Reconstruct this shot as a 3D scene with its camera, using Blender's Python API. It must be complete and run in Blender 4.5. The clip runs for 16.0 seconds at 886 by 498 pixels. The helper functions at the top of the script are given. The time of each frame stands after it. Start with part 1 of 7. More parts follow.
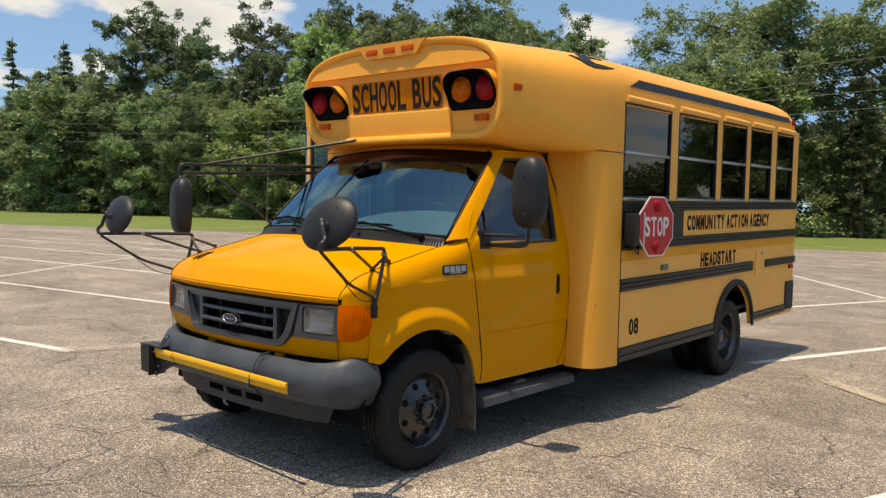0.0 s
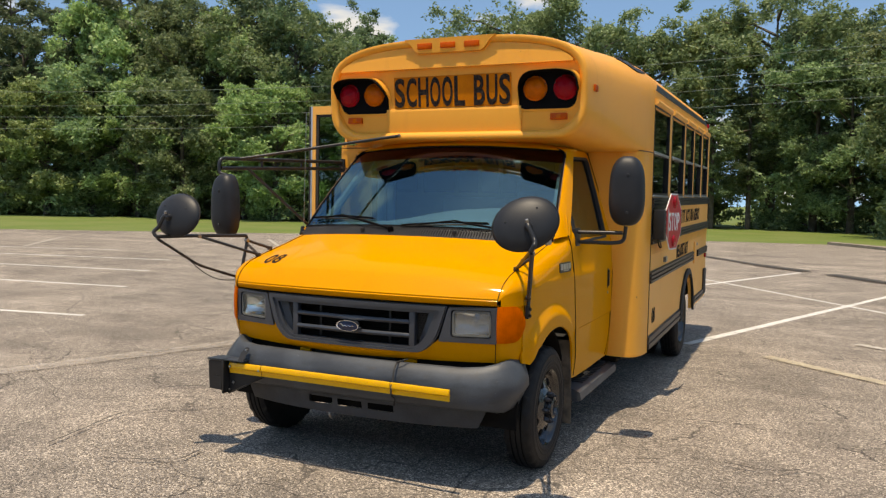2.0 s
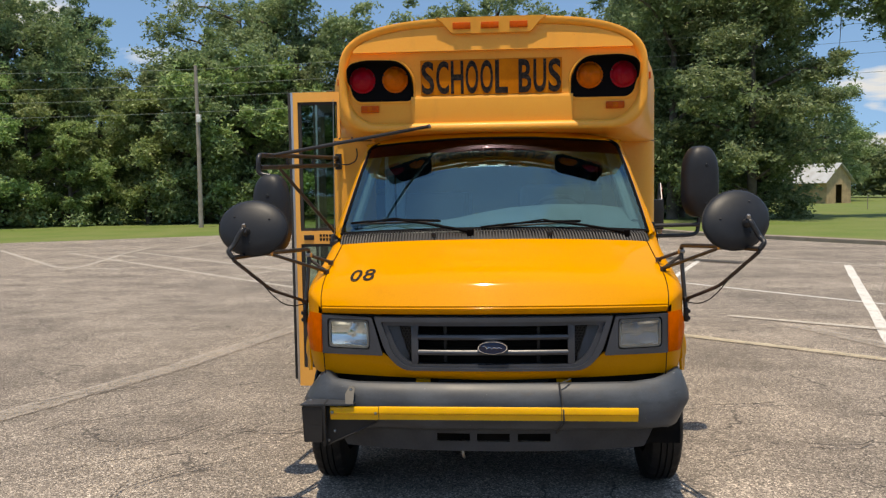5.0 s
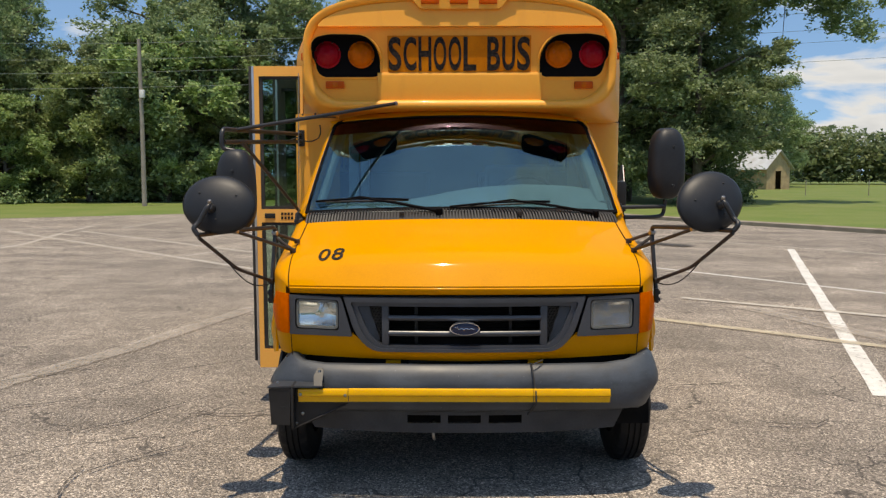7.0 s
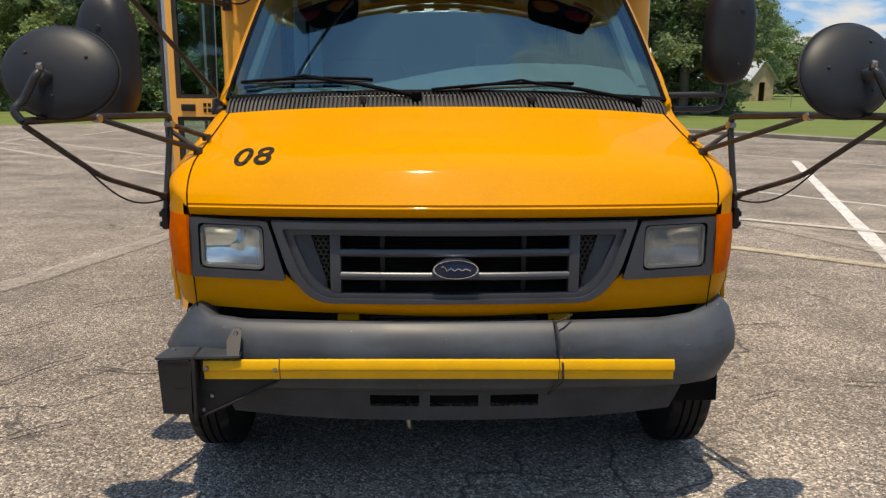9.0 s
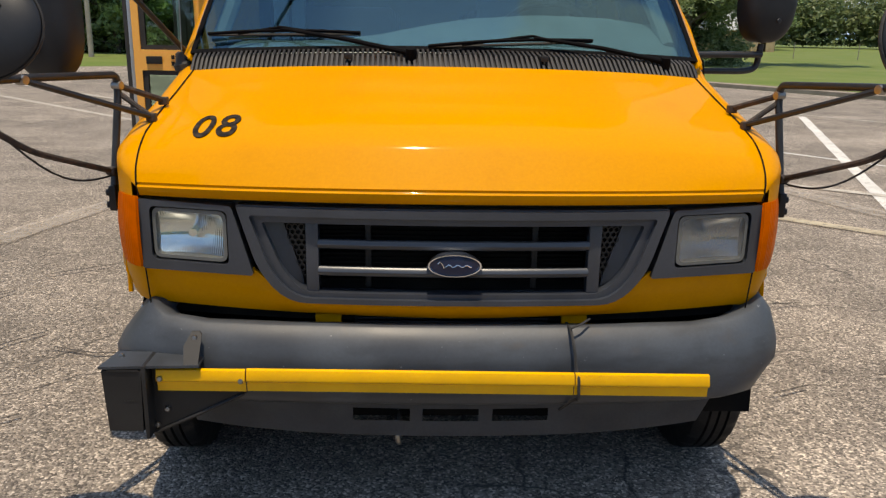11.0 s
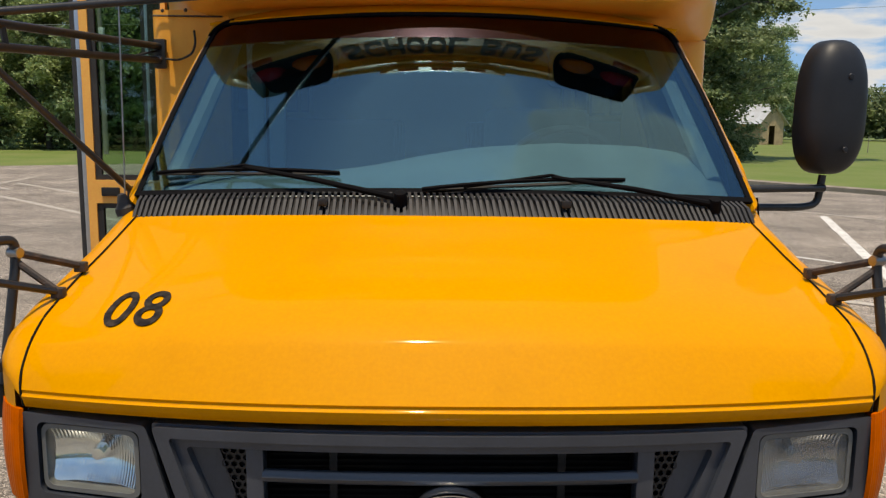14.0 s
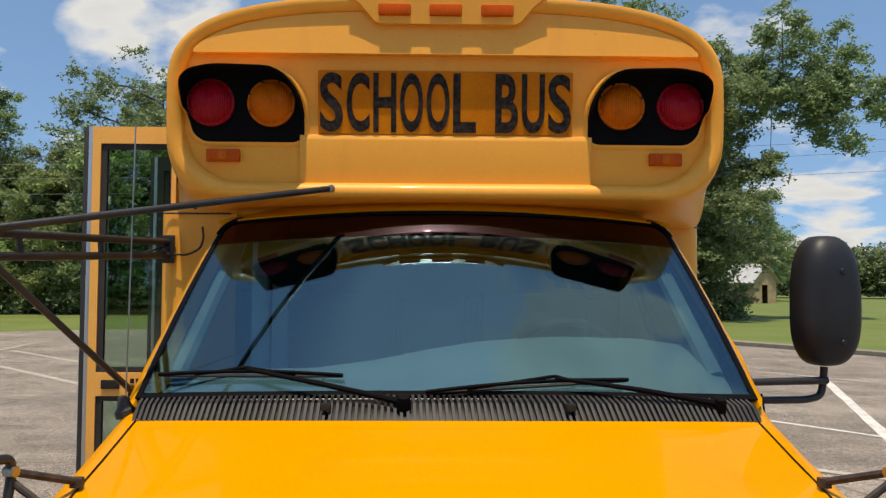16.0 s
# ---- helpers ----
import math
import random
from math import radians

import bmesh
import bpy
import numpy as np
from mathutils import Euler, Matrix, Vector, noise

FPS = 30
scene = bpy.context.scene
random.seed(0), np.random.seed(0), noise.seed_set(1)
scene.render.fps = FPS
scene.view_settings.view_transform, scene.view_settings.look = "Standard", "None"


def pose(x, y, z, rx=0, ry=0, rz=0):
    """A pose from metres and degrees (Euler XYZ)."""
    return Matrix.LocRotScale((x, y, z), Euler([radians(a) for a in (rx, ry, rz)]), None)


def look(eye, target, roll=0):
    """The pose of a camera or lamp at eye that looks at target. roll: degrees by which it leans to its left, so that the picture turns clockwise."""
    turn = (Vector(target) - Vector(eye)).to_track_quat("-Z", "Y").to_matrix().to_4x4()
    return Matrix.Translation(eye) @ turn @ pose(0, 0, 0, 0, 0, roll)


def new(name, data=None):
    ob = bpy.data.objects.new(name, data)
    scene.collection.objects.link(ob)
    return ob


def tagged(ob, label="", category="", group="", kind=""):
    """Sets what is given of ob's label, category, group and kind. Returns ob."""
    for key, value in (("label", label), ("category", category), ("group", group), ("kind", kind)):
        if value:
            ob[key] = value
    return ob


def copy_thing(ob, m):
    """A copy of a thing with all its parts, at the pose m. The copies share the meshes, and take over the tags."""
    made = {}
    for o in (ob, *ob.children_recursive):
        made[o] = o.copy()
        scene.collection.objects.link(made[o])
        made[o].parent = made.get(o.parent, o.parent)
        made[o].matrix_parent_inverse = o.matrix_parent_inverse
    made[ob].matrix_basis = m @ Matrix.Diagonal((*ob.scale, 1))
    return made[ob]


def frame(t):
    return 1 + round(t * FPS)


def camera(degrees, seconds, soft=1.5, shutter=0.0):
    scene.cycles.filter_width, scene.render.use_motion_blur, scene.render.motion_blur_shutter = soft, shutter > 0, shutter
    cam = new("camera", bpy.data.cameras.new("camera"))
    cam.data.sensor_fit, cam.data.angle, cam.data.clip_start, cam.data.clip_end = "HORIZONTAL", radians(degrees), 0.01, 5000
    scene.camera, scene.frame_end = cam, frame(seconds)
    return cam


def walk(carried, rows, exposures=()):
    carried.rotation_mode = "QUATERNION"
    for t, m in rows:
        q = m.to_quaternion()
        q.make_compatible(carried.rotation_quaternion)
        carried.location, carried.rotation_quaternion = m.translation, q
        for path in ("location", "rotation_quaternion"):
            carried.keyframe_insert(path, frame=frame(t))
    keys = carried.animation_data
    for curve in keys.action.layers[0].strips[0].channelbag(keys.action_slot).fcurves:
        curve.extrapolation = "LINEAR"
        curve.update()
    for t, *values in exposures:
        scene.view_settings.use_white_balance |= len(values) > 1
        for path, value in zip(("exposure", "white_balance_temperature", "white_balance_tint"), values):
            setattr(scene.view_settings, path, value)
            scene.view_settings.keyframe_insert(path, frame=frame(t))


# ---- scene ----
cam = camera(57.9, 16.0, soft=1.3)
PATH = [
    (0, (4.076, -3.412, 1.571), (2.764, -1.907, 1.455), 1.2),
    (0.5, (3.614, -3.664, 1.575), (2.415, -2.068, 1.461), 1.2),
    (1, (3.191, -3.986, 1.579), (2.116, -2.303, 1.466), 1.2),
    (1.5, (2.738, -4.231, 1.564), (1.792, -2.473, 1.447), 1.1),
    (2, (2.301, -4.49, 1.566), (1.481, -2.67, 1.443), 1.1),
    (2.5, (1.868, -4.591, 1.569), (1.173, -2.72, 1.437), 0.9),
    (3, (1.438, -4.577, 1.57), (0.863, -2.666, 1.434), 0.4),
    (3.2, (1.247, -4.586, 1.564), (0.721, -2.662, 1.426), 0.2),
    (5.3, (-0.028, -4.443, 1.597), (-0.127, -2.45, 1.458), -0.8),
    (5.5, (-0.043, -4.446, 1.597), (-0.122, -2.452, 1.458), -0.7),
    (6, (-0.059, -4.44, 1.596), (-0.104, -2.446, 1.448), -0.4),
    (6.5, (-0.071, -4.436, 1.596), (-0.094, -2.443, 1.433), -0.2),
    (7, (-0.087, -4.385, 1.579), (-0.095, -2.394, 1.393), -0.1),
    (7.5, (-0.086, -4.139, 1.542), (-0.076, -2.152, 1.319), -0.0),
    (8, (-0.095, -3.773, 1.519), (-0.066, -1.792, 1.245), 0.1),
    (8.5, (-0.151, -3.407, 1.464), (-0.112, -1.435, 1.13), 0.1),
    (9, (-0.102, -3.086, 1.413), (-0.052, -1.127, 1.013), 0.2),
    (9.2, (-0.069, -2.973, 1.405), (-0.01, -1.019, 0.981), 0.3),
    (11.3, (-0.117, -2.641, 1.47), (-0.055, -0.713, 0.943), 1.1),
    (11.5, (-0.127, -2.599, 1.486), (-0.069, -0.669, 0.963), 1.1),
    (12, (-0.091, -2.397, 1.506), (-0.045, -0.463, 0.999), 1.1),
    (12.5, (-0.06, -2.212, 1.532), (-0.024, -0.272, 1.049), 1.0),
    (13, (-0.093, -2.119, 1.533), (-0.067, -0.171, 1.081), 0.9),
    (13.5, (-0.064, -2.093, 1.551), (-0.035, -0.134, 1.15), 0.8),
    (14, (-0.045, -2.08, 1.572), (-0.012, -0.104, 1.265), 0.7),
    (14.5, (-0.049, -2.069, 1.612), (-0.015, -0.078, 1.425), 0.5),
    (15, (-0.058, -2.08, 1.653), (-0.018, -0.081, 1.584), 0.5),
    (15.5, (-0.063, -2.089, 1.679), (-0.023, -0.09, 1.709), 0.4),
    (16, (-0.064, -2.086, 1.689), (-0.026, -0.088, 1.778), 0.3),
]
walk(cam, [(t, look(eye, target, roll)) for t, eye, target, roll in PATH], [(0.0, 0.76, 8500, 12), (3.0, 0.70, 8100, 12), (6.0, 0.62, 7800, 12), (12.5, 0.58, 7800, 12), (14.0, 0.56, 7800, 12), (15.0, 0.58, 7800, 12), (16.0, 0.60, 7800, 12)])

# ---- light ----
SHADE = Vector((0.025, 0.235, -1.0))          # the way the sunlight falls
sun_data = bpy.data.lights.new("sun", "SUN")
sun_data.energy, sun_data.angle, sun_data.color = 2.88, radians(0.53), (1.0, 0.94, 0.83)
sun = new("sun", sun_data)
sun.matrix_world = look((0, -20, 85), Vector((0, -20, 85)) + SHADE)

world = bpy.data.worlds.new("sky")
scene.world = world
world.use_nodes = True
wn, wl = world.node_tree.nodes, world.node_tree.links
wn.clear()
w_out, w_bg = wn.new("ShaderNodeOutputWorld"), wn.new("ShaderNodeBackground")
w_sky = wn.new("ShaderNodeTexSky")
w_sky.sky_type, w_sky.sun_disc = "NISHITA", False
w_sky.sun_elevation, w_sky.sun_rotation = radians(76.7), radians(174)
w_sky.air_density, w_sky.dust_density, w_sky.ozone_density = 1.0, 0.6, 2.0
w_tc, w_sep = wn.new("ShaderNodeTexCoord"), wn.new("ShaderNodeSeparateXYZ")
wl.new(w_tc.outputs["Generated"], w_sep.inputs[0])
w_add = wn.new("ShaderNodeMath")
w_add.operation, w_add.inputs[1].default_value = "ADD", 0.22
wl.new(w_sep.outputs["Z"], w_add.inputs[0])
w_div = wn.new("ShaderNodeVectorMath")
w_div.operation = "DIVIDE"
w_comb = wn.new("ShaderNodeCombineXYZ")
for k in range(3):
    wl.new(w_add.outputs[0], w_comb.inputs[k])
wl.new(w_tc.outputs["Generated"], w_div.inputs[0])
wl.new(w_comb.outputs[0], w_div.inputs[1])
w_noise = wn.new("ShaderNodeTexNoise")
w_noise.inputs["Scale"].default_value, w_noise.inputs["Detail"].default_value = 2.1, 9
w_noise.inputs["Roughness"].default_value, w_noise.inputs["Distortion"].default_value = 0.52, 0.25
w_off = wn.new("ShaderNodeVectorMath")
w_off.operation, w_off.inputs[1].default_value = "ADD", (3.1, 1.7, 0.0)
wl.new(w_div.outputs[0], w_off.inputs[0])
wl.new(w_off.outputs[0], w_noise.inputs["Vector"])
w_ramp = wn.new("ShaderNodeValToRGB")
w_ramp.color_ramp.elements[0].position, w_ramp.color_ramp.elements[1].position = 0.565, 0.655
# cumulus gathers round a few directions: bearing, height and radius in degrees
w_fac = w_noise.outputs["Fac"]
for bearing, height, wide, gain in ((25.5, 6.0, 4.2, 0.12), (-67, 11.0, 7.5, 0.13), (-57, 14.0, 6.0, 0.11), (-30.5, 12.8, 3.2, 0.15), (-22, 16.6, 3.0, 0.08), (104, 75.5, 3.0, 0.17), (97, 71.0, 2.6, 0.17), (101, 68.0, 2.4, 0.13), (80, 75.2, 1.8, 0.14), (76, 57.0, 3.2, 0.11), (-94, 50.0, 10.0, 0.12)):
    w_dot, w_map, w_sum = wn.new("ShaderNodeVectorMath"), wn.new("ShaderNodeMapRange"), wn.new("ShaderNodeMath")
    w_dot.operation, w_sum.operation, w_map.interpolation_type = "DOT_PRODUCT", "ADD", "SMOOTHSTEP"
    w_dot.inputs[1].default_value = (math.sin(radians(bearing)) * math.cos(radians(height)), math.cos(radians(bearing)) * math.cos(radians(height)), math.sin(radians(height)))
    w_map.inputs["From Min"].default_value, w_map.inputs["From Max"].default_value = math.cos(radians(wide * 1.25)), math.cos(radians(wide * 0.35))
    w_map.inputs["To Max"].default_value = gain
    wl.new(w_tc.outputs["Generated"], w_dot.inputs[0])
    wl.new(w_dot.outputs["Value"], w_map.inputs["Value"])
    wl.new(w_map.outputs[0], w_sum.inputs[0])
    wl.new(w_fac, w_sum.inputs[1])
    w_fac = w_sum.outputs[0]
wl.new(w_fac, w_ramp.inputs[0])
w_mix = wn.new("ShaderNodeMixRGB")
w_shade = wn.new("ShaderNodeValToRGB")
w_shade.color_ramp.elements[0].position, w_shade.color_ramp.elements[0].color = 0.58, (4.7, 5.1, 5.55, 1)
w_shade.color_ramp.elements[1].position, w_shade.color_ramp.elements[1].color = 0.80, (3.5, 3.9, 4.4, 1)
wl.new(w_fac, w_shade.inputs[0])
wl.new(w_shade.outputs["Color"], w_mix.inputs[2])
# the sky is read a little higher up, so that its rim stays blue
w_up = wn.new("ShaderNodeVectorMath")
w_up.operation, w_up.inputs[1].default_value, w_up.inputs[2].default_value = "MULTIPLY_ADD", (1, 1, 0.85), (0, 0, 0.17)
wl.new(w_tc.outputs["Generated"], w_up.inputs[0])
wl.new(w_up.outputs[0], w_sky.inputs[0])
wl.new(w_ramp.outputs["Color"], w_mix.inputs[0])
w_blue = wn.new("ShaderNodeMixRGB")
w_blue.blend_type, w_blue.inputs[0].default_value, w_blue.inputs[2].default_value = "MULTIPLY", 1.0, (0.79, 1.00, 1.13, 1)
wl.new(w_sky.outputs[0], w_blue.inputs[1])
wl.new(w_blue.outputs[0], w_mix.inputs[1])
wl.new(w_mix.outputs[0], w_bg.inputs["Color"])
w_bg.inputs["Strength"].default_value = 0.107
wl.new(w_bg.outputs[0], w_out.inputs["Surface"])


# ---- materials ----
def material(name, color, rough=0.5, metal=0.0, second=None, scale=8.0, amount=0.5, fine=120.0, bump=0.0, bump_scale=60.0,
             coat=0.0, spread=0.0, rough_var=0.0, spec=0.5):
    """Two scales of colour variation, roughness variation and a fine relief, in object space metres."""
    m = bpy.data.materials.new(name)
    m.use_nodes = True
    n, l = m.node_tree.nodes, m.node_tree.links
    b = n["Principled BSDF"]
    b.inputs["Roughness"].default_value, b.inputs["Metallic"].default_value = rough, metal
    b.inputs["Coat Weight"].default_value, b.inputs["Specular IOR Level"].default_value = coat, spec
    b.inputs["Coat Roughness"].default_value = 0.055
    tc = n.new("ShaderNodeTexCoord")
    second = second or tuple(c * 0.75 for c in color)
    big, small = n.new("ShaderNodeTexNoise"), n.new("ShaderNodeTexNoise")
    big.inputs["Scale"].default_value, big.inputs["Detail"].default_value = scale, 6
    small.inputs["Scale"].default_value, small.inputs["Detail"].default_value = fine, 3
    ramp = n.new("ShaderNodeValToRGB")
    ramp.color_ramp.elements[0].position, ramp.color_ramp.elements[1].position = 0.38, 0.68
    mix, mix2 = n.new("ShaderNodeMixRGB"), n.new("ShaderNodeMixRGB")
    mix.inputs[1].default_value, mix.inputs[2].default_value = (*color, 1), (*second, 1)
    for t in (big, small):
        l.new(tc.outputs["Object"], t.inputs["Vector"])
    l.new(big.outputs["Fac"], ramp.inputs[0])
    mul = n.new("ShaderNodeMath")
    mul.operation, mul.inputs[1].default_value = "MULTIPLY", amount
    l.new(ramp.outputs["Color"], mul.inputs[0])
    l.new(mul.outputs[0], mix.inputs[0])
    mix2.blend_type, mix2.inputs[0].default_value = "OVERLAY", 0.25 * amount
    l.new(mix.outputs[0], mix2.inputs[1])
    l.new(small.outputs["Fac"], mix2.inputs[2])
    last = mix2.outputs[0]
    if spread:
        info, hsv = n.new("ShaderNodeObjectInfo"), n.new("ShaderNodeHueSaturation")
        rng = n.new("ShaderNodeMapRange")
        rng.inputs["To Min"].default_value, rng.inputs["To Max"].default_value = 1 - spread, 1 + spread
        l.new(info.outputs["Random"], rng.inputs["Value"])
        l.new(rng.outputs[0], hsv.inputs["Value"])
        l.new(last, hsv.inputs["Color"])
        last = hsv.outputs[0]
    l.new(last, b.inputs["Base Color"])
    if rough_var:
        rr = n.new("ShaderNodeMapRange")
        rr.inputs["To Min"].default_value, rr.inputs["To Max"].default_value = max(rough - rough_var, 0.02), rough + rough_var
        l.new(big.outputs["Fac"], rr.inputs["Value"])
        l.new(rr.outputs[0], b.inputs["Roughness"])
    if bump:
        bt, bn = n.new("ShaderNodeTexNoise"), n.new("ShaderNodeBump")
        bt.inputs["Scale"].default_value, bt.inputs["Detail"].default_value = bump_scale, 4
        bn.inputs["Strength"].default_value, bn.inputs["Distance"].default_value = bump, 0.01
        l.new(tc.outputs["Object"], bt.inputs["Vector"])
        l.new(bt.outputs["Fac"], bn.inputs["Height"])
        l.new(bn.outputs[0], b.inputs["Normal"])
    return m


def glass(name, tint, gloss=(1.0, 1.0, 1.0), ior=1.5):
    """A pane: tinted straight-through light, with Fresnel gloss on top."""
    m = bpy.data.materials.new(name)
    m.use_nodes = True
    n, l = m.node_tree.nodes, m.node_tree.links
    n.remove(n["Principled BSDF"])
    tr, gl, lw, mx = (n.new("ShaderNodeBsdf" + k) if k in ("Transparent", "Glossy") else n.new("ShaderNode" + k)
                      for k in ("Transparent", "Glossy", "LayerWeight", "MixShader"))
    pw, sc = n.new("ShaderNodeMath"), n.new("ShaderNodeMapRange")
    pw.operation, pw.inputs[1].default_value = "POWER", 5.0
    lw.inputs["Blend"].default_value = 0.5
    f0 = ((ior - 1) / (ior + 1)) ** 2
    sc.inputs["To Min"].default_value, sc.inputs["To Max"].default_value = f0, 1.0
    l.new(lw.outputs["Facing"], pw.inputs[0])
    l.new(pw.outputs[0], sc.inputs["Value"])
    tr.inputs["Color"].default_value = (*tint, 1)
    gl.inputs["Color"].default_value, gl.inputs["Roughness"].default_value = (*gloss, 1), 0.015
    l.new(sc.outputs[0], mx.inputs[0])
    l.new(tr.outputs[0], mx.inputs[1])
    l.new(gl.outputs[0], mx.inputs[2])
    l.new(mx.outputs[0], n["Material Output"].inputs["Surface"])
    return m


def lens(name, color, rough=0.18, ribs=0.45):
    """Coloured lamp plastic, with moulded ribs."""
    m = material(name, color, rough, second=tuple(c * 0.6 for c in color), scale=20, amount=0.5, coat=0.0, spec=0.18)
    n, l = m.node_tree.nodes, m.node_tree.links
    wv, bn, tc = n.new("ShaderNodeTexWave"), n.new("ShaderNodeBump"), n.new("ShaderNodeTexCoord")
    wv.inputs["Scale"].default_value = 40
    bn.inputs["Strength"].default_value, bn.inputs["Distance"].default_value = ribs, 0.007
    l.new(tc.outputs["Object"], wv.inputs["Vector"])
    l.new(wv.outputs["Fac"], bn.inputs["Height"])
    l.new(bn.outputs[0], n["Principled BSDF"].inputs["Normal"])
    return m


M_CAB = material("cab_yellow_paint", (0.655, 0.266, 0.0008), 0.55, second=(0.62, 0.247, 0.0008), scale=1.6, amount=0.5, coat=0.22, spec=0.05, bump=0.02, bump_scale=9, rough_var=0.06)
M_BODY = material("faded_yellow_gelcoat", (0.87, 0.384, 0.048), 0.45, second=(0.81, 0.340, 0.041), scale=1.3, amount=0.4, coat=0.08, bump=0.03, bump_scale=14, rough_var=0.1, spec=0.35)
M_COACH = material("sun_bleached_coach_paint", (0.90, 0.450, 0.104), 0.5, second=(0.84, 0.400, 0.084), scale=1.1, amount=0.7, coat=0.05, bump=0.03, bump_scale=10, rough_var=0.1, spec=0.3)
M_STRIPE = material("bright_yellow_tape", (0.80, 0.33, 0.001), 0.4, scale=3)
M_BLACK = material("black_paint", (0.010, 0.010, 0.011), 0.42, second=(0.022, 0.021, 0.021), spec=0.35, scale=6, amount=0.8, rough_var=0.15)
M_MATT = material("matt_black_lamp_housing", (0.004, 0.004, 0.005), 0.8, scale=9, amount=0.5, spec=0.08)
M_RAIL = material("black_rub_rail", (0.012, 0.012, 0.013), 0.4, second=(0.035, 0.033, 0.032), spec=0.35, scale=4, amount=0.8)
M_GREYPL = material("charcoal_moulded_plastic", (0.031, 0.036, 0.046), 0.33, second=(0.049, 0.056, 0.071), scale=5, amount=0.7, bump=0.05, bump_scale=300, rough_var=0.08, spec=0.6)
M_BUMPER = material("scuffed_black_bumper_plastic", (0.038, 0.043, 0.051), 0.46, second=(0.072, 0.086, 0.104), scale=4, amount=0.65, spec=0.38, bump=0.05, bump_scale=14, rough_var=0.16)
M_RUBBER = material("black_rubber", (0.016, 0.016, 0.017), 0.75, second=(0.04, 0.038, 0.036), scale=9, amount=0.7, bump=0.2, bump_scale=90)
M_TYRE = material("tyre_rubber", (0.0065, 0.0065, 0.0075), 0.62, second=(0.012, 0.0115, 0.011), spec=0.3, scale=7, amount=0.8, bump=0.2, bump_scale=70)
M_RIM = material("black_painted_steel", (0.009, 0.010, 0.012), 0.22, second=(0.018, 0.019, 0.022), scale=12, amount=0.6, coat=0.4, spec=0.6)
M_SLAT = material("dull_black_cowl_plastic", (0.022, 0.022, 0.025), 0.5, second=(0.04, 0.039, 0.039), scale=6, amount=0.8, spec=0.3)
M_STRIP = material("faded_trim_strip", (0.26, 0.16, 0.11), 0.6, second=(0.16, 0.09, 0.06), scale=20, amount=0.6)
M_STEEL = material("bare_steel", (0.35, 0.34, 0.33), 0.35, 1.0, second=(0.22, 0.19, 0.16), scale=30, amount=0.6)
M_NUT = material("dull_zinc_nut", (0.10, 0.105, 0.115), 0.35, 0.8, second=(0.05, 0.045, 0.04), scale=30, amount=0.6)
M_CHROME = material("chrome", (0.75, 0.76, 0.78), 0.08, 1.0, scale=30, amount=0.2)
M_ALU = material("anodised_aluminium", (0.52, 0.53, 0.55), 0.35, 0.9, scale=20, amount=0.3)
M_ROD = material("worn_black_tube", (0.013, 0.013, 0.014), 0.38, second=(0.032, 0.030, 0.030), scale=18, amount=0.6, bump=0.08, bump_scale=120)
M_RUST = material("rusty_bracket", (0.020, 0.017, 0.016), 0.65, second=(0.075, 0.043, 0.028), scale=40, amount=0.9, bump=0.3, bump_scale=200)
M_MIRROR = material("mirror_back_plastic", (0.013, 0.0145, 0.018), 0.48, second=(0.020, 0.022, 0.026), spec=0.34, scale=10, amount=0.6, bump=0.015, bump_scale=250)
M_SILVER = material("mirror_silver", (0.9, 0.9, 0.9), 0.02, 1.0, scale=5, amount=0.05)
M_DARK = material("underbody_black", (0.005, 0.005, 0.005), 0.9, spec=0.1, second=(0.02, 0.017, 0.014), scale=6, amount=0.7)
M_CABIN = material("cabin_grey_trim", (0.36, 0.40, 0.40), 0.7, second=(0.17, 0.18, 0.18), scale=4, amount=0.5, bump=0.1, bump_scale=300)
M_CABDARK = material("cabin_dark_trim", (0.03, 0.031, 0.033), 0.6, scale=4, amount=0.5)
M_PALE = material("pale_cabin_panel", (0.78, 0.82, 0.80), 0.6, scale=4, amount=0.4)
M_LENSRIM = material("lens_rim_plastic", (0.13, 0.135, 0.13), 0.3, scale=20, amount=0.5)
M_CEIL = material("coach_ceiling", (0.13, 0.14, 0.15), 0.6, scale=3, amount=0.4)
M_SEAT = material("dark_vinyl_seat", (0.028, 0.032, 0.036), 0.5, scale=8, amount=0.5)
M_SIGN = material("orange_reflective_sheet", (0.66, 0.20, 0.006), 0.5, second=(0.42, 0.10, 0.004), scale=3.5, amount=0.9, spec=0.1)
M_LETTER = material("flaking_black_lettering", (0.014, 0.012, 0.012), 0.8, second=(0.06, 0.045, 0.035), scale=60, amount=0.8, spec=0.08)
M_AMBER, M_RED = lens("amber_lens", (0.66, 0.138, 0.003), 0.22), lens("red_lens", (0.36, 0.005, 0.014), 0.22)
M_SIGNAL = lens("orange_turn_lens", (0.66, 0.115, 0.0003), 0.3, 0.15)
M_SIGNAL.node_tree.nodes["Principled BSDF"].inputs["Specular IOR Level"].default_value = 0.01
M_MARKER = lens("small_orange_lens", (0.60, 0.085, 0.0004), 0.35, 0.2)
M_STOP = material("red_reflective_sheet", (0.55, 0.012, 0.02), 0.4, second=(0.42, 0.01, 0.016), scale=9, amount=0.6)
M_WHITE = material("white_paint", (0.72, 0.72, 0.70), 0.5, second=(0.6, 0.59, 0.56), scale=12, amount=0.6)
M_BLUE = material("dark_blue_enamel", (0.008, 0.015, 0.046), 0.22, scale=30, amount=0.3, coat=0.15)
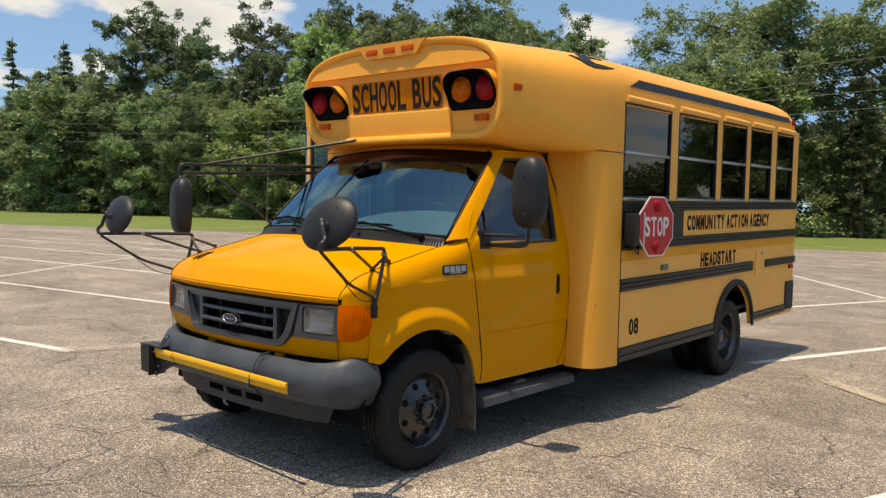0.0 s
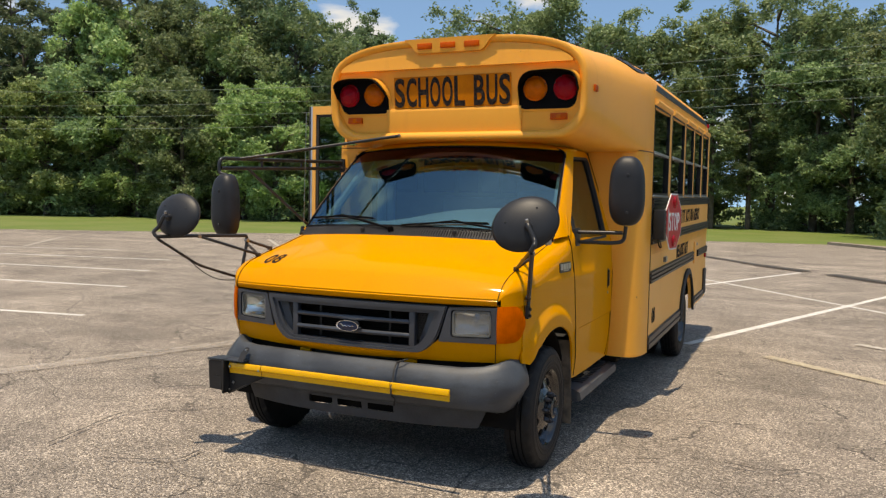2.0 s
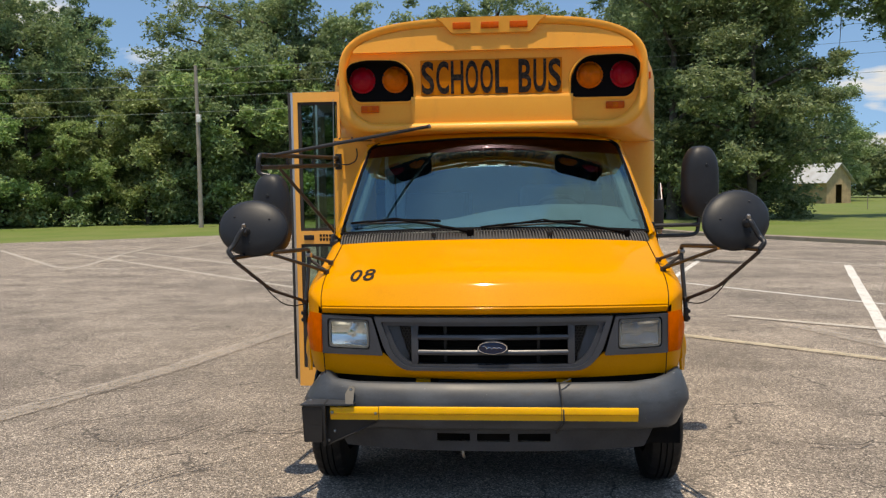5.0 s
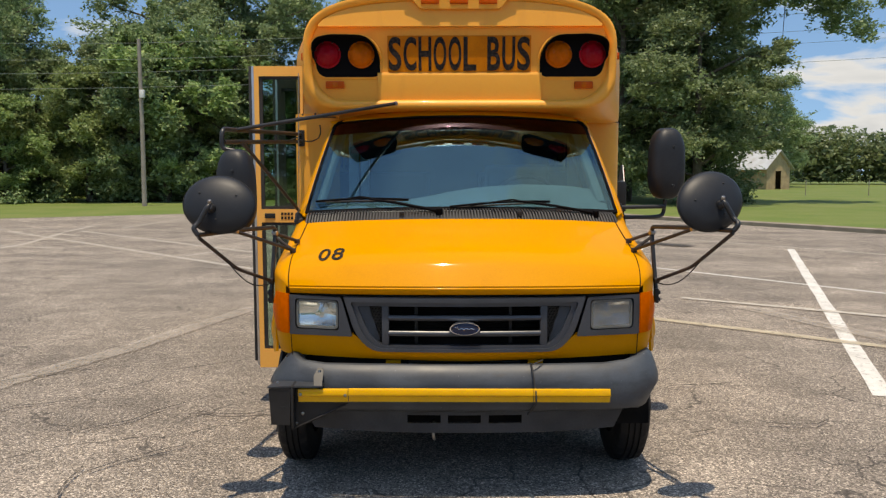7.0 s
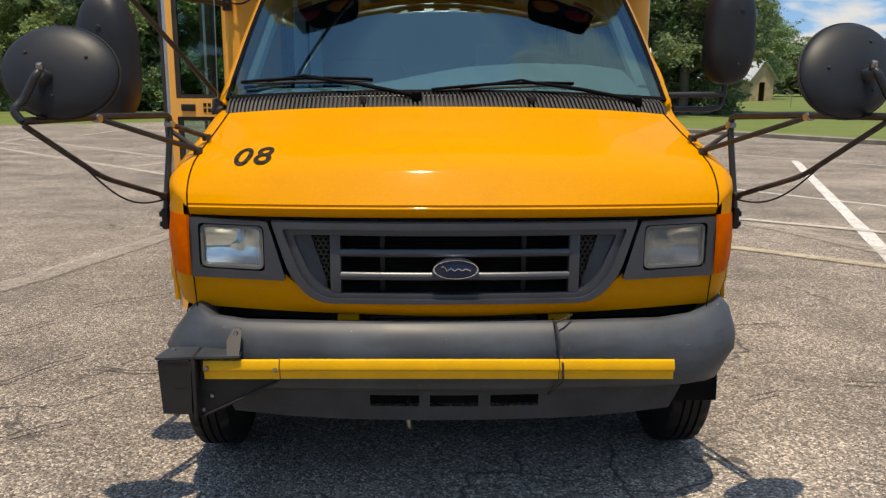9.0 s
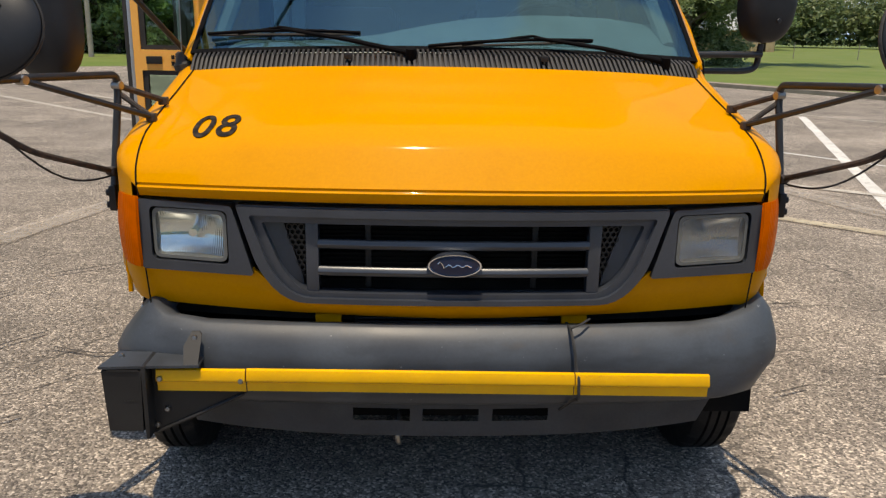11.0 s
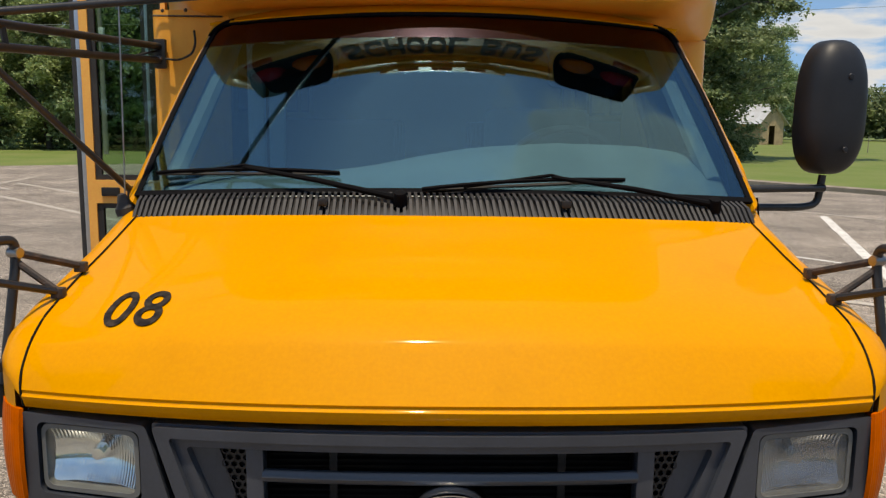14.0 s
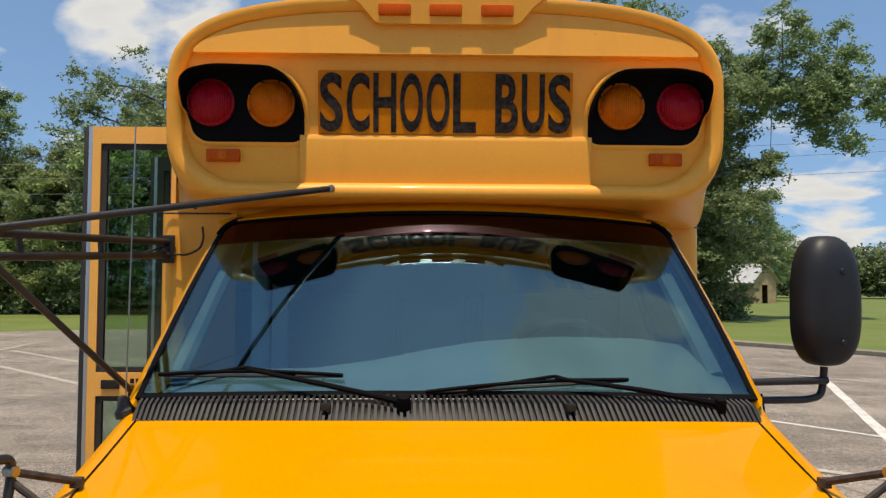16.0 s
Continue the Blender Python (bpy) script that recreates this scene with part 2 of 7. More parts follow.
M_REFL = material("headlamp_reflector", (0.92, 0.93, 0.94), 0.09, 1.0, second=(0.80, 0.80, 0.80), scale=14, amount=0.6, bump=0.10, bump_scale=14)
def fluted(m, scale):
    """Vertical flutes pressed into a lens or reflector."""
    n, l = m.node_tree.nodes, m.node_tree.links
    wv, bn, tc = n.new("ShaderNodeTexWave"), n.new("ShaderNodeBump"), n.new("ShaderNodeTexCoord")
    wv.inputs["Scale"].default_value, wv.inputs["Distortion"].default_value = scale, 0.6
    bn.inputs["Strength"].default_value, bn.inputs["Distance"].default_value = 0.16, 0.002
    l.new(tc.outputs["Object"], wv.inputs["Vector"])
    l.new(wv.outputs["Fac"], bn.inputs["Height"])
    l.new(bn.outputs[0], n["Principled BSDF"].inputs["Normal"])


fluted(M_REFL, 48)


def overlay(m, color, stretch, lo, hi, amount):
    """A second layer of marks in object space: long streaks or small flecks."""
    n, l = m.node_tree.nodes, m.node_tree.links
    b = n["Principled BSDF"]
    base = b.inputs["Base Color"].links[0].from_socket
    tc, mp, nz, mr, mx = (n.new("ShaderNode" + k) for k in ("TexCoord", "Mapping", "TexNoise", "MapRange", "MixRGB"))
    mp.inputs["Scale"].default_value = stretch
    nz.inputs["Scale"].default_value, nz.inputs["Detail"].default_value, nz.inputs["Roughness"].default_value = 1.0, 5, 0.6
    mr.inputs["From Min"].default_value, mr.inputs["From Max"].default_value, mr.inputs["To Max"].default_value = lo, hi, amount
    mx.inputs[2].default_value = (*color, 1)
    l.new(tc.outputs["Object"], mp.inputs["Vector"])
    l.new(mp.outputs[0], nz.inputs["Vector"])
    l.new(nz.outputs["Fac"], mr.inputs["Value"])
    l.new(mr.outputs[0], mx.inputs[0])
    l.new(base, mx.inputs[1])
    l.new(mx.outputs[0], b.inputs["Base Color"])


overlay(M_BODY, (0.36, 0.155, 0.03), (9, 9, 1.1), 0.55, 0.85, 0.2)
overlay(M_BODY, (0.20, 0.09, 0.03), (60, 60, 40), 0.70, 0.76, 0.5)
overlay(M_COACH, (0.40, 0.20, 0.055), (7, 7, 0.9), 0.55, 0.80, 0.2)
overlay(M_COACH, (0.22, 0.12, 0.05), (45, 45, 30), 0.70, 0.77, 0.4)
overlay(M_CAB, (0.42, 0.15, 0.002), (5, 5, 3), 0.58, 0.80, 0.25)
overlay(M_CAB, (0.12, 0.06, 0.01), (95, 95, 95), 0.745, 0.78, 0.5)
overlay(M_BUMPER, (0.34, 0.35, 0.37), (38, 30, 80), 0.695, 0.73, 0.6)
overlay(M_BUMPER, (0.016, 0.017, 0.019), (5, 5, 16), 0.52, 0.70, 0.45)
overlay(M_BUMPER, (0.075, 0.060, 0.048), (9, 9, 18), 0.62, 0.72, 0.3)
overlay(M_GREYPL, (0.09, 0.095, 0.10), (40, 40, 60), 0.68, 0.76, 0.35)
overlay(M_MIRROR, (0.05, 0.05, 0.052), (50, 50, 50), 0.70, 0.76, 0.4)
overlay(M_RAIL, (0.10, 0.085, 0.065), (30, 3, 30), 0.62, 0.75, 0.5)
overlay(M_TYRE, (0.06, 0.052, 0.044), (14, 14, 14), 0.62, 0.72, 0.35)
M_MUD = material("muddy_rubber_flap", (0.17, 0.135, 0.10), 0.85, second=(0.06, 0.05, 0.04), scale=14, amount=0.9, bump=0.4, bump_scale=60)
G_SHIELD = glass("windscreen_glass", (0.34, 0.50, 0.55), gloss=(0.52, 0.86, 1.0), ior=2.2)
G_BAND = glass("windscreen_shade_band", (0.22, 0.12, 0.20), gloss=(0.75, 0.60, 0.78))
G_SIDE = glass("coach_window_tinted_glass", (0.22, 0.23, 0.23), ior=1.6)
G_DOOR = glass("door_glass", (0.60, 0.72, 0.65))
M_HAZE = material("clouded_lens_plastic", (0.22, 0.225, 0.215), 0.3, second=(0.13, 0.135, 0.135), scale=16, amount=0.9, bump=0.05, bump_scale=60)
M_HAZE.node_tree.nodes["Principled BSDF"].inputs["Alpha"].default_value = 0.42
G_CAB = glass("cab_door_glass", (0.34, 0.40, 0.40), gloss=(0.8, 0.92, 1.0), ior=1.85)
G_LAMP = glass("headlamp_glass", (0.92, 0.94, 0.93))


# ---- mesh helpers ----
def finish(name, bm, mat, parent=None, smooth=38):
    bmesh.ops.recalc_face_normals(bm, faces=bm.faces)
    me = bpy.data.meshes.new(name)
    bm.to_mesh(me)
    bm.free()
    me.materials.append(mat)
    if smooth:
        me.shade_smooth()
        me.set_sharp_from_angle(angle=radians(smooth))
    ob = new(name, me)
    ob.parent = parent
    return ob


def part(name, bm, mat, parent, label="", smooth=38):
    return tagged(finish(name, bm, mat, parent, smooth), label)


def thing(name, label, category, at=(0, 0, 0), group=""):
    ob = new(name)
    ob.empty_display_size = 0.2
    ob.location = at
    return tagged(ob, label, category, group)


def box(bm, lo, hi, bevel=0.0, seg=2, m=None):
    c = [(a + b) / 2 for a, b in zip(lo, hi)]
    s = [abs(b - a) for a, b in zip(lo, hi)]
    mat = Matrix.Translation(c) @ Matrix.Diagonal((*s, 1))
    r = bmesh.ops.create_cube(bm, size=1, matrix=(m @ mat) if m else mat)
    if bevel:
        es = {e for v in r["verts"] for e in v.link_edges}
        bmesh.ops.bevel(bm, geom=list(es), offset=bevel, segments=seg, affect="EDGES", profile=0.6)
    return bm


def fillet(pts, r, k=5):
    """A path with its inner corners rounded."""
    pts = [Vector(p) for p in pts]
    out = [pts[0]]
    for a, b, c in zip(pts, pts[1:], pts[2:]):
        u, w = (a - b), (c - b)
        d = min(r, u.length * 0.45, w.length * 0.45)
        p, q = b + u.normalized() * d, b + w.normalized() * d
        for i in range(k + 1):
            t = i / k
            out.append(p * (1 - t) ** 2 + b * 2 * t * (1 - t) + q * t * t)
    return out + [pts[-1]]


def tube(bm, pts, r, n=10, r_end=None):
    pts = [Vector(p) for p in pts]
    rings, side = [], None
    for i, p in enumerate(pts):
        d = (pts[min(i + 1, len(pts) - 1)] - pts[max(i - 1, 0)]).normalized()
        if side is None:
            side = d.orthogonal().normalized()
        side = (side - d * side.dot(d)).normalized()
        up = d.cross(side)
        rad = r if r_end is None else r + (r_end - r) * i / (len(pts) - 1)
        rings.append([bm.verts.new(p + (side * math.cos(a) + up * math.sin(a)) * rad) for a in (2 * math.pi * k / n for k in range(n))])
    for a, b in zip(rings, rings[1:]):
        for k in range(n):
            bm.faces.new((a[k], a[(k + 1) % n], b[(k + 1) % n], b[k]))
    bm.faces.new(rings[0][::-1])
    bm.faces.new(rings[-1])
    return bm


def lathe(bm, profile, m, n=32):
    """Turns (radius, height) pairs round m's z axis."""
    rings = []
    for r, h in profile:
        if r < 1e-6:
            rings.append([bm.verts.new(m @ Vector((0, 0, h)))])
        else:
            rings.append([bm.verts.new(m @ Vector((r * math.cos(a), r * math.sin(a), h))) for a in (2 * math.pi * k / n for k in range(n))])
    for a, b in zip(rings, rings[1:]):
        for k in range(n):
            k2 = (k + 1) % n
            f = [a[k % len(a)], a[k2 % len(a)], b[k2 % len(b)], b[k % len(b)]]
            f = list(dict.fromkeys(f))
            if len(f) > 2:
                bm.faces.new(f)
    return bm


def sheet(bm, fn, nu, nv, thick=0.0):
    g = [[bm.verts.new(fn(i / nu, j / nv)) for j in range(nv + 1)] for i in range(nu + 1)]
    fs = [bm.faces.new((g[i][j], g[i + 1][j], g[i + 1][j + 1], g[i][j + 1])) for i in range(nu) for j in range(nv)]
    if thick:
        bmesh.ops.recalc_face_normals(bm, faces=fs)
        bmesh.ops.solidify(bm, geom=fs, thickness=thick)
    return bm


def prism(bm, loop, fn, d0, d1):
    """A polygon in (u, v), mapped by fn(u, v, d) at two depths and closed."""
    a = [bm.verts.new(fn(u, v, d0)) for u, v in loop]
    b = [bm.verts.new(fn(u, v, d1)) for u, v in loop]
    bm.faces.new(a)
    bm.faces.new(b[::-1])
    for i in range(len(a)):
        j = (i + 1) % len(a)
        bm.faces.new((a[j], a[i], b[i], b[j]))
    return bm


def ring(bm, outer, inner, fn, d0, d1):
    """A frame between two loops of equal length, with depth."""
    q = [[bm.verts.new(fn(u, v, d)) for u, v in loop] for loop, d in ((outer, d0), (inner, d0), (inner, d1), (outer, d1))]
    n = len(outer)
    for a, b in zip(q, q[1:] + q[:1]):
        for i in range(n):
            j = (i + 1) % n
            bm.faces.new((a[i], a[j], b[j], b[i]))
    return bm


def rounded(pts, r, k=4):
    """A closed polygon with rounded corners; r may be one radius or one a corner."""
    n, out = len(pts), []
    for i in range(n):
        a, b, c = (Vector(pts[(i + s) % n]) for s in (-1, 0, 1))
        rr = r[i] if isinstance(r, (list, tuple)) else r
        u, w = a - b, c - b
        d = min(rr, u.length * 0.49, w.length * 0.49)
        p, q = b + u.normalized() * d, b + w.normalized() * d
        for s in range(k + 1):
            t = s / k
            out.append(tuple(p * (1 - t) ** 2 + b * 2 * t * (1 - t) + q * t * t))
    return out


def dense(loop, step):
    """Extra points along a closed loop's long sides."""
    out = []
    for a, b in zip(loop, loop[1:] + loop[:1]):
        k = max(1, int(math.dist(a, b) / step))
        out += [(a[0] + (b[0] - a[0]) * i / k, a[1] + (b[1] - a[1]) * i / k) for i in range(k)]
    return out


def rect(u0, u1, v0, v1, r=0.0, k=4):
    p = [(u0, v0), (u1, v0), (u1, v1), (u0, v1)]
    return rounded(p, r, k) if r else p


def lerp(table, t):
    """Piecewise linear, eased at the knots, over rows of (t, value)."""
    if t <= table[0][0]:
        return table[0][1]
    for (a, x), (b, y) in zip(table, table[1:]):
        if t <= b:
            return x + (y - x) * (t - a) / (b - a)
    return table[-1][1]


def lettering(name, words, width, height, m, mat, parent, depth=0.003, slant=0.0, label="", bold=0.018):
    """Raised letters that fill width by height from m's origin, in m's x and y."""
    cu = bpy.data.curves.new(name, "FONT")
    cu.body, cu.extrude, cu.resolution_u, cu.shear, cu.offset = words, 0.5, 5, slant, bold
    cu.space_character = 1.10
    tmp = new(name, cu)
    bpy.context.view_layer.update()
    me = bpy.data.meshes.new_from_object(tmp.evaluated_get(bpy.context.evaluated_depsgraph_get()))
    bpy.data.objects.remove(tmp)
    co = np.empty(len(me.vertices) * 3)
    me.vertices.foreach_get("co", co)
    co = co.reshape(-1, 3)
    lo, hi = co.min(0), co.max(0)
    co = (co - lo) / (hi - lo) * np.array((width, height, depth))
    me.vertices.foreach_set("co", co.ravel())
    me.transform(m)
    me.materials.clear()
    me.materials.append(mat)
    ob = new(name, me)
    ob.parent = parent
    return tagged(ob, label)


def block_letters(name, words, width, height, m, mat, parent, depth=0.003, label="", bold=0.03, gap=0.16, space=0.6):
    """Condensed capitals of equal width in one row."""
    cell = width / (sum(space if c == " " else 1.0 for c in words) - gap)
    verts, faces, x = [], [], 0.0
    for c in words:
        if c == " ":
            x += cell * space
            continue
        cu = bpy.data.curves.new(name, "FONT")
        cu.body, cu.extrude, cu.resolution_u, cu.offset = c, 0.5, 5, bold
        tmp = new(name, cu)
        bpy.context.view_layer.update()
        me = bpy.data.meshes.new_from_object(tmp.evaluated_get(bpy.context.evaluated_depsgraph_get()))
        bpy.data.objects.remove(tmp)
        co = np.array([v.co for v in me.vertices])
        lo, hi = co.min(0), co.max(0)
        wide = cell * (1 - gap) * (0.34 if c == "I" else 1.0)
        co = (co - lo) / (hi - lo) * np.array((wide, height, depth)) + np.array((x + (cell * (1 - gap) - wide) / 2, 0, 0))
        k = len(verts)
        verts += [tuple(m @ Vector(p)) for p in co]
        faces += [tuple(k + i for i in p.vertices) for p in me.polygons]
        bpy.data.meshes.remove(me)
        x += cell
    me = bpy.data.meshes.new(name)
    me.from_pydata(verts, [], faces)
    me.materials.append(mat)
    ob = new(name, me)
    ob.parent = parent
    return tagged(ob, label)


def axes(o, x, y):
    """A frame at o with the given x and y directions."""
    x, y = Vector(x).normalized(), Vector(y).normalized()
    z = x.cross(y)
    return Matrix(((x[0], y[0], z[0], o[0]), (x[1], y[1], z[1], o[1]), (x[2], y[2], z[2], o[2]), (0, 0, 0, 1)))


def facing(o, n, up=(0, 0, 1)):
    """A frame at o whose z axis is n."""
    n = Vector(n).normalized()
    x = Vector(up).cross(n).normalized()
    return axes(o, x, n.cross(x))


# ---- ground ----
def asphalt():
    m = material("worn_asphalt", (0.258, 0.224, 0.192), 0.85, second=(0.202, 0.176, 0.152), scale=0.35, amount=0.7, fine=28.0)
    n, l = m.node_tree.nodes, m.node_tree.links
    b = n["Principled BSDF"]
    tc = n.new("ShaderNodeTexCoord")
    base = b.inputs["Base Color"].links[0].from_socket
    # stones of the worn surface
    vo = n.new("ShaderNodeTexVoronoi")
    vo.inputs["Scale"].default_value = 120
    sp = n.new("ShaderNodeValToRGB")
    sp.color_ramp.elements[0].position, sp.color_ramp.elements[0].color = 0.08, (0.34, 0.33, 0.33, 1)
    sp.color_ramp.elements[1].position, sp.color_ramp.elements[1].color = 0.96, (2.3, 2.28, 2.22, 1)
    for at, v in ((0.45, 0.86), (0.80, 1.22)):
        stop = sp.color_ramp.elements.new(at)
        stop.color = (v, v * 0.98, v * 0.95, 1)
    bw = n.new("ShaderNodeSeparateColor")
    l.new(tc.outputs["Object"], vo.inputs["Vector"])
    l.new(vo.outputs["Color"], bw.inputs[0])
    l.new(bw.outputs[0], sp.inputs[0])
    ov = n.new("ShaderNodeMixRGB")
    ov.blend_type, ov.inputs[0].default_value = "MULTIPLY", 1.0
    l.new(base, ov.inputs[1])
    l.new(sp.outputs[0], ov.inputs[2])
    # cracks: edges of large, bent cells, broken up by a mask
    dist, wob = n.new("ShaderNodeTexNoise"), n.new("ShaderNodeVectorMath")
    dist.inputs["Scale"].default_value, dist.inputs["Detail"].default_value = 1.6, 5
    dist.inputs["Roughness"].default_value = 0.52
    sub = n.new("ShaderNodeVectorMath")
    sub.operation, sub.inputs[1].default_value = "SUBTRACT", (0.5, 0.5, 0.5)
    l.new(tc.outputs["Object"], dist.inputs["Vector"])
    l.new(dist.outputs["Color"], sub.inputs[0])
    wob.operation, wob.inputs[1].default_value = "MULTIPLY_ADD", (0.6, 0.6, 0.6)
    l.new(sub.outputs[0], wob.inputs[0])
    l.new(tc.outputs["Object"], wob.inputs[2])
    long = n.new("ShaderNodeVectorMath")
    long.operation, long.inputs[1].default_value = "MULTIPLY", (0.62, 1.0, 1.0)
    l.new(wob.outputs[0], long.inputs[0])
    last = ov.outputs[0]
    for scale, width, lo, hi, dark in ((0.50, 0.0034, 0.40, 0.50, (0.040, 0.034, 0.029)), (1.05, 0.0058, 0.47, 0.57, (0.055, 0.048, 0.042))):
        ed, rp = n.new("ShaderNodeTexVoronoi"), n.new("ShaderNodeValToRGB")
        ed.feature = "DISTANCE_TO_EDGE"
        ed.inputs["Scale"].default_value = scale
        l.new(long.outputs[0], ed.inputs["Vector"])
        rp.color_ramp.elements[0].position, rp.color_ramp.elements[0].color = width * 0.45, (1, 1, 1, 1)
        rp.color_ramp.elements[1].position, rp.color_ramp.elements[1].color = width, (0, 0, 0, 1)
        l.new(ed.outputs["Distance"], rp.inputs[0])
        mk, mr, mul = n.new("ShaderNodeTexNoise"), n.new("ShaderNodeMapRange"), n.new("ShaderNodeMath")
        mk.inputs["Scale"].default_value = 0.45 * scale + 0.2
        mr.inputs["From Min"].default_value, mr.inputs["From Max"].default_value = lo, hi
        l.new(tc.outputs["Object"], mk.inputs["Vector"])
        l.new(mk.outputs["Fac"], mr.inputs["Value"])
        mul.operation = "MULTIPLY"
        l.new(mr.outputs[0], mul.inputs[0])
        l.new(rp.outputs["Color"], mul.inputs[1])
        mx = n.new("ShaderNodeMixRGB")
        mx.inputs[2].default_value = (*dark, 1)
        l.new(mul.outputs[0], mx.inputs[0])
        l.new(last, mx.inputs[1])
        last = mx.outputs[0]
    # patches of bleached and of darker, rougher surface
    pt, pr, pm = n.new("ShaderNodeTexNoise"), n.new("ShaderNodeMapRange"), n.new("ShaderNodeMixRGB")
    pt.inputs["Scale"].default_value, pt.inputs["Detail"].default_value, pt.inputs["Roughness"].default_value = 1.1, 12, 0.74
    pr.inputs["From Min"].default_value, pr.inputs["From Max"].default_value = 0.37, 0.63
    pr.inputs["To Min"].default_value, pr.inputs["To Max"].default_value = 0.72, 1.25
    pm.blend_type, pm.inputs[0].default_value = "MULTIPLY", 1.0
    l.new(tc.outputs["Object"], pt.inputs["Vector"])
    l.new(pt.outputs["Fac"], pr.inputs["Value"])
    l.new(last, pm.inputs[1])
    l.new(pr.outputs[0], pm.inputs[2])
    last = pm.outputs[0]
    # clusters of pale and dark stones
    ct, cr, cm = n.new("ShaderNodeTexNoise"), n.new("ShaderNodeMapRange"), n.new("ShaderNodeMixRGB")
    ct.inputs["Scale"].default_value, ct.inputs["Detail"].default_value, ct.inputs["Roughness"].default_value = 26, 5, 0.75
    cr.inputs["From Min"].default_value, cr.inputs["From Max"].default_value = 0.38, 0.62
    cr.inputs["To Min"].default_value, cr.inputs["To Max"].default_value = 0.86, 1.14
    cm.blend_type, cm.inputs[0].default_value = "MULTIPLY", 1.0
    l.new(tc.outputs["Object"], ct.inputs["Vector"])
    l.new(ct.outputs["Fac"], cr.inputs["Value"])
    l.new(last, cm.inputs[1])
    l.new(cr.outputs[0], cm.inputs[2])
    last = cm.outputs[0]
    # long pale and dark drifts where tyres and water have run
    dm, dt, dr, dx = n.new("ShaderNodeMapping"), n.new("ShaderNodeTexNoise"), n.new("ShaderNodeMapRange"), n.new("ShaderNodeMixRGB")
    dm.inputs["Scale"].default_value, dm.inputs["Rotation"].default_value = (0.10, 0.75, 1.0), (0.0, 0.0, radians(8))
    dt.inputs["Scale"].default_value, dt.inputs["Detail"].default_value, dt.inputs["Roughness"].default_value = 1.0, 7, 0.62
    dr.inputs["From Min"].default_value, dr.inputs["From Max"].default_value = 0.36, 0.66
    dr.inputs["To Min"].default_value, dr.inputs["To Max"].default_value = 0.84, 1.22
    dx.blend_type, dx.inputs[0].default_value = "MULTIPLY", 1.0
    l.new(tc.outputs["Object"], dm.inputs["Vector"])
    l.new(dm.outputs[0], dt.inputs["Vector"])
    l.new(dt.outputs["Fac"], dr.inputs["Value"])
    l.new(last, dx.inputs[1])
    l.new(dr.outputs[0], dx.inputs[2])
    last = dx.outputs[0]
    # oil and water stains
    st, sr, sm = n.new("ShaderNodeTexNoise"), n.new("ShaderNodeMapRange"), n.new("ShaderNodeMixRGB")
    st.inputs["Scale"].default_value, st.inputs["Detail"].default_value = 0.18, 5
    sr.inputs["From Min"].default_value, sr.inputs["From Max"].default_value, sr.inputs["To Max"].default_value = 0.58, 0.74, 0.55
    sm.blend_type, sm.inputs[2].default_value = "MULTIPLY", (0.55, 0.53, 0.52, 1)
    l.new(tc.outputs["Object"], st.inputs["Vector"])
    l.new(st.outputs["Fac"], sr.inputs["Value"])
    l.new(sr.outputs[0], sm.inputs[0])
    l.new(last, sm.inputs[1])
    l.new(sm.outputs[0], b.inputs["Base Color"])
    bn = n.new("ShaderNodeBump")
    bn.inputs["Strength"].default_value, bn.inputs["Distance"].default_value = 0.9, 0.006
    l.new(vo.outputs["Distance"], bn.inputs["Height"])
    bn.invert = True
    l.new(bn.outputs[0], b.inputs["Normal"])
    return m


M_ASPHALT = asphalt()
M_GRASS = material("mown_grass", (0.098, 0.148, 0.020), 0.9, second=(0.150, 0.172, 0.045), scale=0.35, amount=0.9, fine=9, bump=1.0, bump_scale=9)
M_KERB = material("weathered_concrete", (0.26, 0.22, 0.18), 0.85, second=(0.16, 0.13, 0.10), scale=2.5, amount=0.8, bump=0.3, bump_scale=60)


def worn_paint(name, color, cover, body=0.95):
    """Road paint that is worn through to the asphalt in flakes."""
    m = material(name, color, 0.75, second=tuple(c * 0.7 for c in color), scale=5, amount=0.8, fine=60)
    n, l = m.node_tree.nodes, m.node_tree.links
    b, tc = n["Principled BSDF"], n.new("ShaderNodeTexCoord")
    t, r = n.new("ShaderNodeTexNoise"), n.new("ShaderNodeMapRange")
    t.inputs["Scale"].default_value, t.inputs["Detail"].default_value, t.inputs["Roughness"].default_value = 16, 8, 0.8
    r.inputs["From Min"].default_value, r.inputs["From Max"].default_value = 0.60 - cover * 0.3, 0.74 - cover * 0.3
    r.inputs["To Max"].default_value = body
    l.new(tc.outputs["Object"], t.inputs["Vector"])
    l.new(t.outputs["Fac"], r.inputs["Value"])
    l.new(r.outputs[0], b.inputs["Alpha"])
    return m


M_LINE, M_LINEW, M_LINEY = worn_paint("white_line_paint", (0.70, 0.68, 0.64), 0.95), worn_paint("faded_line_paint", (0.58, 0.53, 0.46), 0.9, 0.75), worn_paint("faded_yellow_line_paint", (0.58, 0.50, 0.36), 0.85, 0.65)

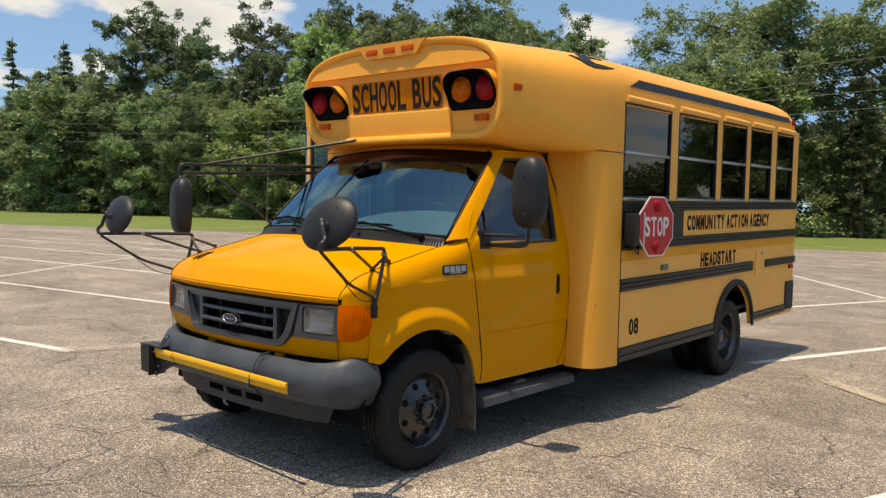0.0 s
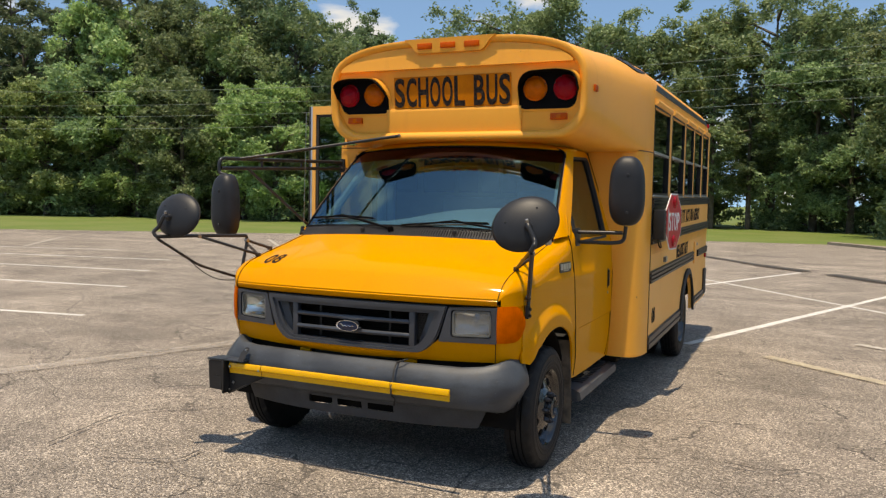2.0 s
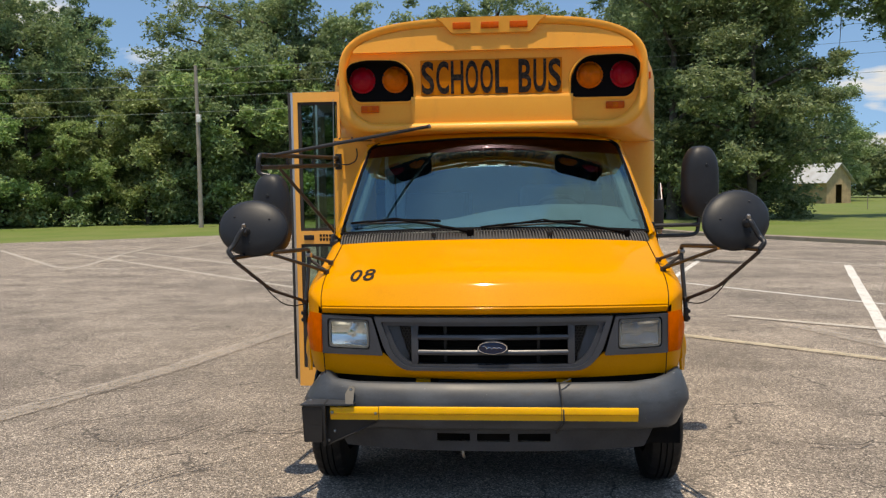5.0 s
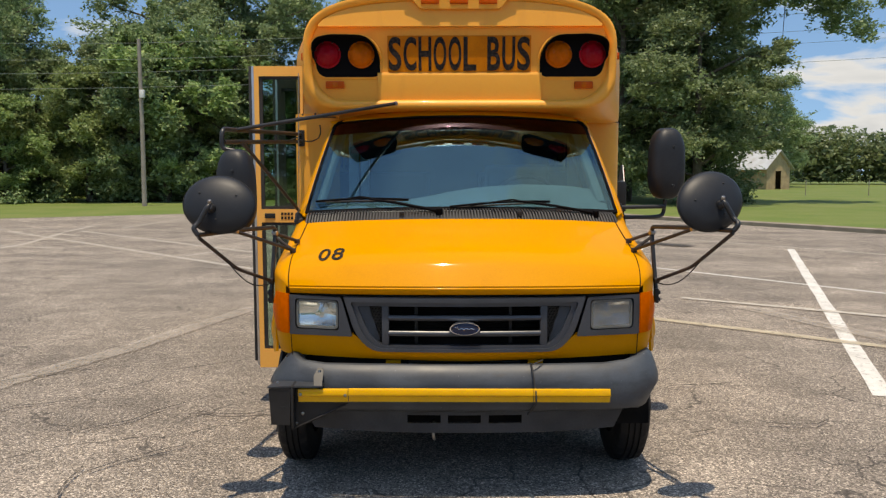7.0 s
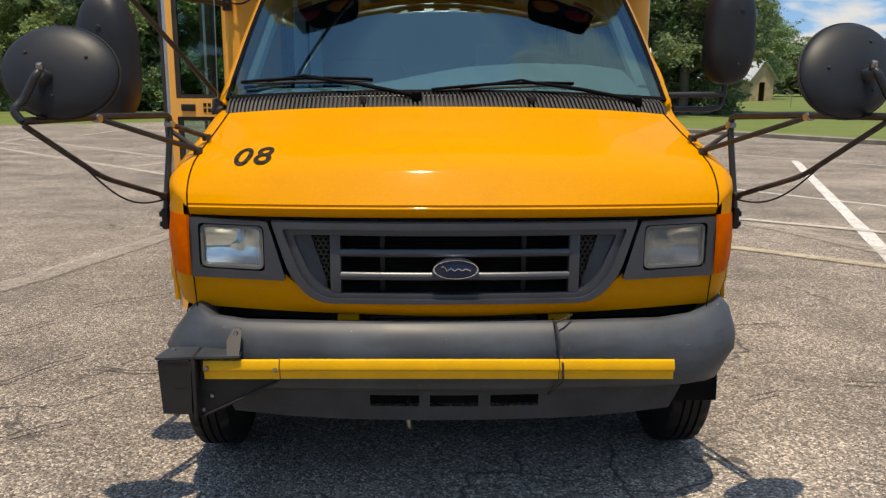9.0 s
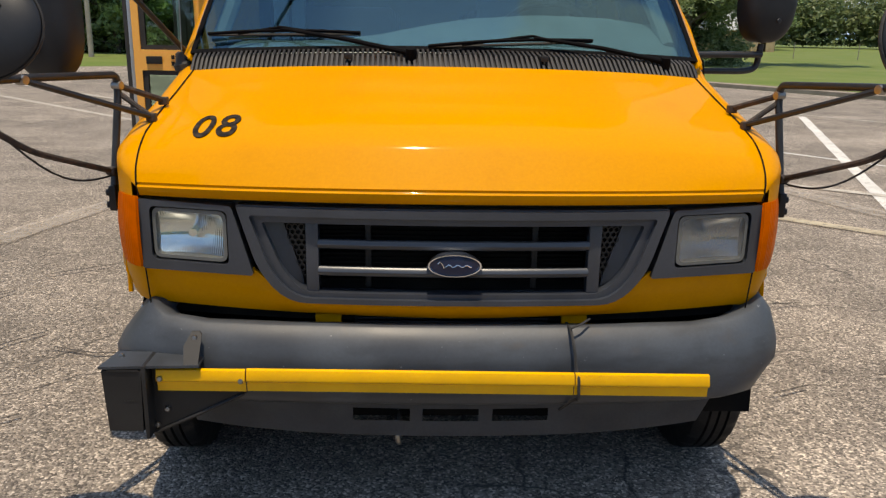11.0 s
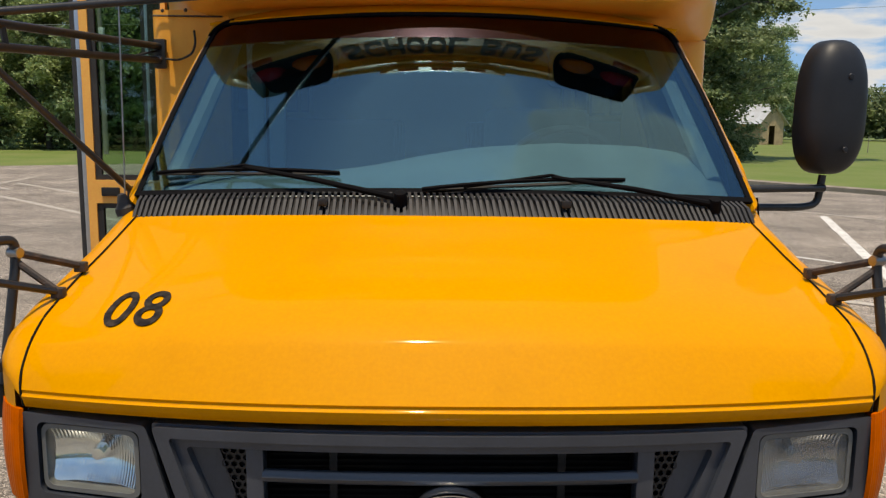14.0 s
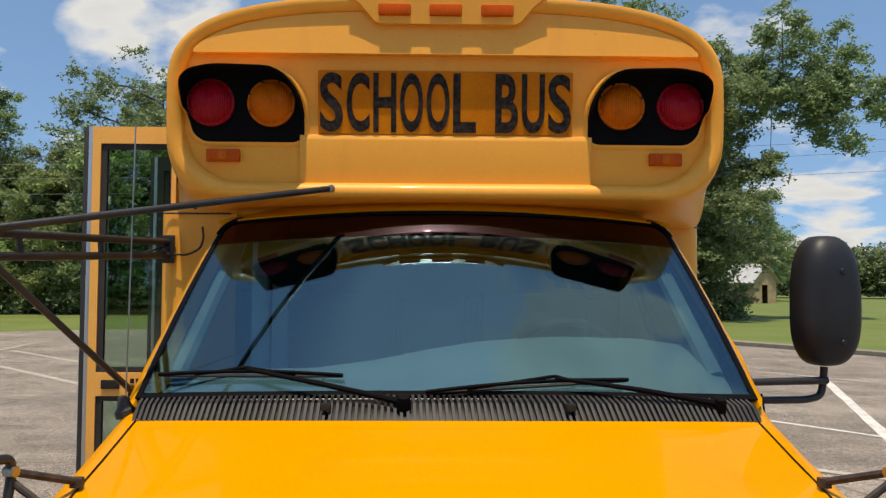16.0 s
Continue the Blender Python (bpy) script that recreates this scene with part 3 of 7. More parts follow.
bm = bmesh.new()
sheet(bm, lambda a, b: Vector(((a - 0.5) * 1600, (b - 0.5) * 1600, -0.03)), 40, 40)
tagged(finish("ground", bm, M_GRASS, smooth=0), "mown green grass round the parking lot", "ground", kind="structure")
LOT = [(-70, -4), (-39, 12.5), (-26.5, 19.0), (-17.5, 24.0), (-10.8, 27.8), (-3, 31.5), (3.2, 32.5), (5.2, 29), (6.3, 24.4), (9.3, 19.8), (12.0, 15.4), (17, 8), (30, -8), (34, -30), (-40, -40), (-75, -25)]
bm = bmesh.new()
prism(bm, LOT, lambda x, y, d: Vector((x, y, d)), 0.0, -0.25)
tagged(finish("parking_lot", bm, M_ASPHALT, smooth=0), "worn brown-grey asphalt parking lot with cracks", "asphalt", kind="structure")
bm = bmesh.new()
KERB = fillet([(x, y, 0) for x, y in [(3.2, 32.7), (5.3, 29.1), (6.4, 24.5), (9.4, 19.9), (12.1, 15.5), (17.1, 8.1), (30.2, -8)]], 1.5, 4)
sheet(bm, lambda a, b: KERB[round(a * (len(KERB) - 1))] + Vector((0.17 * (0 if b < 0.5 else 1) + (0.02 if 0.3 < b < 0.6 else 0), 0.11 * (0 if b < 0.5 else 1), [-0.1, 0.10, 0.125, 0.12, -0.1][round(b * 4)])), len(KERB) - 1, 4)
tagged(finish("kerb", bm, M_KERB, smooth=30), "weathered concrete kerb along the grass", "kerb", kind="structure")


LAID = [0]


def line(name, a, b, width, mat, label):
    LAID[0] += 1
    lift = 0.0025 + 0.0003 * LAID[0]
    a, b = Vector((*a, 0)), Vector((*b, 0))
    w = (b - a).normalized().cross(Vector((0, 0, 1))) * width / 2
    bm = bmesh.new()
    k = max(2, int((b - a).length / 0.5))
    rng = random.Random(name + str(a.x))
    jit = [rng.uniform(-0.006, 0.006) for _ in range(2 * k + 2)]
    sheet(bm, lambda u, v: a.lerp(b, u) + w * (2 * v - 1 + jit[round(u * k) * 2 + round(v)] / 0.05) + Vector((0, 0, lift)), k, 1)
    tagged(finish(name, bm, mat, smooth=0), label, "road marking", kind="structure")


M_STREAK = worn_paint("pale_scuffed_streak", (0.50, 0.44, 0.375), 0.75, 0.46)
M_TAR = worn_paint("black_tar_seal", (0.03, 0.027, 0.025), 1.0, 0.8)


def lay(mt, w, label, runs, name="parking_line"):
    for run in runs:
        for p0, p1 in zip(run, run[1:]):
            line(name, p0, p1, w, mt, label)


lay(M_LINE, 0.105, "worn white painted parking line", [[(-9.5, -0.9), (-3.97, 0.15)], [(-16, 1.2), (-6.05, 2.9)], [(-24, 3.3), (-8.06, 5.55)], [(-28, 5.0), (-9.87, 7.89)], [(-30, 6.6), (-11.47, 10.21)], [(-26, 8.6), (-15.02, 12.04)]])
lay(M_LINE, 0.14, "broad white painted parking line", [[(3.02, 1.19), (7.13, 12.36)]])
lay(M_LINE, 0.11, "worn white painted parking line", [[(1.15, 4.75), (3.67, 11.52), (4.6, 14.0)], [(-0.25, 9.7), (2.25, 16.18)]])
lay(M_LINE, 0.085, "thin worn white parking line", [[(-2.9, 17.5), (-2.18, 16.5), (0.6, 12.8), (3.45, 9.0), (7.4, 3.9)], [(-12.1, 2.44), (-13.5, 4.2), (-15.4, 7.0)]])
lay(M_LINEW, 0.13, "faded painted parking line", [[(-12.4, 18.0), (-3.69, 9.3), (-2.6, 8.2)], [(-10.4, 18.1), (-4.94, 12.69), (-3.8, 11.6)], [(-9.7, 19.3), (-9.5, 24.4)], [(-10.6, 17.5), (-11.0, 20.4)], [(-5.14, 11.04), (-4.76, 12.05)], [(-18.0, 11.4), (-21.5, 15.7)], [(-15.5, 19.5), (-10.2, 13.4), (-8.3, 12.7)], [(-9.7, 12.7), (-9.7, 13.8), (-10.5, 17.3)], [(-10.3, 16.8), (-9.5, 16.1)], [(-13.0, 18.6), (-11.7, 19.2)]])
lay(M_LINEW, 0.13, "faded painted parking line", [[(2.9, 5.72), (4.73, 4.39), (6.4, 3.2)], [(5.2, 15.4), (7.19, 12.74), (9.4, 9.8)], [(-6.6, 33.9), (-5.4, 33.5)]])
lay(M_LINEY, 0.15, "faded yellowish painted parking line", [[(2.0, 4.38), (3.89, 2.83), (5.4, 1.6)]])
lay(M_STREAK, 0.24, "pale scuffed streak on the asphalt", [[(-4.05, 0.0), (-3.45, 1.52), (-2.99, 2.68), (-2.74, 3.63), (-2.35, 5.0)], [(4.6, 1.9), (3.4, 5.0)]], "scuffed_streak")
M_CRACK = worn_paint("open_crack", (0.045, 0.038, 0.033), 0.75, 0.85)
lay(M_CRACK, 0.014, "thin dark crack in the asphalt", [[(-3.58, 1.48), (-3.41, 1.67), (-3.22, 1.82), (-2.95, 2.03), (-2.93, 2.16)], [(-3.1, 0.73), (-3.02, 0.94), (-2.84, 0.98), (-2.68, 1.1), (-2.61, 1.26), (-2.43, 1.45), (-2.32, 1.61)], [(-2.38, 0.34), (-2.27, 0.48), (-2.1, 0.6), (-2.03, 0.8), (-1.88, 1.0)], [(-1.76, 0.8), (-1.55, 0.73), (-1.36, 0.74), (-1.24, 0.87)], [(-2.29, 1.91), (-2.03, 2.1), (-1.76, 2.28)], [(-1.99, -0.29), (-1.9, -0.16), (-1.74, 0.02), (-1.6, 0.13)], [(-1.37, -1.1), (-1.14, -1.01), (-0.97, -0.9), (-0.99, -0.73)], [(-0.45, -1.79), (-0.35, -1.65), (-0.24, -1.49)], [(-1.89, -1.07), (-1.96, -0.72), (-2.02, -0.47), (-2.04, -0.22)], [(1.56, 1.41), (1.8, 1.45), (2.04, 1.48)], [(1.92, 0.52), (2.1, 0.49), (2.23, 0.5), (2.34, 0.59)], [(2.55, 1.18), (2.69, 1.11), (2.77, 1.07)], [(1.38, 0.32), (1.56, 0.4)]], "asphalt_crack")
lay(M_TAR, 0.24, "black tar sealed crack", [[(-0.4, 20.7), (1.22, 18.0)]], "tar_seal")
lay(M_TAR, 0.42, "broad black tar sealed crack", [[(1.22, 18.0), (2.4, 16.5)], [(2.9, 15.9), (3.9, 14.4), (5.2, 12.9)]], "tar_seal")


# ---- trees ----
def leaf_material(name, c1, c2, c3):
    m = bpy.data.materials.new(name)
    m.use_nodes = True
    n, l = m.node_tree.nodes, m.node_tree.links
    b = n["Principled BSDF"]
    b.inputs["Roughness"].default_value = 0.55
    geo, ramp, info, hsv = n.new("ShaderNodeNewGeometry"), n.new("ShaderNodeValToRGB"), n.new("ShaderNodeObjectInfo"), n.new("ShaderNodeHueSaturation")
    e = ramp.color_ramp.elements
    e[0].color, e[1].color = (*c1, 1), (*c3, 1)
    mid = e.new(0.55)
    mid.color = (*c2, 1)
    l.new(geo.outputs["Random Per Island"], ramp.inputs[0])
    r1, r2 = n.new("ShaderNodeMapRange"), n.new("ShaderNodeMapRange")
    r1.inputs["To Min"].default_value, r1.inputs["To Max"].default_value = 0.75, 1.25
    r2.inputs["To Min"].default_value, r2.inputs["To Max"].default_value = 0.475, 0.52
    l.new(info.outputs["Random"], r1.inputs["Value"])
    l.new(info.outputs["Random"], r2.inputs["Value"])
    l.new(r1.outputs[0], hsv.inputs["Value"])
    l.new(r2.outputs[0], hsv.inputs["Hue"])
    l.new(ramp.outputs[0], hsv.inputs["Color"])
    l.new(hsv.outputs[0], b.inputs["Base Color"])
    tr, mx = n.new("ShaderNodeBsdfTranslucent"), n.new("ShaderNodeMixShader")
    l.new(hsv.outputs[0], tr.inputs["Color"])
    mx.inputs[0].default_value = 0.42
    l.new(b.outputs[0], mx.inputs[1])
    l.new(tr.outputs[0], mx.inputs[2])
    l.new(mx.outputs[0], n["Material Output"].inputs["Surface"])
    return m


M_LEAF = leaf_material("oak_leaves", (0.130, 0.200, 0.088), (0.220, 0.306, 0.136), (0.325, 0.410, 0.196))
M_BUSH = leaf_material("light_green_leaves", (0.172, 0.258, 0.092), (0.282, 0.385, 0.142), (0.400, 0.490, 0.200))
M_PINE = leaf_material("pine_needles", (0.088, 0.138, 0.066), (0.138, 0.200, 0.094), (0.210, 0.268, 0.130))
M_BARK = material("bark", (0.085, 0.065, 0.048), 0.9, second=(0.15, 0.125, 0.10), scale=3, amount=0.9, bump=0.8, bump_scale=14)


def leaf_mesh(name, points, size, rng, mat, flat=0.5):
    """Small pointed leaf sprays, one long triangle each, round the given points."""
    k = len(points)
    ax = rng.normal(size=(k, 3))
    ax[:, 2] = ax[:, 2] * flat - 0.25
    ax /= np.linalg.norm(ax, axis=1)[:, None]
    up = rng.normal(size=(k, 3))
    up[:, 2] += 0.55
    sd = np.cross(ax, up)
    sd /= np.linalg.norm(sd, axis=1)[:, None] + 1e-9
    s = size * rng.uniform(0.55, 1.45, size=(k, 1))
    p = np.asarray(points)
    v = np.stack([p + ax * s, p - ax * s * 0.7 + sd * s * 0.5, p - ax * s * 0.7 - sd * s * 0.5], axis=1).reshape(-1, 3)
    me = bpy.data.meshes.new(name)
    me.vertices.add(3 * k)
    me.vertices.foreach_set("co", v.ravel())
    me.loops.add(3 * k)
    me.loops.foreach_set("vertex_index", np.arange(3 * k))
    me.polygons.add(k)
    me.polygons.foreach_set("loop_start", np.arange(0, 3 * k, 3))
    me.update(calc_edges=True)
    me.materials.append(mat)
    return me


def sprays(centres, radii, leaves, rng):
    """Leaf points along the twigs that fan out from each clump centre, drooping at their tips."""
    out = []
    for c, r in zip(centres, radii):
        k = 11
        d = rng.normal(size=(k, 3)) * np.array([1.0, 1.0, 0.62])
        d /= np.linalg.norm(d, axis=1)[:, None]
        reach = r * rng.uniform(0.75, 1.75, size=(k, 1))
        m = leaves // k
        t = rng.uniform(0.1, 1.0, size=(k, m, 1)) ** 0.7
        q = np.asarray(c) + d[:, None, :] * reach[:, None, :] * t
        q[:, :, 2] -= (0.28 * reach * t[:, :, 0] ** 2)
        q += rng.normal(size=(k, m, 3)) * (0.05 + 0.16 * r) * np.array([1.0, 1.0, 0.6])
        out.append(q.reshape(-1, 3))
    return np.concatenate(out)


def broadleaf(seed, h, spread, base, clumps=135, leaves=253):
    """Clump centres on a few limbs; returns trunk bmesh and leaf points."""
    rng = np.random.default_rng(seed)
    bm = bmesh.new()
    bend = rng.normal(scale=0.25, size=2)
    top = Vector((bend[0], bend[1], h * 0.86))
    spine = [Vector((bend[0] * t * t, bend[1] * t * t, h * 0.86 * t)) for t in np.linspace(0, 1, 8)]
    tube(bm, spine, 0.017 * h + 0.06, 8, 0.04)
    centres = []
    for k in range(17):
        t = base + (0.98 - base) * (k + rng.uniform()) / 17
        a = k * 2.4 + rng.uniform(-0.5, 0.5)
        reach = spread * (0.45 + 0.75 * math.sin(math.pi * min(1, (1.0 - t) / (1.02 - base) * 0.80 + 0.12))) * rng.uniform(0.65, 1.12)
        p0 = spine[0].lerp(top, t * 0.98)
        p2 = p0 + Vector((math.cos(a) * reach, math.sin(a) * reach, reach * rng.uniform(0.05, 0.5)))
        p1 = p0.lerp(p2, 0.5) + Vector((0, 0, reach * 0.12))
        tube(bm, [p0, p1, p2], 0.05 + 0.012 * reach, 5, 0.015)
        for j in range(max(2, clumps // 17)):
            q = p1.lerp(p2, rng.uniform(-0.5, 1.12)) + Vector(rng.normal(scale=(0.13 * spread, 0.13 * spread, 0.09 * spread)))
            centres.append(q)
    for j in range(6):
        centres.append(top + Vector(rng.normal(scale=(0.2 * spread, 0.2 * spread, 0.05 * h))))
    radii = [spread * rng.uniform(0.09, 0.23) for c in centres]
    return bm, sprays(centres, radii, leaves, rng), rng


def pine(seed, h, spread, base):
    rng = np.random.default_rng(seed)
    bm = bmesh.new()
    tube(bm, [Vector((0.15 * math.sin(t * 3), 0.1 * t, h * t)) for t in np.linspace(0, 1, 9)], 0.014 * h + 0.03, 8, 0.03)
    pts = []
    whorls = int(h * (1 - base) / 0.55)
    for k in range(whorls):
        t = base + (1 - base) * k / whorls
        reach0 = spread * (1 - ((t - base) / (1 - base)) ** 1.4) * 0.95 + 0.25
        for j in range(5):
            a = rng.uniform(0, 6.28)
            reach = reach0 * rng.uniform(0.45, 1.1)
            z0 = h * t + rng.uniform(-0.2, 0.2)
            p2 = Vector((math.cos(a) * reach, math.sin(a) * reach, z0 + reach * rng.uniform(-0.3, 0.2)))
            tube(bm, [Vector((0, 0, z0)), p2], 0.03, 4, 0.008)
            m = int(50 + 52 * reach)
            s = rng.uniform(0.15, 1.05, size=(m, 1))
            q = np.array([0, 0, z0]) + s * (np.array(p2) - np.array([0, 0, z0])) + rng.normal(scale=(0.17, 0.17, 0.10), size=(m, 3)) * (0.5 + 0.22 * reach)
            pts.append(q)
    return bm, np.concatenate(pts), rng


def make_tree(name, kind, args, label, leaf=None):
    bm, pts, rng = (broadleaf if kind == "b" else pine)(*args)
    tr = thing(name, label, "tree", group="trees of the tree line")
    trunk = finish("trunk", bm, M_BARK, tr, smooth=60)
    crown = new("crown", leaf_mesh("crown", pts, 0.115 if kind == "b" else 0.105, rng, leaf or (M_LEAF if kind == "b" else M_PINE)))
    crown.parent = tr
    return tr


PROTO = [make_tree("broadleaf_tree", "b", (11, 11.5, 3.3, 0.06), "tall leafy green tree at the edge of the lot"),
         make_tree("broadleaf_tree", "b", (23, 13.0, 3.8, 0.12), "broad leafy green tree in the tree line"),
         make_tree("broadleaf_tree", "b", (37, 9.0, 3.2, 0.02), "low bushy green tree in the tree line"),
         make_tree("pine_tree", "p", (5, 14.0, 2.3, 0.22), "tall dark green pine in the tree line"),
         make_tree("pine_tree", "p", (9, 12.0, 1.9, 0.12), "slender dark green pine in the tree line"),
         make_tree("broadleaf_tree", "b", (51, 15.5, 4.8, 0.22), "large spreading green tree in the tree line"),
         make_tree("broadleaf_tree", "b", (64, 13.5, 4.1, 0.02, 170, 253), "dense leafy tree, green down to the grass"),
         make_tree("broadleaf_tree", "b", (83, 9.5, 3.4, 0.02, 150, 253), "bushy light green tree at the wood's edge", M_BUSH)]
PROTO += [make_tree("pine_tree", "b", (21, 17.0, 3.1, 0.50, 85, 253), "tall open-crowned pine above the tree line", M_PINE),
          make_tree("pine_tree", "p", (13, 14.5, 1.35, 0.06), "narrow pointed dark green conifer")]
THIN = [make_tree("broadleaf_tree", "b", (91, 12.0, 3.6, 0.08, 51, 44), "out-of-view leafy green tree on the far side of the lot"),
        make_tree("broadleaf_tree", "b", (97, 14.0, 4.0, 0.12, 51, 44), "out-of-view tall leafy green tree on the far side of the lot")]
for tree in THIN:
    tree.children[1].data = leaf_mesh("crown", broadleaf(95, 13.0, 4.0, 0.05, 85, 55)[1], 0.34, np.random.default_rng(3), M_LEAF)
PROTO += THIN
USED = set()


def plant(k, x, y, s=1.0, turn=0.0, sz=None):
    m = pose(x, y, -0.05, 0, 0, turn)
    if k not in USED:
        USED.add(k)
        ob = PROTO[k]
        ob.matrix_basis = m
    else:
        ob = copy_thing(PROTO[k], m)
    ob.scale = (s, s, sz or s)
    return ob


# tree line: the woods' front edge, with two more rows behind it
EDGE = [(-100, 18), (-84, 24), (-69, 28.5), (-55, 33), (-42, 36.5), (-32, 39.5), (-23, 42.0), (-16, 45), (-9, 49), (-2, 52), (6, 52), (11.5, 48.5)]
TALL = [(-100, 12.5), (-79, 14), (-74, 16.5), (-69, 17), (-65, 19), (-58, 17.5), (-50, 18.0), (-47, 16.0), (-43, 17.5), (-36, 17), (-29.5, 15), (-27, 13.0), (-25.5, 11.0), (-22, 11.2), (-20.3, 14.6), (-17, 16.5), (-10, 18), (12, 19)]
ROUGH_H = (11.5, 13.0, 9.0, 14.0, 12.0, 15.5, 13.5, 9.5, 15.8, 14.5)
rng = random.Random(4)
for row, (back, gap) in enumerate(((0.0, 2.9), (4.2, 3.4))):
    for (x0, y0), (x1, y1) in zip(EDGE, EDGE[1:]):
        d = math.hypot(x1 - x0, y1 - y0)
        nx, ny = -(y1 - y0) / d, (x1 - x0) / d
        k = max(1, round(d / gap))
        for i in range(k):
            t = (i + rng.uniform(0.15, 0.85)) / k
            x, y = x0 + (x1 - x0) * t + nx * (back + rng.uniform(-1.2, 1.2)), y0 + (y1 - y0) * t + ny * (back + rng.uniform(-1.2, 1.2))
            far_left = x < -46
            kind = rng.choice(((7, 7, 2, 7, 6) if -50 < x < -10 else (3, 4, 6, 3, 0) if x > -10 else (6, 0, 2, 4, 6, 3)) if row == 0 else (8, 1, 0, 8, 3, 4) if far_left else (0, 1, 5, 7, 6))
            high = lerp(TALL, x) * (rng.uniform(0.5, 0.72) if row == 0 else rng.uniform(0.86, 1.04) * (0.88 if far_left else 0.97))
            sz = high / ROUGH_H[kind]
            plant(kind, x, y, min(max(sz, 0.75), 1.25) * rng.uniform(0.9, 1.1), rng.uniform(0, 360), sz)
# pines and pointed conifers that stand over the wood
for x, y, k, high in ((-64.9, 33.0, 8, 18.8), (-63.0, 36.5, 8, 17.6), (-54.0, 39.2, 8, 17.8), (-59.8, 35.9, 8, 16.2), (-50.5, 41.0, 8, 16.6), (-72.8, 30.3, 9, 16.0), (-71.9, 32.3, 9, 15.9),
                      (-74.5, 26.2, 9, 15.8), (-57.0, 33.0, 9, 14.6), (-44.6, 41.1, 8, 18.0), (-34.8, 44.9, 8, 17.4), (-28.5, 47.0, 8, 14.9), (-30.5, 43.0, 8, 15.6), (-39.5, 43.0, 8, 17.0)):
    plant(k, x, y, high / ROUGH_H[k] * (0.9 if k == 8 else 1.0), 77 * x, high / ROUGH_H[k])
# dense trees by the field, tall ones behind the barn
plant(6, 13.3, 38.6, 1.0, 40, 0.98)
plant(6, 9.6, 40.5, 1.1, 160, 1.2)
plant(2, 14.2, 40.5, 0.85, 80, 0.95)
plant(6, 10.8, 46.0, 1.3, 250, 1.35)
for x, y, k, s in ((30.5, 92, 6, 1.2), (34.0, 90, 6, 1.2), (38.0, 92, 6, 1.08), (28.0, 86, 0, 1.25), (41.5, 97, 6, 0.8)):
    plant(k, x, y, s, 50 * x)
# an old tree whose limbs reach out over the kerb
bm, pts, tr_rng = broadleaf(77, 19.0, 5.2, 0.30, 170, 330)
limb = [Vector((0, 0, 8.0)), Vector((2.2, -1.2, 10.4)), Vector((5.2, -2.8, 12.0)), Vector((8.6, -4.0, 12.6)), Vector((11.5, -4.6, 11.4))]
tube(bm, limb, 0.22, 7, 0.04)
more = [pts]
for k in range(150):
    u = tr_rng.uniform(0.22, 1.0)
    base_p = limb[min(3, int(u * 4))].lerp(limb[min(4, int(u * 4) + 1)], (u * 4) % 1)
    tip = base_p + Vector(tr_rng.normal(size=3) * np.array([1.2, 1.5, 1.55])) + Vector((0, 0, 0.2))
    if k % 2 == 0:
        tube(bm, [base_p, base_p.lerp(tip, 0.6) + Vector((0, 0, 0.25)), tip], 0.04, 4, 0.01)
    more.append(sprays([np.array(tip)], [0.62], 330, tr_rng))
big = thing("broadleaf_tree", "wide old tree with long overhanging limbs", "tree", group="trees of the tree line")
finish("trunk", bm, M_BARK, big, smooth=60)
crown_ob = new("crown", leaf_mesh("crown", np.concatenate(more), 0.115, tr_rng, M_LEAF))
crown_ob.parent = big
big.matrix_basis = pose(10.6, 43.4, -0.05)
# far hedge of trees beyond the field, one belt of foliage
hg = np.random.default_rng(31)
pts = []
for i in range(170):
    x = 30 + i * 0.55 + hg.uniform(-1, 1)
    y = 128 - i * 0.20 + hg.uniform(-5, 5)
    top = hg.uniform(5.5, 8.5)
    q = hg.normal(size=(420, 3)) * np.array([1.5, 1.5, top * 0.26])
    q[:, 2] = np.clip(q[:, 2] + top * 0.56, 0.5, top)
    pts.append(q + np.array([x, y, 0.0]))
tagged(new("far_hedge", leaf_mesh("far_hedge", np.concatenate(pts), 0.42, hg, M_LEAF)), "belt of green trees beyond the field", "woods", kind="stuff")
# a wood on the far side of the lot, behind the camera's right shoulder
for i in range(11):
    plant(rng.choice((10, 11)), 36 + rng.uniform(0, 8), -34 + 6.5 * i, rng.uniform(0.6, 0.8), rng.uniform(0, 360))

# unseen trees added behind the camera's first stand, to close the lot and darken reflections
for i in range(14):
    plant(rng.choice((10, 11)), -42 + 6.2 * i, -58 + rng.uniform(-4, 4), rng.uniform(0.95, 1.2), rng.uniform(0, 360))

# undergrowth along the woods' foot
g = np.random.default_rng(8)
pts = []
for (x0, y0), (x1, y1) in zip(EDGE, EDGE[1:]):
    d = math.hypot(x1 - x0, y1 - y0)
    nx, ny = -(y1 - y0) / d, (x1 - x0) / d
    for i in range(int(d / 0.8)):
        t, b = g.uniform(), g.uniform(-2.0, 5)
        c = np.array([x0 + (x1 - x0) * t + nx * b, y0 + (y1 - y0) * t + ny * b, 0.0])
        r = g.uniform(0.5, 1.3)
        q = g.normal(size=(260, 3)) * np.array([r, r, r * 0.8]) * 0.6
        q[:, 2] = np.abs(q[:, 2]) + 0.05
        pts.append(c + q)
ob = new("undergrowth", leaf_mesh("undergrowth", np.concatenate(pts), 0.11, g, M_LEAF))
tagged(ob, "dense green bushes under the trees", "undergrowth", kind="stuff")
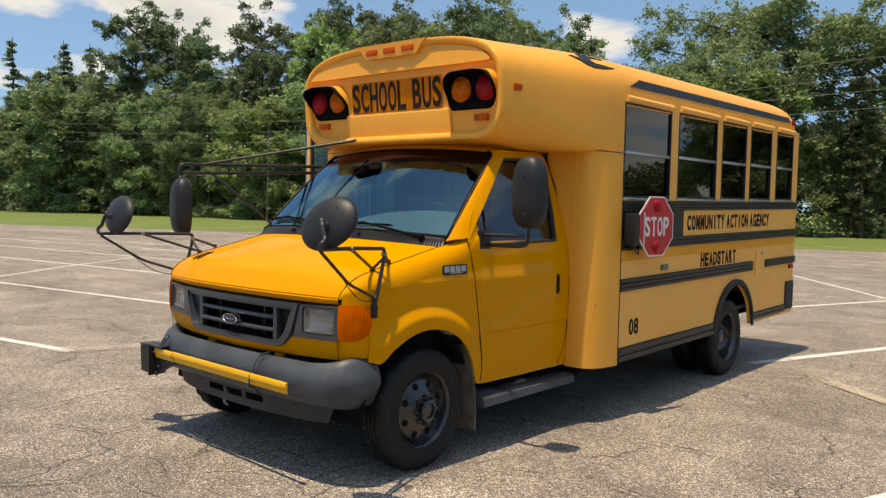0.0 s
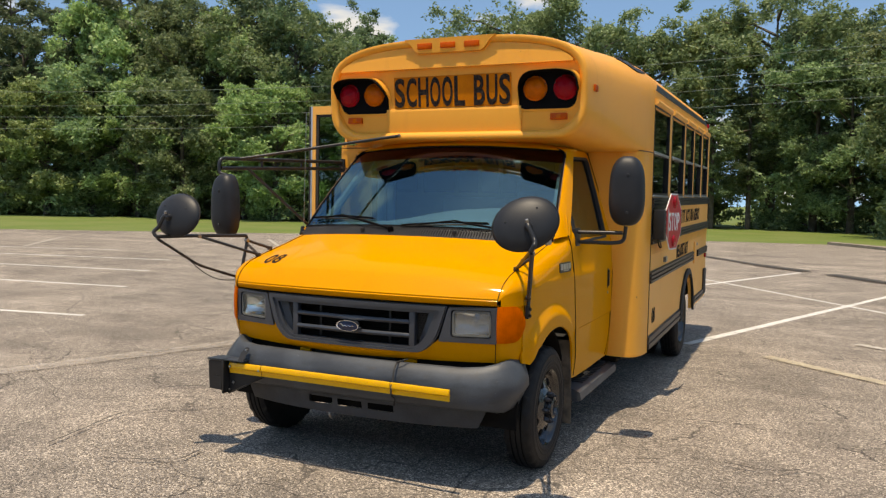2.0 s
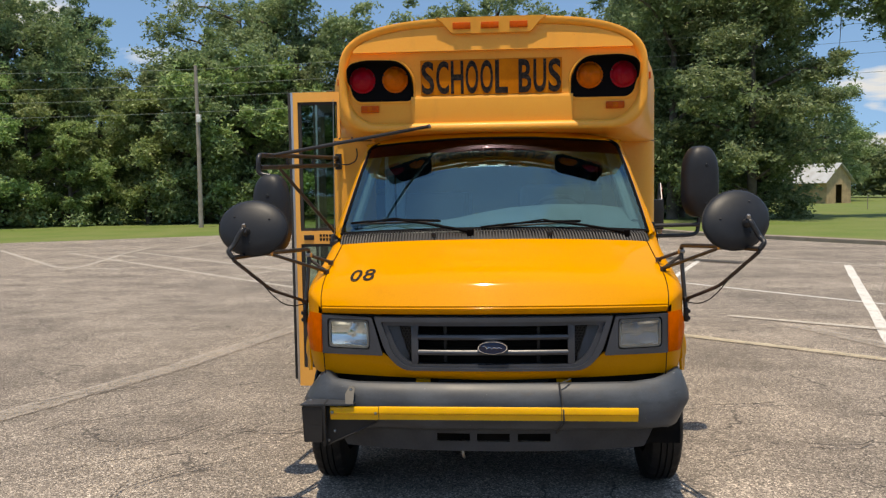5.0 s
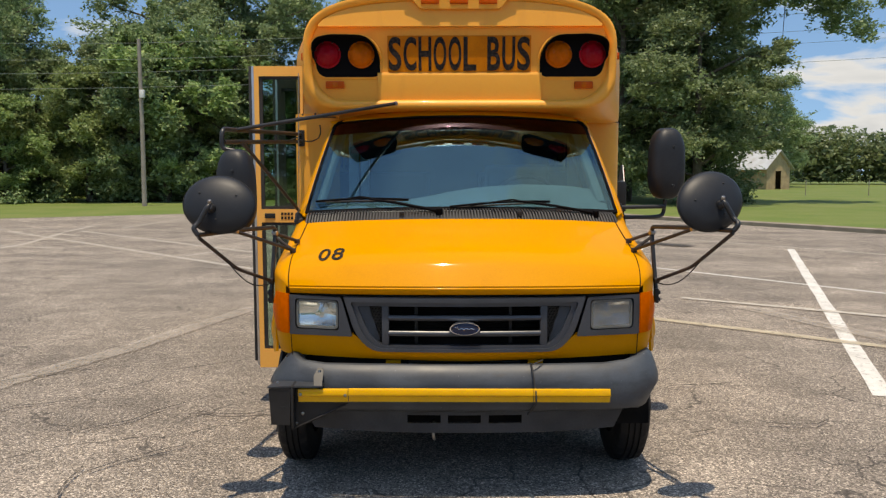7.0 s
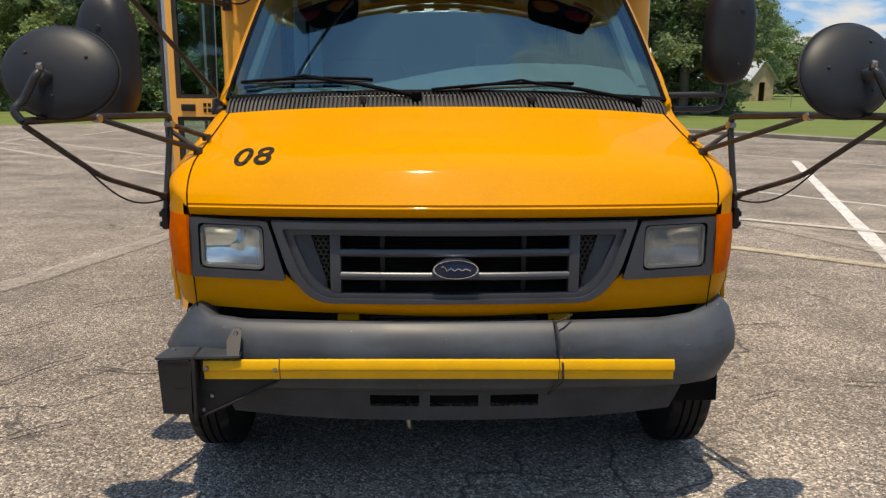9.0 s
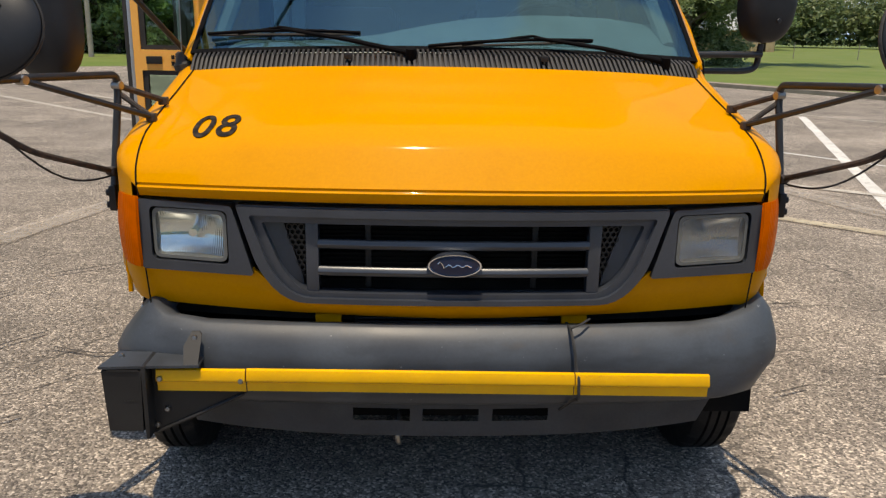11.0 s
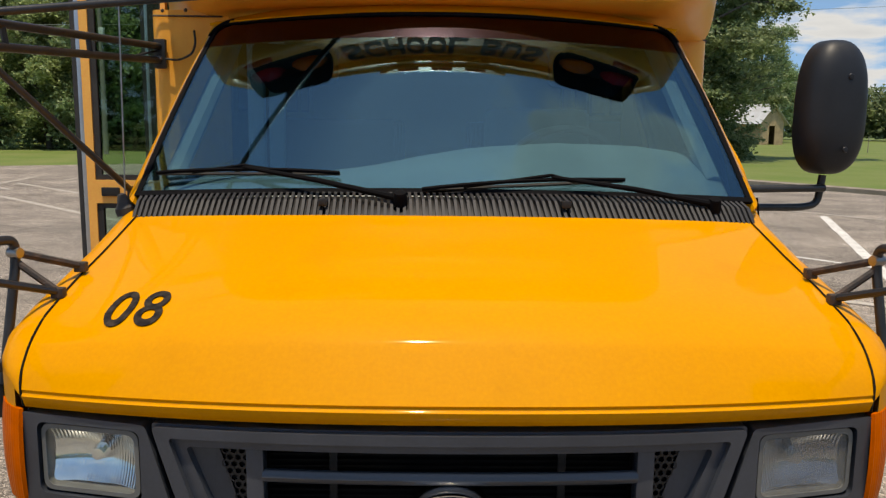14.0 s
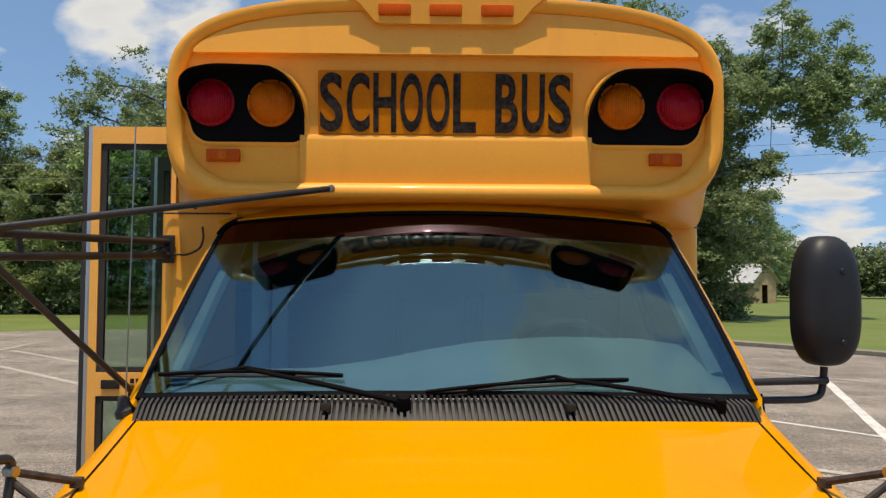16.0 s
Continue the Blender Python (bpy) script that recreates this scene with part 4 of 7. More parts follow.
# dark wall of far woods, so that no sky shows between the trunks
pts = []
for (x0, y0), (x1, y1) in zip(EDGE, EDGE[1:]):
    d = math.hypot(x1 - x0, y1 - y0)
    nx, ny = -(y1 - y0) / d, (x1 - x0) / d
    m = int(d * 420)
    t, b = g.uniform(size=m), g.uniform(13, 22, size=m)
    z = g.uniform(0, 1, size=m) ** 0.8 * ((11.5 if x0 < -46 else 8.5) + 1.5 * np.sin(t * 9 + x0))
    pts.append(np.stack([x0 + (x1 - x0) * t + nx * b, y0 + (y1 - y0) * t + ny * b, z], axis=1))
ob = new("far_woods", leaf_mesh("far_woods", np.concatenate(pts), 0.42, g, M_LEAF))
tagged(ob, "deep shaded woods behind the tree line", "woods", kind="stuff")


# ---- barn in the field ----
M_PLANK = material("weathered_tan_boards", (0.48, 0.35, 0.19), 0.85, second=(0.33, 0.23, 0.125), scale=2.0, amount=0.8, bump=0.3, bump_scale=20)
M_TIN = material("galvanised_roof_sheet", (0.60, 0.62, 0.64), 0.45, 0.35, second=(0.48, 0.47, 0.45), scale=1.2, amount=0.7)
barn = thing("barn", "small tan board barn with a pale metal roof in the field", "barn")
BW2, BL, BE, BR2 = 1.75, 7.0, 2.45, 4.1
for k in range(14):
    bm = bmesh.new()
    x0, x1 = -BW2 + 2 * BW2 * k / 14, -BW2 + 2 * BW2 * (k + 1) / 14 - 0.012
    z0 = 2.0 if -0.5 < (x0 + x1) / 2 < 0.45 else 0.0
    zt = [BE + (BR2 - BE) * (1 - abs(x) / BW2) for x in (x0, x1)]
    prism(bm, [(x0, z0), (x1, z0), (x1, zt[1]), (x0, zt[0])], lambda x, z, d: Vector((x, d, z)), 0.0, 0.05)
    part("gable_board", bm, M_PLANK, barn, smooth=0)
for sgn in (-1, 1):
    bm = bmesh.new()
    box(bm, (sgn * BW2 - 0.03, 0.05, 0), (sgn * BW2 + 0.03, BL, BE))
    part("side_wall", bm, M_PLANK, barn, smooth=0)
    bm = bmesh.new()
    sl = Vector((sgn * (BW2 + 0.45), 0, BE - 0.40)) - Vector((0, 0, BR2))
    sheet(bm, lambda a, b: Vector((0, -0.3 + (BL + 0.5) * a, BR2 + 0.06 + 0.02 * (round(a * 60) % 2))) + sl * b, 60, 1, 0.03)
    part("roof_slope", bm, M_TIN, barn, "pale corrugated metal roof", smooth=0)
# back wall, and a second dark panel set inside the doorway
bm = bmesh.new()
box(bm, (-BW2, BL - 0.05, 0), (BW2, BL, BE))
box(bm, (-0.55, 0.9, 0), (0.5, 0.95, 2.2))
part("back_wall", bm, M_DARK, barn, smooth=0)
bm = bmesh.new()
box(bm, (-0.50, -0.03, 1.95), (0.46, 0.03, 2.05))
for x in (-0.52, 0.44):
    box(bm, (x - 0.04, -0.03, 0), (x + 0.04, 0.03, 2.05))
part("door_frame", bm, M_PLANK, barn, smooth=0)
barn.matrix_basis = pose(33.9, 78.0, -0.05, 0, 0, 28) @ Matrix.Scale(0.97, 4)

# ---- utility pole and wires ----
M_POLE = material("grey_weathered_pole", (0.30, 0.27, 0.23), 0.9, second=(0.20, 0.175, 0.15), scale=3, amount=0.8, bump=0.3, bump_scale=30)
pole = thing("utility_pole", "grey weathered wooden pole with a small white box", "utility pole")
bm = bmesh.new()
tube(bm, [(0, 0, -0.05), (0.02, 0, 4), (0, 0, 8.4)], 0.13, 10, 0.09)
part("pole_shaft", bm, M_POLE, pole)
bm = bmesh.new()
box(bm, (0.04, -0.28, 5.45), (0.26, -0.08, 5.85), 0.02)
part("meter_box", bm, M_WHITE, pole, "small white box")
pole.matrix_basis = pose(-15.6, 36.8, 0, 0, 0, 0)
M_WIRE = material("overhead_wire", (0.30, 0.33, 0.28), 0.6)
for z0, z1, z2 in ((8.2, 8.2, 11.0), (7.4, 7.3, 10.05), (6.75, 6.6, 9.4), (6.0, 5.9, 8.3)):
    pole_at = Vector((-15.6, 36.8, z0))
    for a, b, sag in ((Vector((-62, 25.5, z1)), pole_at, 0.5), (pole_at, Vector((30.0, 40.7, z2)), 0.25)):
        bm = bmesh.new()
        tube(bm, [a.lerp(b, t / 16) - Vector((0, 0, sag * 4 * (t / 16) * (1 - t / 16))) for t in range(17)], 0.011, 4)
        tagged(finish("overhead_wire", bm, M_WIRE), "thin overhead wire from the pole", "wire", group="overhead wires")
for k in range(9):
    bm = bmesh.new()
    tube(bm, [(0, 0, -0.05), (0, 0, 1.1)], 0.03, 6, 0.025)
    fp = finish("fence_post", bm, M_POLE)
    fp.matrix_basis = pose(14 + 4.2 * k, 58 - 0.9 * k, 0)
    tagged(fp, "thin weathered fence post in the field", "fence post", group="field fence posts")
# ---- the bus: the forms that its parts share ----
bus = thing("school_bus", "small yellow school bus with black trim, its entrance door open", "bus")


def yf(x):
    """The nose in plan."""
    return -0.635 + 0.095 * (abs(x) / 0.85) ** 2.2


def FR(x, z, d):
    return Vector((x, yf(x) - d, z))


def rise(y):
    """The coach body stands a little higher at its tail."""
    return 0.011 * (y - 1.85)


HOOD_C = [(0.0, -0.600, 1.004), (0.03, -0.648, 1.014), (0.07, -0.658, 1.041), (0.078, -0.649, 1.046), (0.088, -0.6485, 1.049), (0.098, -0.652, 1.053), (0.2, -0.613, 1.0998),
          (0.288, -0.5752, 1.1452), (0.3, -0.570, 1.1513), (0.312, -0.563, 1.158), (0.35, -0.538, 1.176), (0.4, -0.500, 1.196), (0.475, -0.447, 1.2165), (0.55, -0.39, 1.235), (0.75, -0.20, 1.284), (1.0, 0.02, 1.334)]
HOOD_E = [(0.0, -0.510, 1.002), (0.03, -0.549, 1.011), (0.07, -0.559, 1.035), (0.078, -0.552, 1.040), (0.088, -0.5515, 1.043), (0.098, -0.554, 1.047), (0.2, -0.535, 1.080),
          (0.3, -0.490, 1.121), (0.4, -0.42, 1.157), (0.55, -0.27, 1.197), (0.75, -0.045, 1.245), (1.0, 0.205, 1.302)]
HOOD_V = [r[0] for r in HOOD_C]


def hood_point(u, v):
    """u from -1 to 1 across, v from the lip to the cowl."""
    yc, zc = lerp([(r[0], r[1]) for r in HOOD_C], v), lerp([(r[0], r[2]) for r in HOOD_C], v)
    ye, ze = lerp([(r[0], r[1]) for r in HOOD_E], v), lerp([(r[0], r[2]) for r in HOOD_E], v)
    w = abs(u) ** 2.4
    return Vector((u * (0.842 + 0.038 * v), yc + (ye - yc) * w, zc + (ze - zc) * w))


SEAM_Z = [(-0.556, 1.040), (-0.535, 1.080), (-0.49, 1.121), (-0.42, 1.157), (-0.27, 1.197), (-0.045, 1.245), (0.205, 1.302), (0.285, 1.320), (0.36, 1.342), (0.50, 1.385)]
SEAM_X = [(-0.556, 0.845), (0.285, 0.883), (0.36, 0.912), (0.50, 0.945)]
WIDE = [(-0.552, 0.852), (-0.54, 0.872), (-0.515, 0.897), (-0.47, 0.925), (-0.414, 0.945), (-0.30, 0.963), (0.0, 0.981), (0.35, 0.995), (0.9, 1.004), (1.5, 1.0)]


def cab_x(y, z):
    """Half width of the cab."""
    x = lerp(WIDE, y)
    x -= 0.30 * max(0.0, z - 1.30) + 0.06 * max(0.0, min(z, 1.30) - 1.117)
    x -= 0.005 * (z > 1.117) + 0.007 * (z < 0.752) + 0.10 * max(0.0, 0.56 - z)
    return x


def shoulder(y):
    return lerp(SEAM_Z, y) - lerp([(-0.55, 0.012), (-0.45, 0.06), (-0.25, 0.115), (0.0, 0.13), (0.36, 0.10), (0.50, 0.07)], y)


def arch(y, c=0.012, r=0.465, top=0.370):
    """Height of the wheel opening over y."""
    d = abs(y - c)
    return top + math.sqrt(max(r * r - d * d, 0.0)) if d < r else 0.0


def sill(y):
    """Lower edge of the cab's side."""
    return max(arch(y), lerp([(-0.46, 0.70), (-0.40, 0.69), (0.49, 0.44), (0.55, 0.432), (1.5, 0.425)], y))


# ---- nose ----
bm = bmesh.new()
us = [-1 + i / 18 for i in range(37)]
vs = sorted(set(HOOD_V + [0.15, 0.25, 0.35, 0.475, 0.65, 0.875]))
sheet(bm, lambda a, b: hood_point(us[round(a * 36)], vs[round(b * (len(vs) - 1))]), 36, len(vs) - 1, 0.012)
hood = part("hood", bm, M_CAB, bus, "smooth deep yellow hood", smooth=60)
number = lettering("fleet_number", "08", 0.127, 1.0, Matrix.Identity(4), M_LETTER, hood, 0.0012, slant=0.06, label="black slanted number 08", bold=0.012)
for p in number.data.vertices:
    v = 0.354 + 0.152 * p.co.y
    p.co = hood_point((p.co.x - 0.720) / (0.842 + 0.038 * v), v) + Vector((0, -0.3, 1)) * (0.0022 + p.co.z)

for s in (-1, 1):
    bm = bmesh.new()
    ys = [-0.552, -0.545, -0.535, -0.52, -0.50, -0.47, -0.44, -0.414, -0.36, -0.3, -0.2, -0.1, 0, 0.1, 0.2, 0.285, 0.36, 0.42, 0.49]

    def crown(a, b):
        y = ys[round(a * (len(ys) - 1))]
        xs, ze, w, zs = lerp(SEAM_X, y) + 0.004, lerp(SEAM_Z, y), cab_x(y, shoulder(y)), shoulder(y)
        return Vector((s * (xs + (w - xs) * math.sin(b * math.pi / 2)), y, ze - (ze - zs) * (1 - math.cos(b * math.pi / 2))))
    sheet(bm, crown, len(ys) - 1, 8, 0.01)
    part("fender_crown", bm, M_CAB, bus, smooth=60)
    bm = bmesh.new()
    ysd = [-0.414, -0.40] + [-0.38 + 0.03 * i for i in range(30)]
    ysd = [y for y in ysd if y < 0.485] + [0.488]

    def flank(a, b):
        y = ysd[round(a * (len(ysd) - 1))]
        lo, hi = sill(y), shoulder(y)
        z = hi + (lo - hi) * b
        near = min(1.0, max(0.0, (0.140 - (math.hypot(y - 0.012, z - 0.37) - 0.465)) / 0.075))
        ends = min(1.0, max(0.0, (0.475 - y) / 0.16)) * min(1.0, max(0.25, (y + 0.43) / 0.12))
        flare = 0.030 * near * near * (3 - 2 * near) * ends
        return Vector((s * (cab_x(y, z) + flare), y, z))
    sheet(bm, flank, len(ysd) - 1, 30, 0.012)
    part("fender", bm, M_CAB, bus, smooth=50)
    bm = bmesh.new()
    ysc = [-0.545, -0.535, -0.52, -0.50, -0.47, -0.44, -0.412]

    def lamp_brow(a, b):
        y = ysc[round(a * (len(ysc) - 1))]
        z = shoulder(y) + 0.002 + (1.002 - shoulder(y)) * b
        return Vector((s * cab_x(y, z), y, z))
    sheet(bm, lamp_brow, len(ysc) - 1, 2)
    part("lamp_brow", bm, M_CAB, bus, smooth=60)
    bm = bmesh.new()

    def liner(a, b):
        t = math.pi * a
        return Vector((s * (0.93 - 0.34 * b), 0.02 - 0.47 * math.cos(t), 0.33 + 0.50 * math.sin(t)))
    sheet(bm, liner, 20, 2, 0.01)
    part("wheel_liner", bm, M_DARK, bus)
    # turn lamp wrapped round the corner
    bm = bmesh.new()

    def corner(a, b):
        y = lerp([(0, -0.553), (0.35, -0.53), (0.6, -0.49), (0.8, -0.45), (1, -0.408)], a)
        bulge = 0.012 * math.sin(math.pi * min(max(b, 0.02), 0.98)) ** 0.5
        x = lerp(WIDE, y)
        half = 0.098 * math.sqrt(1 - 0.86 * max(0.0, (a - 0.5) / 0.5) ** 2.6)
        return Vector((s * (x + bulge * a), y - bulge * (1 - a), 0.910 + half * (2 * b - 1)))
    sheet(bm, corner, 22, 10, 0.008)
    part("turn_lamp", bm, M_SIGNAL, bus, "orange wraparound turn signal lens", smooth=60)
    bm = bmesh.new()

    def lamp_seat(a, b):
        y = -0.49 + 0.084 * a
        return Vector((s * (lerp(WIDE, y) - 0.006), y, 0.808 + 0.204 * b))
    sheet(bm, lamp_seat, 6, 2, 0.006)
    part("lamp_seat", bm, M_CAB, bus, smooth=60)

bm = bmesh.new()
PLAN = [(-0.945, -0.40), (-0.925, -0.465), (-0.90, -0.505), (-0.87, -0.535), (-0.845, -0.545)] + [(-0.82 + 0.04 * i, yf(-0.82 + 0.04 * i) + 0.004) for i in range(42)] + \
       [(0.845, -0.545), (0.87, -0.535), (0.90, -0.505), (0.925, -0.465), (0.945, -0.40)]


def fascia(a, b):
    x, y = PLAN[round(a * (len(PLAN) - 1))]
    top = lerp([(0.40, 0.735), (0.47, 0.765), (0.55, 0.83), (1, 0.83)], abs(x))
    bot = 0.682 + 0.02 * abs(x)
    k = 1 - b
    return Vector((x * (1 - 0.012 * k * k), y + 0.035 * k * k, bot + (top - bot) * b))


sheet(bm, fascia, len(PLAN) - 1, 6, 0.01)
part("front_fascia", bm, M_CAB, bus, smooth=50)
# added black sheet that gives the grille openings their shaded depth
bm = bmesh.new()
sheet(bm, lambda a, b: FR(-0.86 + 1.72 * a, 0.66 + 0.36 * b, -0.075 - 0.02 * b), 16, 1, 0.01)
part("radiator_baffle", bm, M_DARK, bus)

# grille
outer = [(-0.581, 0.998), (-0.525, 0.815), (-0.447, 0.735), (0.447, 0.735), (0.525, 0.815), (0.581, 0.998)]
inner = [(-0.512, 0.954), (-0.458, 0.820), (-0.405, 0.765), (0.405, 0.765), (0.458, 0.820), (0.512, 0.954)]
ro, ri = rounded(outer, [0.012, 0.06, 0.06, 0.06, 0.06, 0.012]), rounded(inner, [0.012, 0.05, 0.04, 0.04, 0.05, 0.012])


def spaced(loop, n=8):
    out = []
    for i in range(len(loop)):
        a, b = loop[i], loop[(i + 1) % len(loop)]
        k = n if i % 5 == 4 else 1
        out += [(a[0] + (b[0] - a[0]) * j / k, a[1] + (b[1] - a[1]) * j / k) for j in range(k)]
    return out


grille = thing("grille", "", "")
grille.parent = bus
ro, ri = spaced(ro), spaced(ri)
bm = bmesh.new()
ring(bm, ro, ri, FR, 0.004, -0.04)
mid = [(o[0] * 0.45 + i[0] * 0.55, o[1] * 0.45 + i[1] * 0.55) for o, i in zip(ro, ri)]
ring(bm, [(o[0] * 0.92 + i[0] * 0.08, o[1] * 0.92 + i[1] * 0.08) for o, i in zip(ro, ri)], mid, FR, 0.018, 0.0)
part("grille_surround", bm, M_GREYPL, grille, "charcoal plastic grille surround", smooth=60)
for z in (0.897, 0.822):
    bm = bmesh.new()
    sheet(bm, lambda a, b: FR(-0.364 + 0.728 * a, z + 0.013 * math.sin(2 * math.pi * b), -0.012 + 0.012 * math.cos(2 * math.pi * b)), 20, 10)
    part("grille_bar", bm, M_GREYPL, grille)
for x in (-0.232, 0.222):
    bm = bmesh.new()
    box(bm, (x - 0.008, yf(x) + 0.055, 0.765), (x + 0.008, yf(x) + 0.062, 0.952), 0.003)
    part("grille_strut", bm, M_BLACK, grille)
bm = bmesh.new()
for i in range(14):
    z = 0.78 + i * 0.0125
    box(bm, (-0.36, -0.56, z), (0.36, -0.545, z + 0.003))
part("radiator_core", bm, M_DARK, grille)
for s in (-1, 1):
    bm = bmesh.new()
    box(bm, (s * 0.378 - 0.017, yf(0.375) + 0.002, 0.765), (s * 0.378 + 0.017, yf(0.375) + 0.04, 0.954), 0.004)
    part("grille_post", bm, M_GREYPL, grille)
    # honeycomb insert: a sheet of hexagonal cells
    bm = bmesh.new()
    R = 0.0088
    for r in range(16):
        for c in range(8):
            cx, cz = 0.402 + (c + 0.5 * (r % 2)) * R * 1.85, 0.808 + r * R * 1.6
            if cx > 0.410 + (cz - 0.808) * 0.36 or cz > 0.946:
                continue
            o = [(s * (cx + R * 1.06 * math.cos(math.pi / 6 + k * math.pi / 3)), cz + R * 1.06 * math.sin(math.pi / 6 + k * math.pi / 3)) for k in range(6)]
            i6 = [(s * (cx + R * 0.72 * math.cos(math.pi / 6 + k * math.pi / 3)), cz + R * 0.72 * math.sin(math.pi / 6 + k * math.pi / 3)) for k in range(6)]
            ring(bm, o, i6, FR, -0.034, -0.042)
    part("honeycomb_insert", bm, M_RAIL, grille, smooth=0)
    # sloping cheek between the surround and the honeycomb
    bm = bmesh.new()
    lip = [(0.514, 0.957, -0.020), (0.462, 0.957, -0.036), (0.410, 0.800, -0.036), (0.404, 0.762, -0.036), (0.440, 0.762, -0.020), (0.462, 0.822, -0.020)]
    front = [bm.verts.new(FR(s * x, z, d)) for x, z, d in lip]
    rear = [bm.verts.new(FR(s * x, z, d - 0.012)) for x, z, d in lip]
    bm.faces.new(front)
    bm.faces.new(rear[::-1])
    for i in range(6):
        bm.faces.new((front[i], front[(i + 1) % 6], rear[(i + 1) % 6], rear[i]))
    part("insert_cheek", bm, M_GREYPL, grille, smooth=0)
    bm = bmesh.new()
    prism(bm, [(s * 0.39, 0.77), (s * 0.42, 0.77), (s * 0.505, 0.95), (s * 0.39, 0.95)], FR, -0.045, -0.055)
    part("insert_backing", bm, M_DARK, grille)

bm = bmesh.new()
lathe(bm, [(0, 0.012), (0.84, 0.012), (0.90, 0.018), (0.96, 0.018), (1.0, 0.012), (1.0, -0.03), (0, -0.03)], facing((0, -0.648, 0.853), (0, -1, 0)) @ Matrix.Diagonal((0.074, 0.0315, 1, 1)), 40)
part("emblem_rim", bm, M_CHROME, grille, "chrome oval badge rim")
bm = bmesh.new()
lathe(bm, [(0, 0.016), (0.6, 0.0155), (0.86, 0.013)], facing((0, -0.648, 0.853), (0, -1, 0)) @ Matrix.Diagonal((0.074, 0.0315, 1, 1)), 40)
part("emblem_face", bm, M_BLUE, grille, "blue oval badge face")
bm = bmesh.new()
tube(bm, [Vector((-0.045 + 0.09 * i / 16, -0.6655, 0.853 + 0.005 * math.sin(i * 1.5) * (1 - 0.03 * i) + (0.006 if i < 3 else 0))) for i in range(17)], 0.0016, 6)
part("emblem_flourish", bm, M_CHROME, grille, "silver flourish on the badge")

# headlamps
for s in (-1, 1):
    lamp = thing("headlamp", "", "")
    lamp.parent = bus
    bz = rounded([(s * 0.850, 1.002), (s * 0.590, 0.994), (s * 0.536, 0.806), (s * 0.848, 0.808)], 0.010)
    hole = rounded([(s * 0.818, 0.984), (s * 0.602, 0.981), (s * 0.602, 0.832), (s * 0.818, 0.836)], 0.018)
    bm = bmesh.new()
    ring(bm, bz, hole, FR, 0.012, -0.05)
    part("headlamp_bezel", bm, M_GREYPL, lamp, "charcoal plastic headlamp surround")
    bm = bmesh.new()
    prism(bm, dense(hole, 0.05), FR, -0.069, -0.073)
    part("headlamp_pocket", bm, M_DARK, lamp)
    l0 = rounded([(s * 0.813, 0.979), (s * 0.607, 0.977), (s * 0.607, 0.838), (s * 0.813, 0.841)], 0.022)
    l1 = rounded([(s * 0.804, 0.970), (s * 0.616, 0.968), (s * 0.616, 0.847), (s * 0.804, 0.850)], 0.018)
    bm = bmesh.new()
    ring(bm, l0, l1, FR, 0.004, -0.03)
    part("lens_rim", bm, M_LENSRIM, lamp, "grey moulded lens rim")
    bm = bmesh.new()
    sheet(bm, lambda a, b: FR(s * (0.614 + 0.192 * a), 0.845 + 0.126 * b, -0.064 + 0.060 * (abs(2 * a - 1) ** 2 + abs(2 * b - 1) ** 2) * 0.5), 16, 12)
    part("reflector", bm, M_REFL, lamp, smooth=60)
    bm = bmesh.new()
    lathe(bm, [(0, 0.03), (0.012, 0.028), (0.016, 0.015), (0.016, 0)], facing(FR(s * 0.712, 0.905, -0.064), (0, -1, 0)), 14)
    part("bulb_cap", bm, M_REFL, lamp)
    bm = bmesh.new()
    prism(bm, dense(l1, 0.04), FR, 0.001, -0.002)
    part("lens_glass", bm, G_LAMP if s < 0 else M_HAZE, lamp, "" if s < 0 else "clouded grey lens").visible_shadow = False

# shut lines between hood and fenders, and beside the fascia
for s in (-1, 1):
    bm = bmesh.new()
    tube(bm, [hood_point(s, 0.03 + 0.97 * i / 20) + Vector((s * 0.003, -0.001, 0.0015)) for i in range(21)], 0.0023, 6)
    part("hood_shut_line", bm, M_DARK, bus)
    bm = bmesh.new()
    tube(bm, [Vector((s * (0.838 + 0.004 * k), -0.552 + 0.012 * (1 - k), 0.69 + 0.125 * k)) for k in (0, 0.5, 1)], 0.0022, 5)
    part("fascia_shut_line", bm, M_DARK, bus)
# black strip put in for the shadow gap, at the header under the hood lip
bm = bmesh.new()
sheet(bm, lambda a, b: FR(-0.84 + 1.68 * a, 0.985 + 0.03 * b, -0.035), 16, 1, 0.006)
part("hood_gap_seal", bm, M_RUBBER, bus)

# ---- bumper ----
bumper = thing("front_bumper", "", "")
bumper.parent = bus
BP = [(-0.962, -0.34), (-0.968, -0.42), (-0.958, -0.50), (-0.93, -0.565), (-0.88, -0.61), (-0.80, -0.645), (-0.68, -0.668), (-0.5, -0.684), (-0.25, -0.695), (0.0, -0.699)]
BP = BP + [(-x, y) for x, y in BP[-2::-1]]
SEC = [(-0.13, 0.652), (-0.085, 0.674), (-0.062, 0.678), (-0.050, 0.672), (-0.026, 0.644), (-0.006, 0.612), (0.001, 0.588), (0.003, 0.55), (0.0, 0.505), (-0.010, 0.472), (-0.04, 0.452), (-0.11, 0.448)]


